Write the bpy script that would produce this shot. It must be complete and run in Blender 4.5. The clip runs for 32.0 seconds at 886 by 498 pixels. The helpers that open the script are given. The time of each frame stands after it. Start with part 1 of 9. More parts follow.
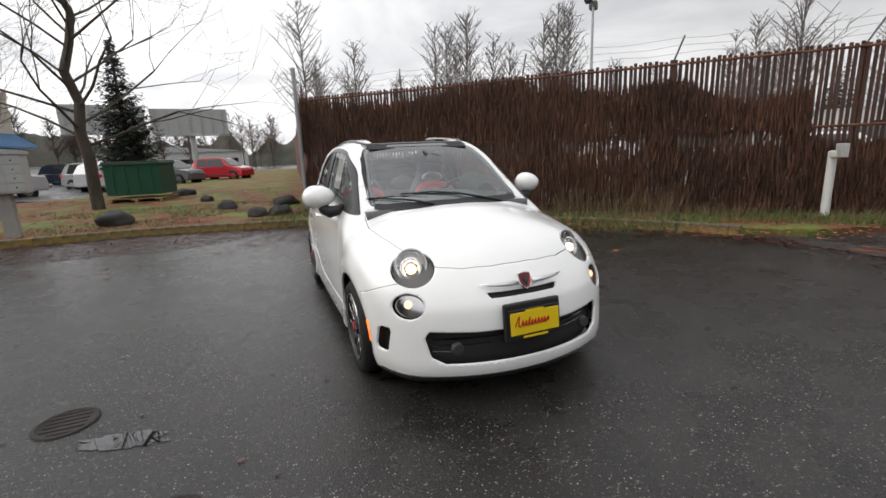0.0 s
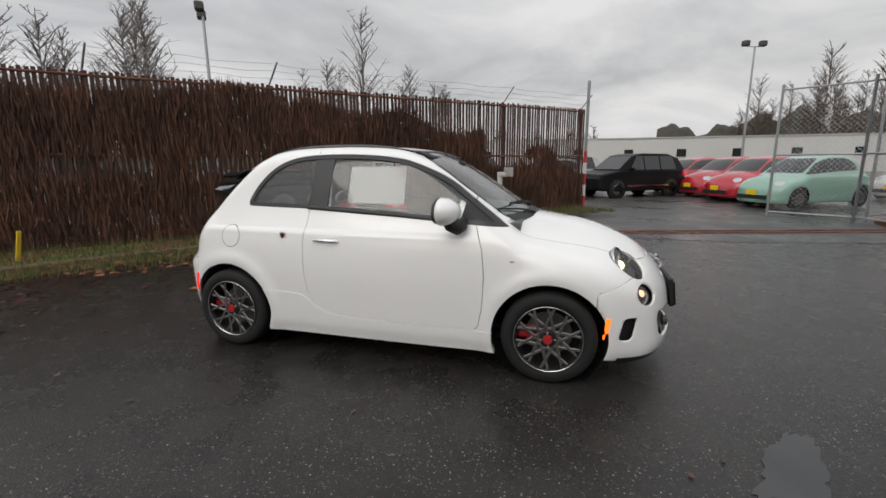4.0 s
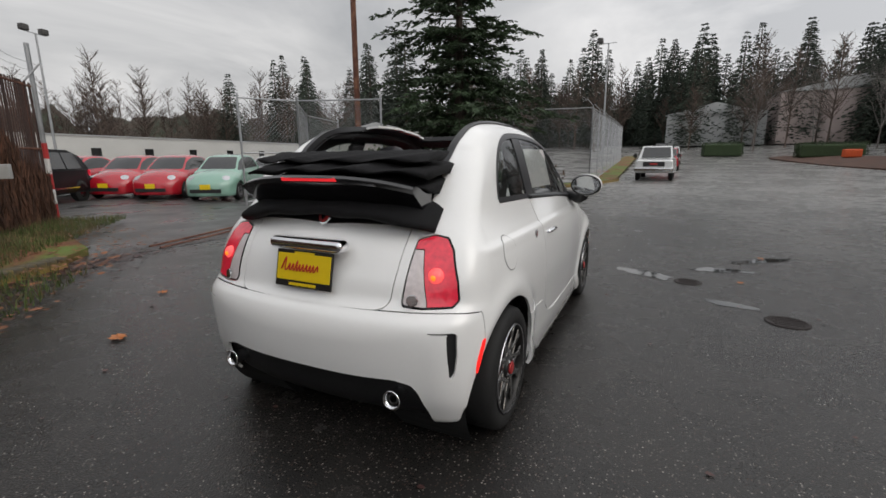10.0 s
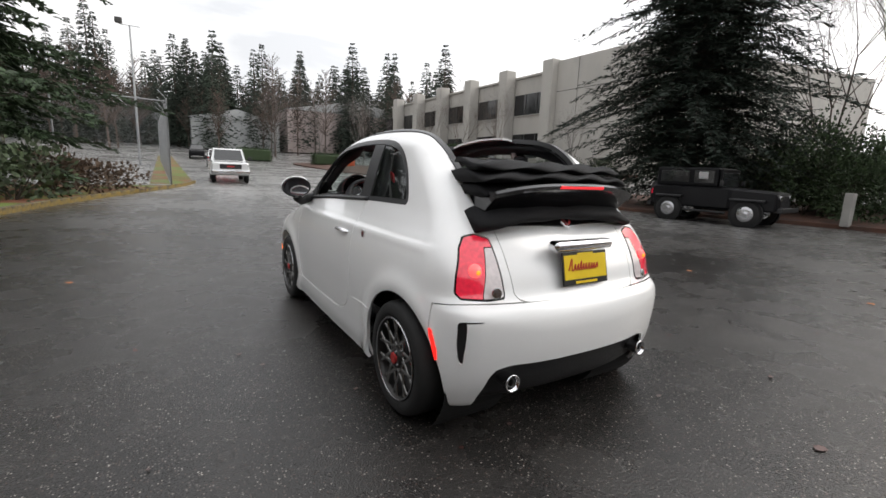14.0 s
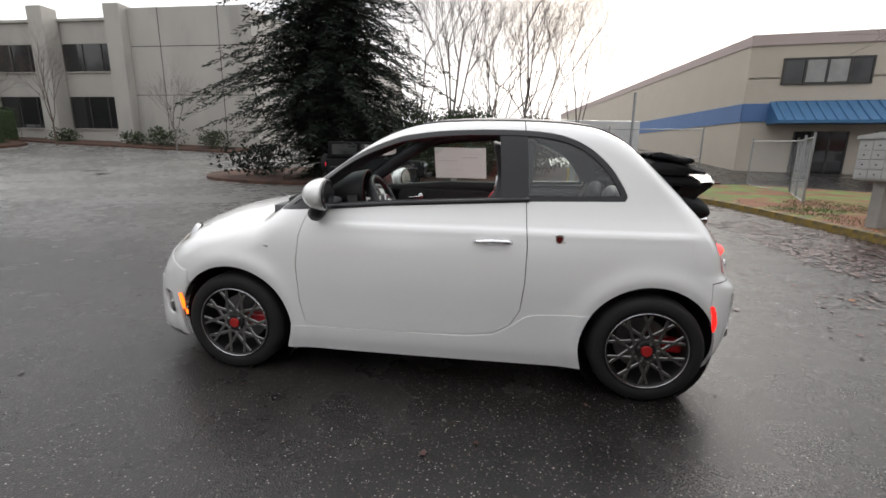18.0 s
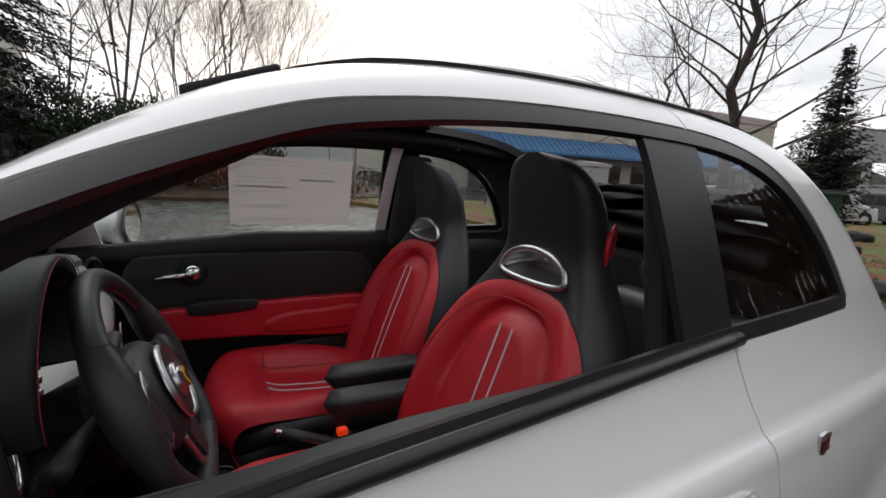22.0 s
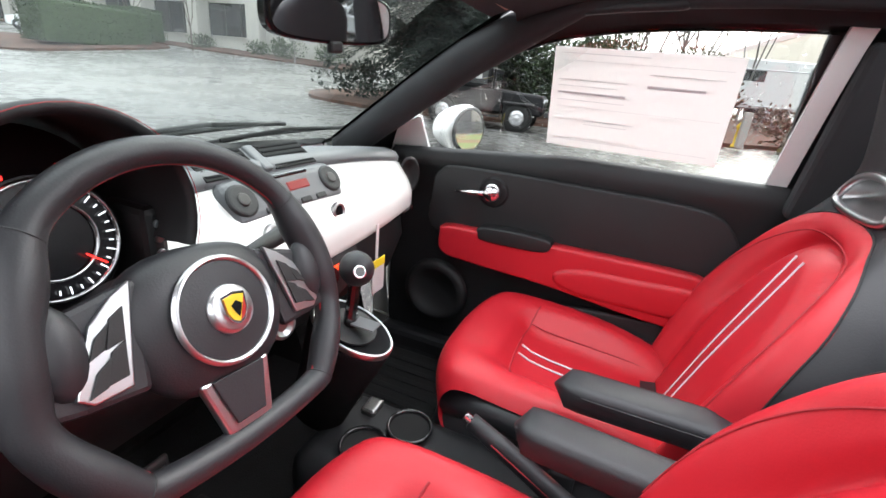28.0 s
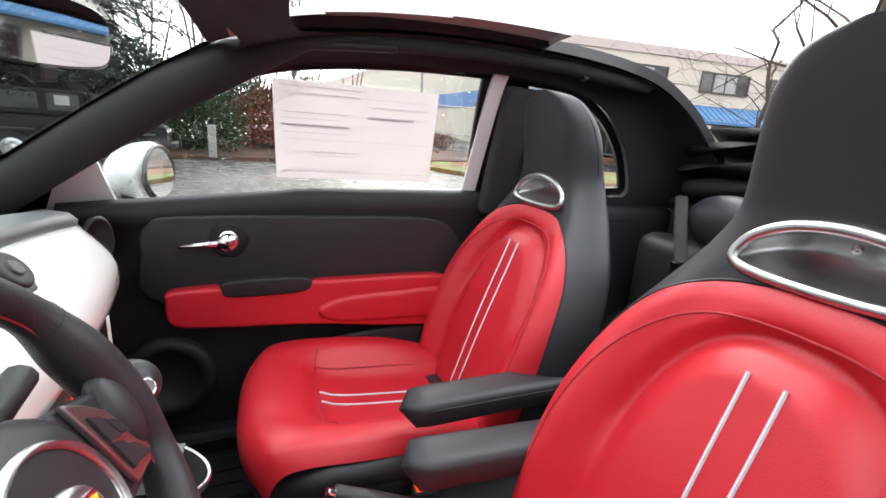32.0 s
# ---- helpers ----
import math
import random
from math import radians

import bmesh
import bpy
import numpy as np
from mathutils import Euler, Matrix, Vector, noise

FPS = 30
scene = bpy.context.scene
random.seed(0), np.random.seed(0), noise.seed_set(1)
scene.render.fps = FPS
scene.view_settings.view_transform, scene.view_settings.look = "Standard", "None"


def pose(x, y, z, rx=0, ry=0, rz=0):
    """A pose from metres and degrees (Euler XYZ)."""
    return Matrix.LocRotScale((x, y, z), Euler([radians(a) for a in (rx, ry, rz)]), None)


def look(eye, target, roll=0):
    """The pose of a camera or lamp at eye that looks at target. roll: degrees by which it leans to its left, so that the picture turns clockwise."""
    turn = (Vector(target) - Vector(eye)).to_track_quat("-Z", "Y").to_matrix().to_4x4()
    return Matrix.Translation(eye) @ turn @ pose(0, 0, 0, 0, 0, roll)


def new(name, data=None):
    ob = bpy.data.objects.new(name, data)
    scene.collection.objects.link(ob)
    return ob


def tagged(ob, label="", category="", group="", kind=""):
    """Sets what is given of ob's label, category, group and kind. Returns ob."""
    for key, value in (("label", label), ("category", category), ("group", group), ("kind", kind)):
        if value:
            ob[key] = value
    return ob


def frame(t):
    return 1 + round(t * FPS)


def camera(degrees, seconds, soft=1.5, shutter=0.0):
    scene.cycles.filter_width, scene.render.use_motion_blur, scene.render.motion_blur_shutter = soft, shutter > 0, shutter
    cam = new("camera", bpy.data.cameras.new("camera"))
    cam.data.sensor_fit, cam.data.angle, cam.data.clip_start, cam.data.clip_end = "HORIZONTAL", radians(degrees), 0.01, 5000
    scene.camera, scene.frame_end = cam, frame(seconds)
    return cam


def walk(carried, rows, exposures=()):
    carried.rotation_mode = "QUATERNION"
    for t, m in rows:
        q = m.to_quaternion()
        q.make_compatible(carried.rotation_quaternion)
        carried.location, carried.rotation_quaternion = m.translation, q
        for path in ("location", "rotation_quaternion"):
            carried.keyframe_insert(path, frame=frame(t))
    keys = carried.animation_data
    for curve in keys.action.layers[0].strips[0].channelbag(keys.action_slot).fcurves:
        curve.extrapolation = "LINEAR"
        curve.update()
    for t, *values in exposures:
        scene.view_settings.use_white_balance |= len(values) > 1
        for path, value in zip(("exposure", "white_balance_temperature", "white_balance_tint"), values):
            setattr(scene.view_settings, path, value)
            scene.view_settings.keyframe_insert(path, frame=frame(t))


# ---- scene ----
cam = camera(90.2, 32.0, soft=1.6)
PATH = [
    (0, (-1.244, -3.801, 1.337), (-0.511, -1.99, 0.911), -2.4),
    (0.5, (-1.613, -3.675, 1.358), (-0.699, -1.975, 0.833), -4.0),
    (1, (-1.962, -3.455, 1.351), (-0.803, -1.889, 0.9), -1.7),
    (1.5, (-2.302, -3.186, 1.364), (-0.999, -1.735, 0.921), -0.7),
    (2, (-2.575, -2.848, 1.366), (-1.116, -1.54, 0.965), -0.1),
    (2.5, (-2.862, -2.475, 1.366), (-1.247, -1.361, 0.977), -0.9),
    (3, (-3.08, -2.078, 1.355), (-1.385, -1.082, 0.984), -1.3),
    (3.5, (-3.265, -1.664, 1.364), (-1.454, -0.874, 1.054), -0.3),
    (4, (-3.39, -1.238, 1.348), (-1.503, -0.697, 0.964), -0.4),
    (4.5, (-3.41, -0.804, 1.34), (-1.478, -0.456, 0.958), -1.0),
    (6.5, (-3.212, 0.951, 1.316), (-1.3, 0.462, 0.989), -1.4),
    (7, (-3.058, 1.332, 1.312), (-1.199, 0.668, 0.987), -2.6),
    (7.5, (-2.886, 1.713, 1.309), (-1.113, 0.829, 1.036), -1.3),
    (8, (-2.678, 2.047, 1.289), (-1.035, 0.96, 0.94), -1.3),
    (8.5, (-2.4, 2.352, 1.289), (-0.914, 1.066, 0.921), -0.6),
    (9, (-2.075, 2.638, 1.283), (-0.802, 1.14, 0.916), -0.1),
    (9.5, (-1.721, 2.853, 1.255), (-0.649, 1.217, 0.838), -1.2),
    (10, (-1.349, 3.036, 1.257), (-0.499, 1.269, 0.861), -0.3),
    (10.5, (-0.995, 3.19, 1.267), (-0.403, 1.331, 0.829), 0.0),
    (11, (-0.587, 3.28, 1.275), (-0.242, 1.353, 0.869), 0.9),
    (11.5, (-0.206, 3.394, 1.271), (-0.14, 1.433, 0.885), 0.6),
    (12, (0.205, 3.449, 1.249), (0.036, 1.488, 0.895), 2.1),
    (12.5, (0.593, 3.429, 1.253), (0.24, 1.5, 0.864), 2.9),
    (13, (0.993, 3.382, 1.251), (0.389, 1.517, 0.856), 2.0),
    (13.5, (1.354, 3.23, 1.24), (0.557, 1.434, 0.867), 1.3),
    (14, (1.715, 3.051, 1.235), (0.673, 1.38, 0.884), 2.3),
    (14.5, (2.042, 2.841, 1.254), (0.849, 1.281, 0.876), 0.8),
    (15, (2.307, 2.559, 1.251), (0.993, 1.097, 0.882), 0.3),
    (15.5, (2.562, 2.256, 1.235), (1.089, 0.958, 0.855), -0.4),
    (17.5, (3.085, 0.775, 1.26), (1.182, 0.327, 0.839), 0.7),
    (18, (3.047, 0.376, 1.281), (1.11, 0.118, 0.856), 0.9),
    (18.5, (2.948, 0.008, 1.325), (1.002, 0.013, 0.863), -1.3),
    (19, (2.73, -0.268, 1.357), (0.791, -0.019, 0.934), -2.6),
    (19.5, (2.446, -0.459, 1.357), (0.556, 0.018, 0.91), -0.7),
    (20, (2.128, -0.563, 1.362), (0.312, 0.116, 0.873), -0.9),
    (20.5, (1.831, -0.577, 1.377), (0.085, 0.313, 0.979), 0.9),
    (21, (1.511, -0.51, 1.351), (-0.185, 0.458, 0.917), 1.5),
    (21.5, (1.247, -0.435, 1.337), (-0.423, 0.581, 0.912), 2.0),
    (22, (1.06, -0.308, 1.298), (-0.645, 0.683, 0.965), 3.4),
    (22.5, (0.953, -0.172, 1.248), (-0.784, 0.787, 0.999), 5.0),
    (23, (0.867, -0.123, 1.26), (-0.857, 0.828, 0.905), 5.7),
    (23.5, (0.791, -0.052, 1.256), (-0.97, 0.817, 0.877), 6.8),
    (24, (0.741, 0.026, 1.249), (-1.07, 0.73, 0.774), 5.8),
    (24.5, (0.703, 0.065, 1.241), (-1.172, 0.523, 0.719), 6.5),
    (25, (0.672, 0.085, 1.224), (-1.235, 0.297, 0.66), 6.1),
    (25.5, (0.647, 0.093, 1.21), (-1.255, 0.027, 0.595), 5.8),
    (26, (0.619, 0.111, 1.198), (-1.243, -0.224, 0.549), 6.1),
    (26.5, (0.608, 0.107, 1.196), (-1.201, -0.413, 0.521), 5.1),
    (28.5, (0.642, -0.009, 1.242), (-1.098, -0.679, 0.52), 5.7),
    (29, (0.64, -0.048, 1.258), (-1.126, -0.641, 0.532), 5.7),
    (29.5, (0.638, -0.09, 1.265), (-1.15, -0.578, 0.513), 5.2),
    (30, (0.634, -0.115, 1.27), (-1.208, -0.381, 0.538), 4.3),
    (30.5, (0.639, -0.137, 1.272), (-1.235, -0.145, 0.573), 3.2),
    (31, (0.633, -0.159, 1.268), (-1.246, 0.149, 0.655), 3.1),
    (31.5, (0.624, -0.205, 1.256), (-1.208, 0.385, 0.713), 3.9),
    (32, (0.606, -0.22, 1.219), (-1.181, 0.526, 0.719), 3.9),
]
EXPOSURES = [(t, e, 6500 + 220 * min(1, max(0, (23 - t) / 2)), 10) for t, e in [(0, 0.40), (2, 0.40), (4, 0.08), (7, -0.0), (9, 0.0), (11, 0.15), (13, 0.68), (16, 0.70), (19, 0.70), (20.5, 0.55), (22, 0.22), (23, 1.05), (24, 1.68), (25.5, 2.42), (29, 2.38), (32, 2.28)]]
walk(cam, [(t, look(eye, target, roll)) for t, eye, target, roll in PATH], EXPOSURES)

# ---- sky and sun: a wet overcast winter day, brightest towards the west ----
world = bpy.data.worlds.new("overcast")
scene.world = world
world.use_nodes = True


def build_sky():
    nt = world.node_tree
    nt.nodes.clear()
    N, L = nt.nodes.new, nt.links.new
    out, bg = N("ShaderNodeOutputWorld"), N("ShaderNodeBackground")
    sky = N("ShaderNodeTexSky")
    sky.sky_type, sky.sun_disc = "NISHITA", False
    sky.sun_elevation, sky.sun_rotation = radians(22), radians(-80)
    sky.air_density, sky.dust_density = 2.0, 6.0
    co, sep = N("ShaderNodeTexCoord"), N("ShaderNodeSeparateXYZ")
    L(co.outputs["Generated"], sep.inputs[0])
    # cloud deck: the direction laid onto a flat layer
    den = N("ShaderNodeMath"); den.operation = "ADD"; den.inputs[1].default_value = 0.22
    zc = N("ShaderNodeMath"); zc.operation = "MAXIMUM"; zc.inputs[1].default_value = 0.0
    L(sep.outputs["Z"], zc.inputs[0]); L(zc.outputs[0], den.inputs[0])
    dv = []
    for axis in ("X", "Y"):
        d = N("ShaderNodeMath"); d.operation = "DIVIDE"
        L(sep.outputs[axis], d.inputs[0]); L(den.outputs[0], d.inputs[1]); dv.append(d)
    comb = N("ShaderNodeCombineXYZ")
    L(dv[0].outputs[0], comb.inputs[0]); L(dv[1].outputs[0], comb.inputs[1])
    n1 = N("ShaderNodeTexNoise"); n1.inputs["Scale"].default_value = 0.9
    n1.inputs["Detail"].default_value, n1.inputs["Roughness"].default_value = 6.0, 0.55
    n1.inputs["Distortion"].default_value = 0.6
    L(comb.outputs[0], n1.inputs["Vector"])
    ramp = N("ShaderNodeValToRGB")
    ramp.color_ramp.elements[0].position, ramp.color_ramp.elements[0].color = 0.36, (0.50, 0.52, 0.56, 1)
    ramp.color_ramp.elements[1].position, ramp.color_ramp.elements[1].color = 0.66, (0.86, 0.87, 0.90, 1)
    L(n1.outputs["Fac"], ramp.inputs[0])
    # the veiled sun brightens the western half of the deck
    dot = N("ShaderNodeVectorMath"); dot.operation = "DOT_PRODUCT"
    dot.inputs[1].default_value = (-0.90, 0.20, 0.38)
    L(co.outputs["Generated"], dot.inputs[0])
    glow = N("ShaderNodeMapRange")
    glow.inputs["From Min"].default_value, glow.inputs["From Max"].default_value = -0.6, 1.0
    glow.inputs["To Min"].default_value, glow.inputs["To Max"].default_value = 0.85, 1.55
    L(dot.outputs["Value"], glow.inputs["Value"])
    mul = N("ShaderNodeVectorMath"); mul.operation = "SCALE"
    # an overcast deck is brightest overhead
    zen = N("ShaderNodeMapRange")
    zen.inputs["From Min"].default_value, zen.inputs["From Max"].default_value = 0.25, 0.95
    zen.inputs["To Min"].default_value, zen.inputs["To Max"].default_value = 1.0, 1.22
    L(sep.outputs["Z"], zen.inputs["Value"])
    both = N("ShaderNodeMath"); both.operation = "MULTIPLY"
    L(glow.outputs["Result"], both.inputs[0]); L(zen.outputs["Result"], both.inputs[1])
    L(ramp.outputs["Color"], mul.inputs[0]); L(both.outputs[0], mul.inputs["Scale"])
    skyl = N("ShaderNodeVectorMath"); skyl.operation = "SCALE"; skyl.inputs["Scale"].default_value = 0.006
    L(sky.outputs["Color"], skyl.inputs[0])
    add = N("ShaderNodeVectorMath"); add.operation = "ADD"
    L(mul.outputs[0], add.inputs[0]); L(skyl.outputs[0], add.inputs[1])
    L(add.outputs[0], bg.inputs["Color"])
    bg.inputs["Strength"].default_value = 0.95
    L(bg.outputs[0], out.inputs["Surface"])


build_sky()
sun = new("sun", bpy.data.lights.new("sun", "SUN"))
sun.data.energy, sun.data.angle, sun.data.color = 0.7, radians(40), (1.0, 0.97, 0.93)
sun.matrix_world = look((-30, 7, 24), (0, 0, 0))

# ---- materials ----
MATS = {}


def mat(name, base, rough=0.5, metal=0.0, vary=0.12, scale=6.0, bump=0.0, bump_scale=60.0, second=None, second_at=0.6,
        coat=0.0, spec=0.5, emit=None, rvary=0.0, stretch=(1, 1, 1), per_object=0.0, sheen=0.0, island=0.0):
    """A procedural surface: base colour varied at two scales, an optional second colour in patches, roughness variation and fine relief."""
    m = bpy.data.materials.new(name)
    m.use_nodes = True
    nt = m.node_tree
    N, L = nt.nodes.new, nt.links.new
    p = nt.nodes["Principled BSDF"]
    p.inputs["Roughness"].default_value, p.inputs["Metallic"].default_value = rough, metal
    p.inputs["Coat Weight"].default_value = coat
    p.inputs["Coat Roughness"].default_value = 0.04
    p.inputs["Specular IOR Level"].default_value = spec
    p.inputs["Sheen Weight"].default_value = sheen
    p.inputs["Base Color"].default_value = (*base, 1)
    co, mp = N("ShaderNodeTexCoord"), N("ShaderNodeMapping")
    mp.inputs["Scale"].default_value = stretch
    L(co.outputs["Object"], mp.inputs[0])
    big = N("ShaderNodeTexNoise"); big.inputs["Scale"].default_value = scale
    big.inputs["Detail"].default_value = 5.0
    L(mp.outputs[0], big.inputs["Vector"])
    fine = N("ShaderNodeTexNoise"); fine.inputs["Scale"].default_value = bump_scale
    fine.inputs["Detail"].default_value = 3.0
    L(mp.outputs[0], fine.inputs["Vector"])
    if vary > 0:
        mix = N("ShaderNodeMix"); mix.data_type = "FLOAT"
        mix.inputs[0].default_value = 0.35
        L(big.outputs["Fac"], mix.inputs[2]); L(fine.outputs["Fac"], mix.inputs[3])
        rng = N("ShaderNodeMapRange")
        rng.inputs["From Min"].default_value, rng.inputs["From Max"].default_value = 0.3, 0.7
        rng.inputs["To Min"].default_value, rng.inputs["To Max"].default_value = 1 - vary, 1 + vary
        L(mix.outputs[0], rng.inputs["Value"])
        value = rng.outputs["Result"]
        for amount, node, socket in ((per_object, "ShaderNodeObjectInfo", "Random"), (island, "ShaderNodeNewGeometry", "Random Per Island")):
            if amount:
                oi, r2, m2 = N(node), N("ShaderNodeMapRange"), N("ShaderNodeMath")
                r2.inputs["To Min"].default_value, r2.inputs["To Max"].default_value = 1 - amount, 1 + amount
                L(oi.outputs[socket], r2.inputs["Value"])
                m2.operation = "MULTIPLY"
                L(value, m2.inputs[0]); L(r2.outputs["Result"], m2.inputs[1])
                value = m2.outputs[0]
        col = N("ShaderNodeVectorMath"); col.operation = "SCALE"
        L(value, col.inputs["Scale"])
        if second:
            mc, st = N("ShaderNodeMix"), N("ShaderNodeMapRange")
            mc.data_type = "RGBA"
            mc.inputs[6].default_value, mc.inputs[7].default_value = (*base, 1), (*second, 1)
            st.inputs["From Min"].default_value, st.inputs["From Max"].default_value = second_at - 0.06, second_at + 0.06
            n3 = N("ShaderNodeTexNoise"); n3.inputs["Scale"].default_value = scale * 0.6; n3.inputs["Detail"].default_value = 7.0
            L(mp.outputs[0], n3.inputs["Vector"])
            L(n3.outputs["Fac"], st.inputs["Value"]); L(st.outputs["Result"], mc.inputs[0])
            L(mc.outputs[2], col.inputs[0])
        else:
            col.inputs[0].default_value = base
        L(col.outputs[0], p.inputs["Base Color"])
    if rvary > 0:
        rr = N("ShaderNodeMapRange")
        rr.inputs["From Min"].default_value, rr.inputs["From Max"].default_value = 0.35, 0.65
        rr.inputs["To Min"].default_value, rr.inputs["To Max"].default_value = max(0.02, rough - rvary), min(1, rough + rvary)
        L(big.outputs["Fac"], rr.inputs["Value"]); L(rr.outputs["Result"], p.inputs["Roughness"])
    if bump > 0:
        b = N("ShaderNodeBump"); b.inputs["Strength"].default_value = min(1.0, bump)
        b.inputs["Distance"].default_value = 0.01
        L(fine.outputs["Fac"], b.inputs["Height"]); L(b.outputs[0], p.inputs["Normal"])
    if emit:
        p.inputs["Emission Color"].default_value = (*emit[0], 1)
        p.inputs["Emission Strength"].default_value = emit[1]
    MATS[name] = m
    return m


def glass_mat(name, tint=(1, 1, 1), thru=0.9, rough=0.0, gloss=0.07):
    """A thin pane: clear or tinted see-through with a mirror gloss by Fresnel."""
    m = bpy.data.materials.new(name)
    m.use_nodes = True
    nt = m.node_tree
    N, L = nt.nodes.new, nt.links.new
    nt.nodes.remove(nt.nodes["Principled BSDF"])
    out = nt.nodes["Material Output"]
    tr, gl, mx, fr = N("ShaderNodeBsdfTransparent"), N("ShaderNodeBsdfGlossy"), N("ShaderNodeMixShader"), N("ShaderNodeLayerWeight")
    tr.inputs[0].default_value = (*[c * thru for c in tint], 1)
    gl.inputs["Roughness"].default_value = rough
    fr.inputs["Blend"].default_value = 0.5
    pw, sc = N("ShaderNodeMath"), N("ShaderNodeMath")     # Schlick gloss, the same from both sides
    pw.operation, sc.operation = "POWER", "MULTIPLY_ADD"
    pw.inputs[1].default_value = 5.0
    sc.inputs[1].default_value, sc.inputs[2].default_value = 1 - gloss, gloss
    L(fr.outputs["Facing"], pw.inputs[0]); L(pw.outputs[0], sc.inputs[0])
    L(sc.outputs[0], mx.inputs[0]); L(tr.outputs[0], mx.inputs[1]); L(gl.outputs[0], mx.inputs[2])
    L(mx.outputs[0], out.inputs["Surface"])
    MATS[name] = m
    return m


def asphalt_mat():
    """Wet aged asphalt: dark binder, pale stones, damp patches that shine and drier ones that do not."""
    m = bpy.data.materials.new("wet_asphalt")
    m.use_nodes = True
    nt = m.node_tree
    N, L = nt.nodes.new, nt.links.new
    p = nt.nodes["Principled BSDF"]
    p.inputs["Specular IOR Level"].default_value = 0.25
    p.inputs["Coat Weight"].default_value, p.inputs["Coat Roughness"].default_value = 0.26, 0.30
    co = N("ShaderNodeTexCoord")
    vor = N("ShaderNodeTexVoronoi"); vor.inputs["Scale"].default_value = 88.0
    L(co.outputs["Object"], vor.inputs["Vector"])
    sepc = N("ShaderNodeSeparateColor"); L(vor.outputs["Color"], sepc.inputs[0])
    pick = N("ShaderNodeMapRange")
    pick.inputs["From Min"].default_value, pick.inputs["From Max"].default_value = 0.50, 0.94
    L(sepc.outputs[0], pick.inputs["Value"])
    dist = N("ShaderNodeMapRange")
    dist.inputs["From Min"].default_value, dist.inputs["From Max"].default_value = 0.45, 0.15
    L(vor.outputs["Distance"], dist.inputs["Value"])
    stone = N("ShaderNodeMath"); stone.operation = "MULTIPLY"
    L(pick.outputs["Result"], stone.inputs[0]); L(dist.outputs["Result"], stone.inputs[1])
    big = N("ShaderNodeTexNoise"); big.inputs["Scale"].default_value = 0.35; big.inputs["Detail"].default_value = 6.0
    mid = N("ShaderNodeTexNoise"); mid.inputs["Scale"].default_value = 3.0; mid.inputs["Detail"].default_value = 5.0
    L(co.outputs["Object"], big.inputs["Vector"]); L(co.outputs["Object"], mid.inputs["Vector"])
    base = N("ShaderNodeValToRGB")
    base.color_ramp.elements[0].position, base.color_ramp.elements[0].color = 0.35, (0.0115, 0.0110, 0.0106, 1)
    base.color_ramp.elements[1].position, base.color_ramp.elements[1].color = 0.7, (0.031, 0.0285, 0.0265, 1)
    add = N("ShaderNodeMath"); add.operation = "ADD"
    half = N("ShaderNodeMath"); half.operation = "MULTIPLY"; half.inputs[1].default_value = 0.5
    L(big.outputs["Fac"], half.inputs[0])
    half2 = N("ShaderNodeMath"); half2.operation = "MULTIPLY"; half2.inputs[1].default_value = 0.5
    L(mid.outputs["Fac"], half2.inputs[0])
    L(half.outputs[0], add.inputs[0]); L(half2.outputs[0], add.inputs[1]); L(add.outputs[0], base.inputs[0])
    # paler asphalt towards the offices, with a ragged border
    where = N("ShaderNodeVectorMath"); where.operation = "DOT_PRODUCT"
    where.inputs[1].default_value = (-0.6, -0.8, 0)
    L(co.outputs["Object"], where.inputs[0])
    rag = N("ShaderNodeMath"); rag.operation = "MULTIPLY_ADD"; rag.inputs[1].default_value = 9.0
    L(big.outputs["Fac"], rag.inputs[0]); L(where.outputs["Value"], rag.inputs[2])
    pale_mask = N("ShaderNodeMapRange")
    pale_mask.inputs["From Min"].default_value, pale_mask.inputs["From Max"].default_value = 8.0, 20.0
    L(rag.outputs[0], pale_mask.inputs["Value"])
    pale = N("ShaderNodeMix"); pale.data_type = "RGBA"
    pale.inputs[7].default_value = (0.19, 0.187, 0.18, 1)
    L(pale_mask.outputs["Result"], pale.inputs[0]); L(base.outputs[0], pale.inputs[6])
    mixc = N("ShaderNodeMix"); mixc.data_type = "RGBA"
    tone = N("ShaderNodeValToRGB")      # aggregate: rusty, grey and a few pale stones
    tone.color_ramp.elements[0].position, tone.color_ramp.elements[0].color = 0.25, (0.075, 0.046, 0.036, 1)
    tone.color_ramp.elements[1].position, tone.color_ramp.elements[1].color = 0.97, (0.44, 0.41, 0.37, 1)
    mid_tone = tone.color_ramp.elements.new(0.7)
    mid_tone.color = (0.20, 0.18, 0.16, 1)
    L(sepc.outputs[1], tone.inputs[0]); L(tone.outputs[0], mixc.inputs[7])
    L(stone.outputs[0], mixc.inputs[0]); L(pale.outputs[2], mixc.inputs[6]); L(mixc.outputs[2], p.inputs["Base Color"])
    wet = N("ShaderNodeMapRange")
    wet.inputs["From Min"].default_value, wet.inputs["From Max"].default_value = 0.38, 0.62
    wet.inputs["To Min"].default_value, wet.inputs["To Max"].default_value = 0.12, 0.40
    L(add.outputs[0], wet.inputs["Value"]); L(wet.outputs["Result"], p.inputs["Roughness"])
    v2 = N("ShaderNodeTexVoronoi"); v2.inputs["Scale"].default_value = 120.0
    L(co.outputs["Object"], v2.inputs["Vector"])
    b = N("ShaderNodeBump"); b.inputs["Strength"].default_value = 0.5; b.inputs["Distance"].default_value = 0.005
    L(v2.outputs["Distance"], b.inputs["Height"]); L(b.outputs[0], p.inputs["Normal"])
    MATS["asphalt"] = m


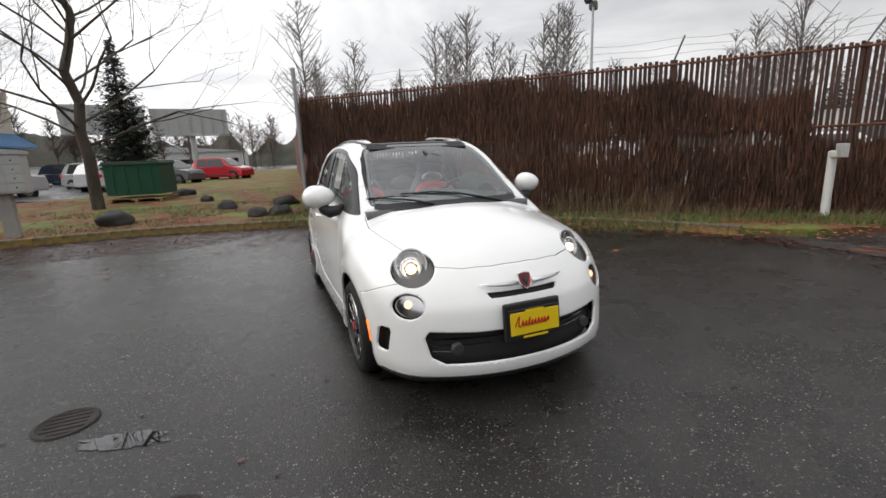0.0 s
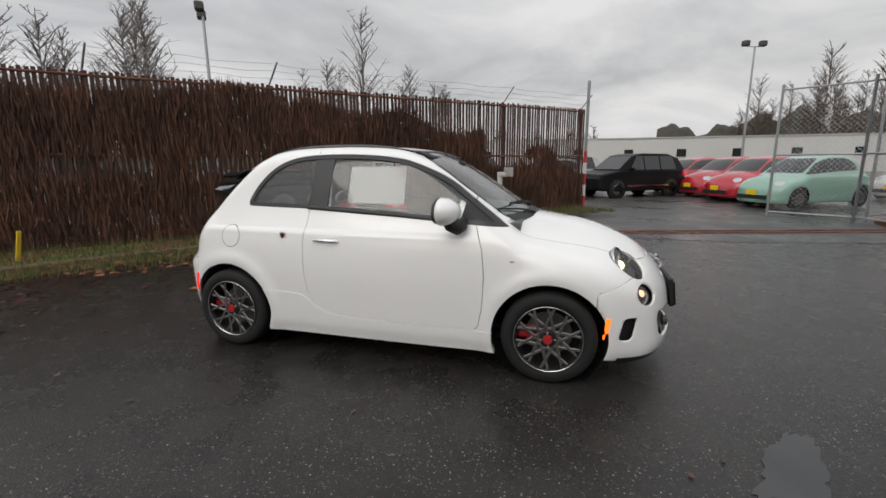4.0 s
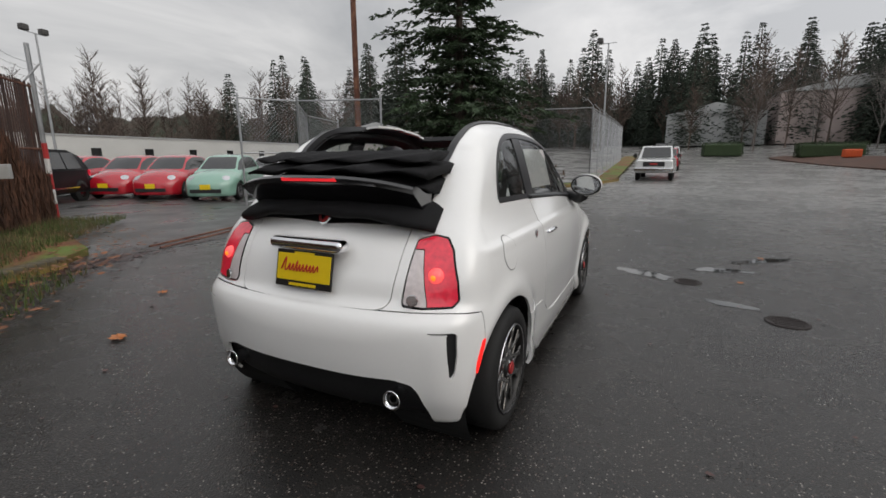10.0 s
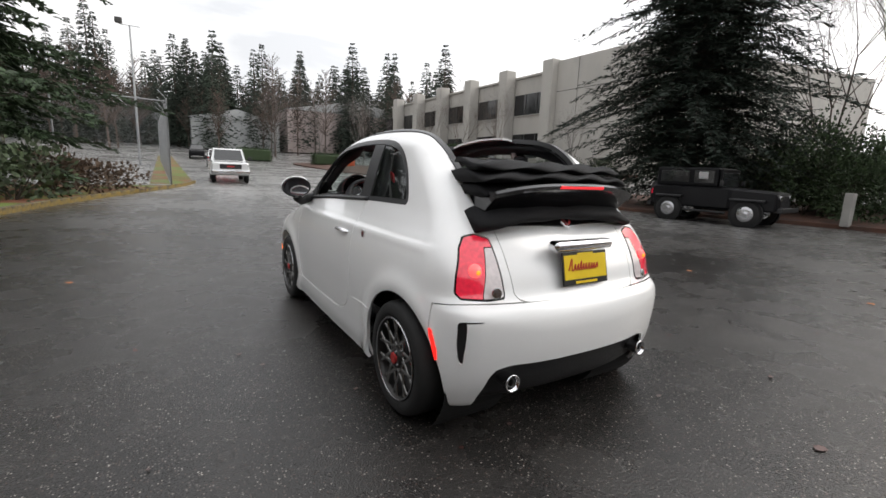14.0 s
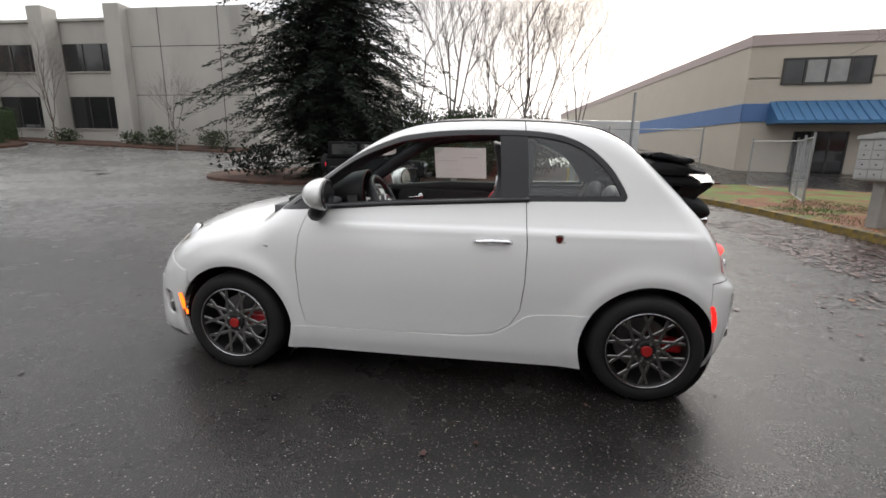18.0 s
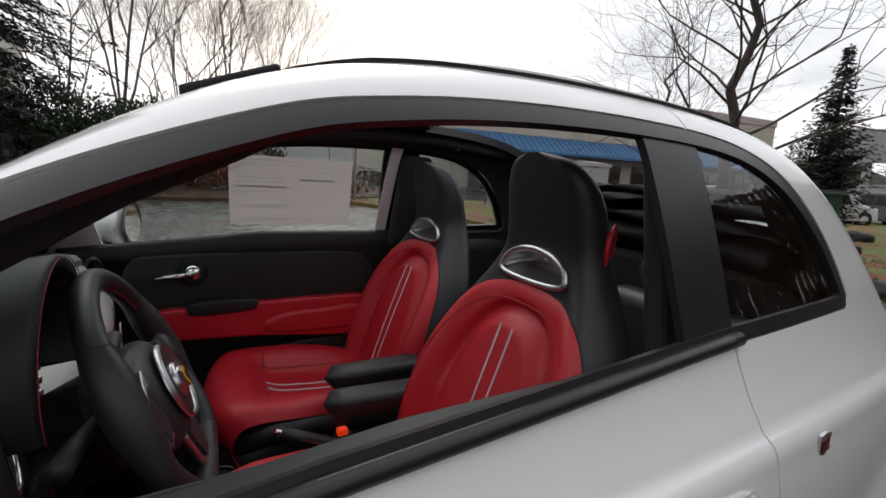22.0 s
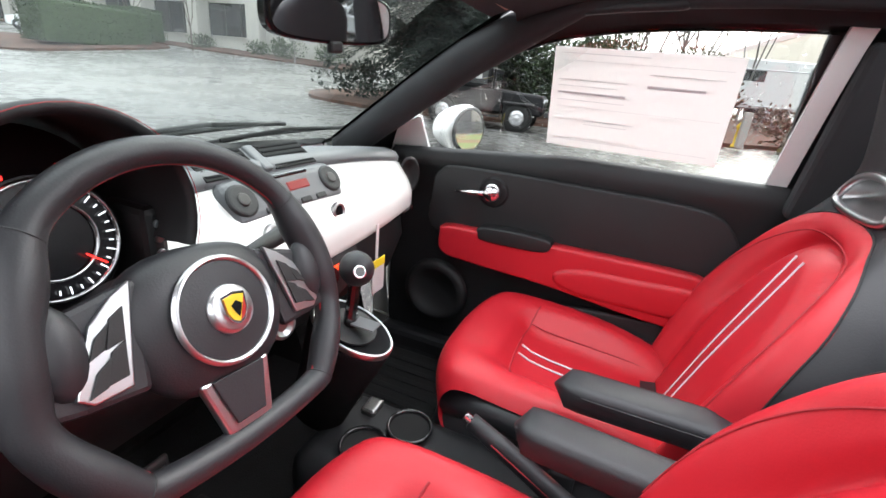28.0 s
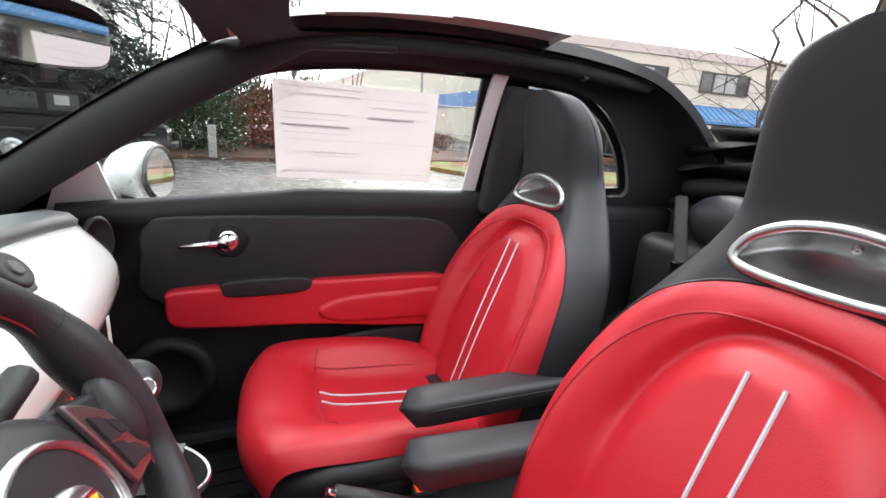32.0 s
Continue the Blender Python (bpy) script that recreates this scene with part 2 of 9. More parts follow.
asphalt_mat()
mat("car_paint", (0.88, 0.88, 0.87), 0.22, coat=0.9, vary=0.012, scale=2.0)
mat("black_plastic", (0.012, 0.012, 0.013), 0.55, vary=0.15, scale=8, bump=0.15, bump_scale=600)
mat("gloss_black", (0.008, 0.008, 0.009), 0.12, vary=0.05, coat=0.5)
mat("black_trim", (0.018, 0.018, 0.020), 0.35, vary=0.1, scale=8)
mat("alloy_dark", (0.035, 0.034, 0.033), 0.4, 0.6, vary=0.1)
mat("rubber", (0.009, 0.009, 0.009), 0.75, vary=0.2, scale=10, bump=0.2, bump_scale=200)
mat("alloy", (0.23, 0.226, 0.22), 0.27, 0.9, vary=0.06, scale=9)
mat("alloy_bright", (0.55, 0.55, 0.57), 0.22, 1.0, vary=0.05)
mat("disc_steel", (0.25, 0.25, 0.25), 0.4, 1.0, vary=0.15, scale=20)
mat("chrome", (0.80, 0.80, 0.82), 0.08, 1.0, vary=0.02)
mat("mirror_silver", (.85, .86, .87), .03, 1.0, vary=0)
mat("satin_silver", (0.62, 0.62, 0.63), 0.28, 1.0, vary=0.04)
mat("caliper_red", (0.42, 0.012, 0.018), 0.3, vary=0.05, coat=0.4)
mat("badge_red", (0.40, 0.02, 0.02), 0.3, vary=0.1)
mat("badge_dark", (0.13, 0.012, 0.014), 0.3, vary=0.1)
mat("badge_yellow", (0.75, 0.52, 0.03), 0.3, vary=0.05)
# near-black liners and floor; also paints the shade of shallow hollows
mat("dark_cavity", (0.006, 0.006, 0.006), 0.9, vary=0.1)
mat("canvas", (0.008, 0.008, 0.009), 0.8, vary=0.25, scale=14, bump=0.35, bump_scale=420, spec=.25)
mat("rust_slat", (0.055, 0.025, 0.018), 0.65, vary=0.3, scale=3, bump=0.3, bump_scale=60, second=(0.085, 0.042, 0.030), second_at=0.6, per_object=0.3, stretch=(4, 4, 0.6))
mat("galvanised", (0.34, 0.35, 0.36), 0.45, 0.7, vary=0.15, scale=4)
mat("rust_steel", (0.12, 0.045, 0.028), 0.7, 0.2, vary=0.3, scale=5, bump=0.2, second=(0.20, 0.09, 0.05), second_at=0.55)
mat("red_board", (0.115, 0.030, 0.028), 0.6, vary=0.15, scale=2, bump=0.2, bump_scale=30)
mat("kerb_yellow", (0.085, 0.072, 0.047), 0.8, vary=0.4, scale=5, bump=0.6, bump_scale=40, second=(0.22, 0.15, 0.035), second_at=0.55)
mat("concrete", (0.30, 0.29, 0.27), 0.8, vary=0.18, scale=2.5, bump=0.4, bump_scale=60)
mat("concrete_wet", (0.050, 0.048, 0.046), 0.38, vary=0.25, scale=0.8, bump=0.3, bump_scale=60, rvary=0.15)
mat("white_paint", (0.62, 0.62, 0.60), 0.5, vary=0.1, scale=5)
mat("red_paint", (0.42, 0.03, 0.03), 0.45, vary=0.1)
mat("bark", (0.055, 0.042, 0.033), 0.9, vary=0.3, scale=6, bump=0.9, bump_scale=25, second=(0.075, 0.085, 0.06), second_at=0.62, stretch=(1, 1, 0.3))
mat("birch_bark", (0.22, 0.20, 0.18), 0.85, vary=0.3, scale=5, bump=0.5, bump_scale=20)
mat("twig_brown", (0.085, 0.062, 0.050), 0.9, vary=0.3, scale=1.5, island=0.35)
mat("twig_grey", (0.17, 0.155, 0.145), 0.9, vary=0.25, scale=1.5, island=0.3)
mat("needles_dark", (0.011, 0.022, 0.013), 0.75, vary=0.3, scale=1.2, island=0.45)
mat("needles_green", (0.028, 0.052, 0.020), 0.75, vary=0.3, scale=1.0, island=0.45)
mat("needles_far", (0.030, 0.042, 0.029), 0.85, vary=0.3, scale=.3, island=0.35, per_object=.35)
mat("shrub_green", (0.040, 0.060, 0.024), 0.7, vary=0.35, scale=3, island=0.5)
mat("shrub_thicket", (0.060, 0.056, 0.028), 0.8, vary=0.35, scale=3, island=0.5)
mat("vine_brown", (0.085, 0.038, 0.022), 0.85, vary=0.5, scale=.8, island=0.6)
mat("shrub_brown", (0.085, 0.055, 0.035), 0.85, vary=0.35, scale=3, island=0.5)
mat("hedge_green", (0.030, 0.052, 0.018), 0.75, vary=0.3, scale=4, island=0.5)
mat("grass", (0.060, 0.088, 0.020), 0.8, vary=0.35, scale=2, second=(0.15, 0.12, 0.06), second_at=0.58, island=0.4)
mat("dry_grass", (0.14, 0.10, 0.05), 0.8, vary=0.3, scale=3, island=0.4)
mat("far_wood", (0.050, 0.040, 0.030), 0.95, vary=0.45, scale=0.25, second=(0.028, 0.036, 0.022), second_at=0.52, bump=0.9, bump_scale=0.8)
mat("bark_dust", (0.085, 0.040, 0.026), 0.9, vary=0.4, scale=3, bump=0.8, bump_scale=40, second=(0.05, 0.028, 0.02), second_at=0.55)
mat("leaf_litter", (0.20, 0.078, 0.034), 0.7, vary=0.4, scale=6, island=0.6)
mat("wet_leaf", (0.060, 0.022, 0.018), 0.4, vary=0.4, scale=6, island=0.6)
mat("maple_leaf", (0.42, 0.15, 0.045), 0.6, vary=0.25, scale=20)
mat("lawn", (0.10, 0.15, 0.024), 0.85, vary=0.4, scale=1.5, bump=0.8, bump_scale=60, second=(0.17, 0.062, 0.028), second_at=0.49)
mat("tilt_up", (0.44, 0.42, 0.385), 0.8, vary=0.08, scale=0.8, bump=0.15, bump_scale=30, second=(0.37, 0.355, 0.33), second_at=0.6, stretch=(1, 1, 0.3))
mat("cream_wall", (0.50, 0.45, 0.38), 0.8, vary=0.05, scale=0.8, bump=0.15, bump_scale=30)
mat("pink_band", (0.46, 0.38, 0.36), 0.8, vary=0.05, scale=0.8)
mat("blue_band", (0.085, 0.17, 0.36), 0.6, vary=0.08, scale=1.0)
mat("blue_metal", (0.06, 0.17, 0.33), 0.35, 0.3, vary=0.1, scale=1.0)
mat("dark_window", (0.020, 0.021, 0.022), 0.06, vary=0.05, spec=0.8)
mat("window_blind", (0.30, 0.30, 0.29), 0.5, vary=0.2, scale=2)
mat("dark_frame", (0.05, 0.048, 0.045), 0.5, vary=0.1)
mat("brick_red", (0.16, 0.065, 0.045), 0.8, vary=0.2, scale=3)
mat("white_wall", (0.52, 0.52, 0.50), 0.6, vary=0.08, scale=0.4)
mat("dumpster_green", (0.008, 0.070, 0.040), 0.4, vary=0.15, scale=3, second=(0.03, 0.05, 0.03), second_at=0.66)
mat("rock", (0.030, 0.028, 0.027), 0.85, vary=0.35, scale=4, bump=1.0, bump_scale=18)
mat("wood_pallet", (0.30, 0.20, 0.11), 0.8, vary=0.2, scale=5)
mat("box_grey", (0.40, 0.40, 0.39), 0.5, vary=0.08, scale=3)
mat("water", (0.012, 0.013, 0.014), 0.02, vary=0.0, spec=1.0)
mat("iron", (0.018, 0.013, 0.012), 0.75, 0.0, vary=0.3, scale=20, bump=0.6, bump_scale=90)
mat("sheet_metal", (0.42, 0.43, 0.43), 0.5, 0.3, vary=0.1, scale=1)
mat("sign_grey", (0.36, 0.37, 0.36), 0.6, vary=0.1)
mat("orange", (0.62, 0.09, 0.02), 0.5, vary=0.05)
mat("hydrant_yellow", (0.62, 0.42, 0.03), 0.45, vary=0.08)
glass_mat("clear_glass", (0.90, 0.96, 0.94), 0.92, gloss=.09)
# gloss raised past real glass: stands in for a brighter sky reflection
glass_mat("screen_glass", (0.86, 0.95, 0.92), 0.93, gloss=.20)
glass_mat("lamp_glass", (1, 1, 1), 0.92)

# ---- mesh tools ----
def part(name, bm, material, parent=None, label="", smooth=False, at=None):
    """Links a bmesh as one mesh object under a thing or a part."""
    me = bpy.data.meshes.new(name)
    bm.to_mesh(me)
    bm.free()
    return put(name, me, material, parent, label, smooth, at)


def put(name, me, material, parent=None, label="", smooth=False, at=None):
    ob = new(name, me)
    if material and not me.materials:
        me.materials.append(MATS[material] if isinstance(material, str) else material)
    if smooth:
        me.polygons.foreach_set("use_smooth", [True] * len(me.polygons))
    if parent:
        ob.parent = parent
    if at is not None:
        ob.matrix_basis = at
    if label:
        ob["label"] = label
    return ob


def thing(name, label, category, m=None, group="", kind=""):
    ob = new(name)
    if m is not None:
        ob.matrix_basis = m
    return tagged(ob, label, category, group, kind)


def mesh(name, verts, faces):
    me = bpy.data.meshes.new(name)
    me.from_pydata([tuple(v) for v in verts], [], [tuple(f) for f in faces])
    me.validate()
    me.update()
    return me


def box(sx, sy, sz, x=0, y=0, z=0, bevel=0.0, seg=2, m=None):
    """A box centred on (x, y, z), its edges rounded."""
    bm = bmesh.new()
    bmesh.ops.create_cube(bm, size=1.0, matrix=Matrix.Translation((x, y, z)) @ Matrix.Diagonal((sx, sy, sz, 1)))
    if bevel:
        bmesh.ops.bevel(bm, geom=bm.edges[:], offset=min(bevel, 0.45 * min(sx, sy, sz)), segments=seg, affect="EDGES", profile=0.5)
    if m is not None:
        bmesh.ops.transform(bm, matrix=m, verts=bm.verts)
    return bm


def cyl(r1, r2, h, m=None, seg=24, bevel=0.0):
    """A capped cylinder or cone along z, from 0 to h."""
    bm = bmesh.new()
    bmesh.ops.create_cone(bm, cap_ends=True, segments=seg, radius1=r1, radius2=r2, depth=h, matrix=Matrix.Translation((0, 0, h / 2)))
    if bevel:
        edges = [e for e in bm.edges if abs(e.verts[0].co.z - e.verts[1].co.z) < 1e-6]
        bmesh.ops.bevel(bm, geom=edges, offset=bevel, segments=2, affect="EDGES", profile=0.5)
    if m is not None:
        bmesh.ops.transform(bm, matrix=m, verts=bm.verts)
    return bm


def ball(r, m=None, seg=20, rings=12):
    bm = bmesh.new()
    bmesh.ops.create_uvsphere(bm, u_segments=seg, v_segments=rings, radius=r)
    if m is not None:
        bmesh.ops.transform(bm, matrix=m, verts=bm.verts)
    return bm


def merged(*bms):
    """One bmesh out of several."""
    out = bmesh.new()
    for b in bms:
        me = bpy.data.meshes.new("tmp")
        b.to_mesh(me)
        b.free()
        out.from_mesh(me)
        bpy.data.meshes.remove(me)
    return out


def along(a, b):
    """The pose that lays z from a to b, and the distance."""
    a, b = Vector(a), Vector(b)
    d = b - a
    return Matrix.Translation(a) @ d.to_track_quat("Z", "Y").to_matrix().to_4x4(), d.length


def rod(a, b, r, r2=None, seg=10):
    m, n = along(a, b)
    return cyl(r, r if r2 is None else r2, n, m, seg)


def prisms(segs, sides=4):
    """Vertices and faces of many thin rods: rows of a, b, radius at a, radius at b."""
    V, F = [], []
    for a, b, ra, rb in segs:
        a, b = Vector(a), Vector(b)
        d = (b - a).normalized()
        u = d.orthogonal().normalized()
        w = d.cross(u)
        base = len(V)
        for p, r in ((a, ra), (b, rb)):
            for k in range(sides):
                t = 2 * math.pi * k / sides
                V.append(p + r * (math.cos(t) * u + math.sin(t) * w))
        for k in range(sides):
            q = (k + 1) % sides
            F.append((base + k, base + q, base + sides + q, base + sides + k))
    return V, F


def tube(points, radius, seg=10, closed=False, squash=1.0):
    """A bmesh pipe along points; radius may be a list."""
    pts = [Vector(p) for p in points]
    n = len(pts)
    bm = bmesh.new()
    rings = []
    ref = None
    for i, p in enumerate(pts):
        a = pts[(i - 1) % n] if closed or i else p
        b = pts[(i + 1) % n] if closed or i < n - 1 else p
        d = (b - a).normalized()
        if ref is None:
            ref = d.orthogonal().normalized()
        ref = (ref - d * ref.dot(d)).normalized()
        w = d.cross(ref)
        r = radius[i] if isinstance(radius, (list, tuple)) else radius
        rings.append([bm.verts.new(p + r * (math.cos(2 * math.pi * k / seg) * ref + squash * math.sin(2 * math.pi * k / seg) * w)) for k in range(seg)])
    for i in range(n if closed else n - 1):
        A, B = rings[i], rings[(i + 1) % n]
        for k in range(seg):
            bm.faces.new((A[k], A[(k + 1) % seg], B[(k + 1) % seg], B[k]))
    if not closed:
        bm.faces.new(rings[0][::-1])
        bm.faces.new(rings[-1])
    return bm


def lathe(profile, seg=32, m=None):
    """A bmesh turned round z from a profile of (radius, z)."""
    bm = bmesh.new()
    rings = [[bm.verts.new((r * math.cos(2 * math.pi * k / seg), r * math.sin(2 * math.pi * k / seg), z)) for k in range(seg)] for r, z in profile]
    for A, B in zip(rings, rings[1:]):
        for k in range(seg):
            bm.faces.new((A[k], A[(k + 1) % seg], B[(k + 1) % seg], B[k]))
    bmesh.ops.remove_doubles(bm, verts=bm.verts, dist=1e-5)
    if m is not None:
        bmesh.ops.transform(bm, matrix=m, verts=bm.verts)
    return bm


def prism(outline, depth, m=None, bevel=0.0):
    """An outline in x, y, closed and extruded along z."""
    bm = bmesh.new()
    vs = [bm.verts.new((x, y, 0)) for x, y in outline]
    f = bm.faces.new(vs)
    r = bmesh.ops.extrude_face_region(bm, geom=[f])
    bmesh.ops.translate(bm, vec=(0, 0, depth), verts=[v for v in r["geom"] if isinstance(v, bmesh.types.BMVert)])
    bmesh.ops.recalc_face_normals(bm, faces=bm.faces)
    if bevel:
        bmesh.ops.bevel(bm, geom=bm.edges[:], offset=bevel, segments=2, affect="EDGES", profile=0.5, clamp_overlap=True)
    if m is not None:
        bmesh.ops.transform(bm, matrix=m, verts=bm.verts)
    return bm


def smooth_curve(pts, n=8, closed=False):
    """A Catmull-Rom curve through points of any dimension."""
    P = [np.array(p, float) for p in pts]
    m, out = len(P), []
    for i in range(m if closed else m - 1):
        p1, p2 = P[i], P[(i + 1) % m]
        p0 = P[(i - 1) % m] if closed or i else 2 * p1 - p2
        p3 = P[(i + 2) % m] if closed or i < m - 2 else 2 * p2 - p1
        for k in range(n):
            t = k / n
            out.append(0.5 * (2 * p1 + (p2 - p0) * t + (2 * p0 - 5 * p1 + 4 * p2 - p3) * t * t + (3 * p1 - p0 - 3 * p2 + p3) * t ** 3))
    if not closed:
        out.append(P[-1])
    return out


def inside(poly, U, V):
    """Signed distance (below 0 within) from points U, V to a polygon."""
    poly = np.asarray(poly, float)
    d = np.full(U.shape, 1e9)
    ins = np.zeros(U.shape, bool)
    for (x1, y1), (x2, y2) in zip(poly, np.roll(poly, -1, 0)):
        ex, ey = x2 - x1, y2 - y1
        t = np.clip(((U - x1) * ex + (V - y1) * ey) / (ex * ex + ey * ey + 1e-12), 0, 1)
        d = np.minimum(d, np.hypot(U - x1 - t * ex, V - y1 - t * ey))
        cross = ((y1 > V) != (y2 > V)) & (U < ex * (V - y1) / (ey + (1e-12 if ey >= 0 else -1e-12)) + x1)
        ins ^= cross
    return np.where(ins, -d, d)


def clip(V, F, f):
    """The part of a triangle mesh where f (a value at each vertex) is below 0, cut cleanly."""
    neg = f < 0
    k = neg[F].sum(1)
    keep = [tuple(t) for t in F[k == 3]]
    V = list(map(tuple, V))
    cut = {}

    def point(a, b):
        key = (a, b) if a < b else (b, a)
        if key not in cut:
            a, b = key
            t = min(0.9999, max(0.0001, f[a] / (f[a] - f[b])))
            cut[key] = len(V)
            V.append(tuple(V[a][i] + t * (V[b][i] - V[a][i]) for i in range(3)))
        return cut[key]

    for tri in F[(k == 1) | (k == 2)]:
        tri = [int(i) for i in tri]
        poly = []
        for i in range(3):
            a, b = tri[i], tri[(i + 1) % 3]
            if neg[a]:
                poly.append(a)
            if neg[a] != neg[b]:
                poly.append(point(a, b))
        for i in range(1, len(poly) - 1):
            keep.append((poly[0], poly[i], poly[i + 1]))
    if not keep:
        return np.zeros((0, 3)), np.zeros((0, 3), int)
    F2 = np.array(keep)
    used, inv = np.unique(F2, return_inverse=True)
    return np.array(V)[used], inv.reshape(F2.shape)


def rimmed(V, F, depth, skip_middle=True, normal=None):
    """Adds a turned-in rim of that depth along the open edges."""
    if not len(F):
        return V, F
    n = np.zeros_like(V)
    fn = np.cross(V[F[:, 1]] - V[F[:, 0]], V[F[:, 2]] - V[F[:, 0]])
    for i in range(3):
        np.add.at(n, F[:, i], fn)
    n /= np.linalg.norm(n, axis=1)[:, None] + 1e-12
    if normal is not None:
        n = normal(V) * np.sign((normal(V) * n).sum(1) + 1e-9)[:, None]
    count = {}
    for t in F:
        for i in range(3):
            a, b = int(t[i]), int(t[(i + 1) % 3])
            if (b, a) in count:
                del count[(b, a)]
            else:
                count[(a, b)] = 1
    V2, F2, idx = list(map(tuple, V)), [tuple(t) for t in F], {}

    def deep(a):
        if a not in idx:
            idx[a] = len(V2)
            V2.append(tuple(V[a] - depth * n[a]))
        return idx[a]

    for a, b in count:
        if skip_middle and abs(V[a][0]) < 1e-4 and abs(V[b][0]) < 1e-4:
            continue
        F2.append((b, a, deep(a)))
        F2.append((b, deep(a), deep(b)))
    return np.array(V2), np.array(F2)


def mirrored(V, F):
    """A half at x >= 0 joined with its mirror image."""
    V = np.array(V)
    V[np.abs(V[:, 0]) < 1e-4, 0] = 0
    n = len(V)
    mid = V[:, 0] == 0
    idx = np.where(mid, np.arange(n), n + np.cumsum(~mid) - 1)
    V2 = np.vstack([V, V[~mid] * (-1, 1, 1)])
    return V2, np.vstack([F, idx[F][:, ::-1]])


def other_side(V, F):
    return np.asarray(V) * (-1, 1, 1), np.asarray(F)[:, ::-1]

# ---- the yard: ground, kerbs, fences, buildings ----
def rise(x, y):
    """The ground: level round the car, climbing towards the office block in the south-west and along the road."""
    d = max(0.0, -x - 13.0) * 0.75 + max(0.0, -y - 12.0) * 0.30
    s = max(0.0, min(1.0, d / 26.0))
    h = 2.3 * s * s * (3 - 2 * s)
    return h + 0.035 * max(0.0, -y - 55.0)


def sheet(name, outline, z, material, label, category, thick=0.0, kind="structure", step=0.0):
    bm = bmesh.new()
    f = bm.faces.new([bm.verts.new((x, y, 0)) for x, y in outline])
    if thick:
        r = bmesh.ops.extrude_face_region(bm, geom=[f])
        bmesh.ops.translate(bm, vec=(0, 0, thick), verts=[v for v in r["geom"] if isinstance(v, bmesh.types.BMVert)])
        bmesh.ops.recalc_face_normals(bm, faces=bm.faces)
    bmesh.ops.triangulate(bm, faces=bm.faces)
    if f.is_valid and f.normal.z < 0 and not thick:
        bmesh.ops.reverse_faces(bm, faces=bm.faces)
    for v in bm.verts:
        v.co.z += z + rise(v.co.x, v.co.y)
    return tagged(part(name, bm, material), label, category, kind=kind)


def build_ground():
    xs = sorted(set([-1500, -700, -350, -200, -120] + [*range(-90, 91, 3)] + [120, 200, 350, 700, 1500]))
    V = [(x, y, rise(x, y) if abs(x) < 300 and abs(y) < 300 else rise(max(-300, min(300, x)), max(-300, min(300, y)))) for y in xs for x in xs]
    n = len(xs)
    F = [(j * n + i, j * n + i + 1, (j + 1) * n + i + 1, (j + 1) * n + i) for j in range(n - 1) for i in range(n - 1)]
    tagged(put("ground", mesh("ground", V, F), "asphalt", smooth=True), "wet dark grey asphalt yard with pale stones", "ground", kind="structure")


def curve_kerb(name, line, width=0.16, height=0.14, label="worn yellow-painted concrete kerb", inward=1):
    """A kerb along a line as blocks end to end."""
    owner = thing(name, label, "kerb", kind="structure")
    pts = smooth_curve(line, 6)
    total = 0
    for a, b in zip(pts, pts[1:]):
        d = Vector((b[0] - a[0], b[1] - a[1], 0))
        n = d.length
        if n < 0.02:
            continue
        ang = math.atan2(d.y, d.x)
        z = rise(*a)
        bm = box(n + 0.004, width, height + 0.1, n / 2, 0, height / 2 - 0.05, 0.018, 2)
        part("kerb_block", bm, "kerb_yellow", owner, at=pose(a[0], a[1], z, 0, 0, math.degrees(ang)))
    return owner


KERB_A = [(-16, 4.3), (-12.5, 5.6), (-9.2, 6.25), (-5.6, 6.3), (-3.3, 6.25), (-1.9, 5.9), (0.1, 5.3), (1.85, 4.2), (3.0, 3.2), (3.9, 2.25), (4.7, 1.1), (5.05, 0.35)]
KERB_B = [(5.9, -7.1), (5.0, -7.9), (4.6, -9.5), (4.0, -12.0), (2.9, -15.5), (1.3, -20.0), (0.6, -23.0)]
build_ground()
sheet("planting_bed", [(x, y + 0.08) for x, y in smooth_curve(KERB_A, 6)] + [(5.6, -0.2), (7.2, -0.7), (9.6, -1.6), (9.9, -1.2), (0.2, 8.1), (4.0, 60), (-8, 60), (-8.2, 19.5), (-17, 10.5)], 0.0, "lawn", "bed of moss, grass and dead leaves behind the kerb", "planting bed", 0.10)
curve_kerb("kerb", KERB_A)
sheet("verge_bed", [(x + 0.08, y) for x, y in smooth_curve(KERB_B, 6)] + [(1.2, -60), (2.6, -60), (2.4, -19.5), (12, -18.0), (9.5, -9.5), (8.3, -7.6)], 0.0, "lawn", "shrub bed of grass and leaves beside the road", "planting bed", 0.09)
curve_kerb("kerb", KERB_B)
sheet("gate_apron", [(5.1, 0.2), (7.2, -0.8), (9.7, -1.7), (60, -1.7), (60, -7), (9.2, -6.6), (7.7, -7.6), (5.6, -7.2), (5.0, -4.0)], 0.004, "concrete_wet", "damp concrete apron at the yard gate", "pavement")


# slatted chain-link fence
FA, FB = Vector((-0.14, 7.60, 0)), Vector((9.50, -1.52, 0))


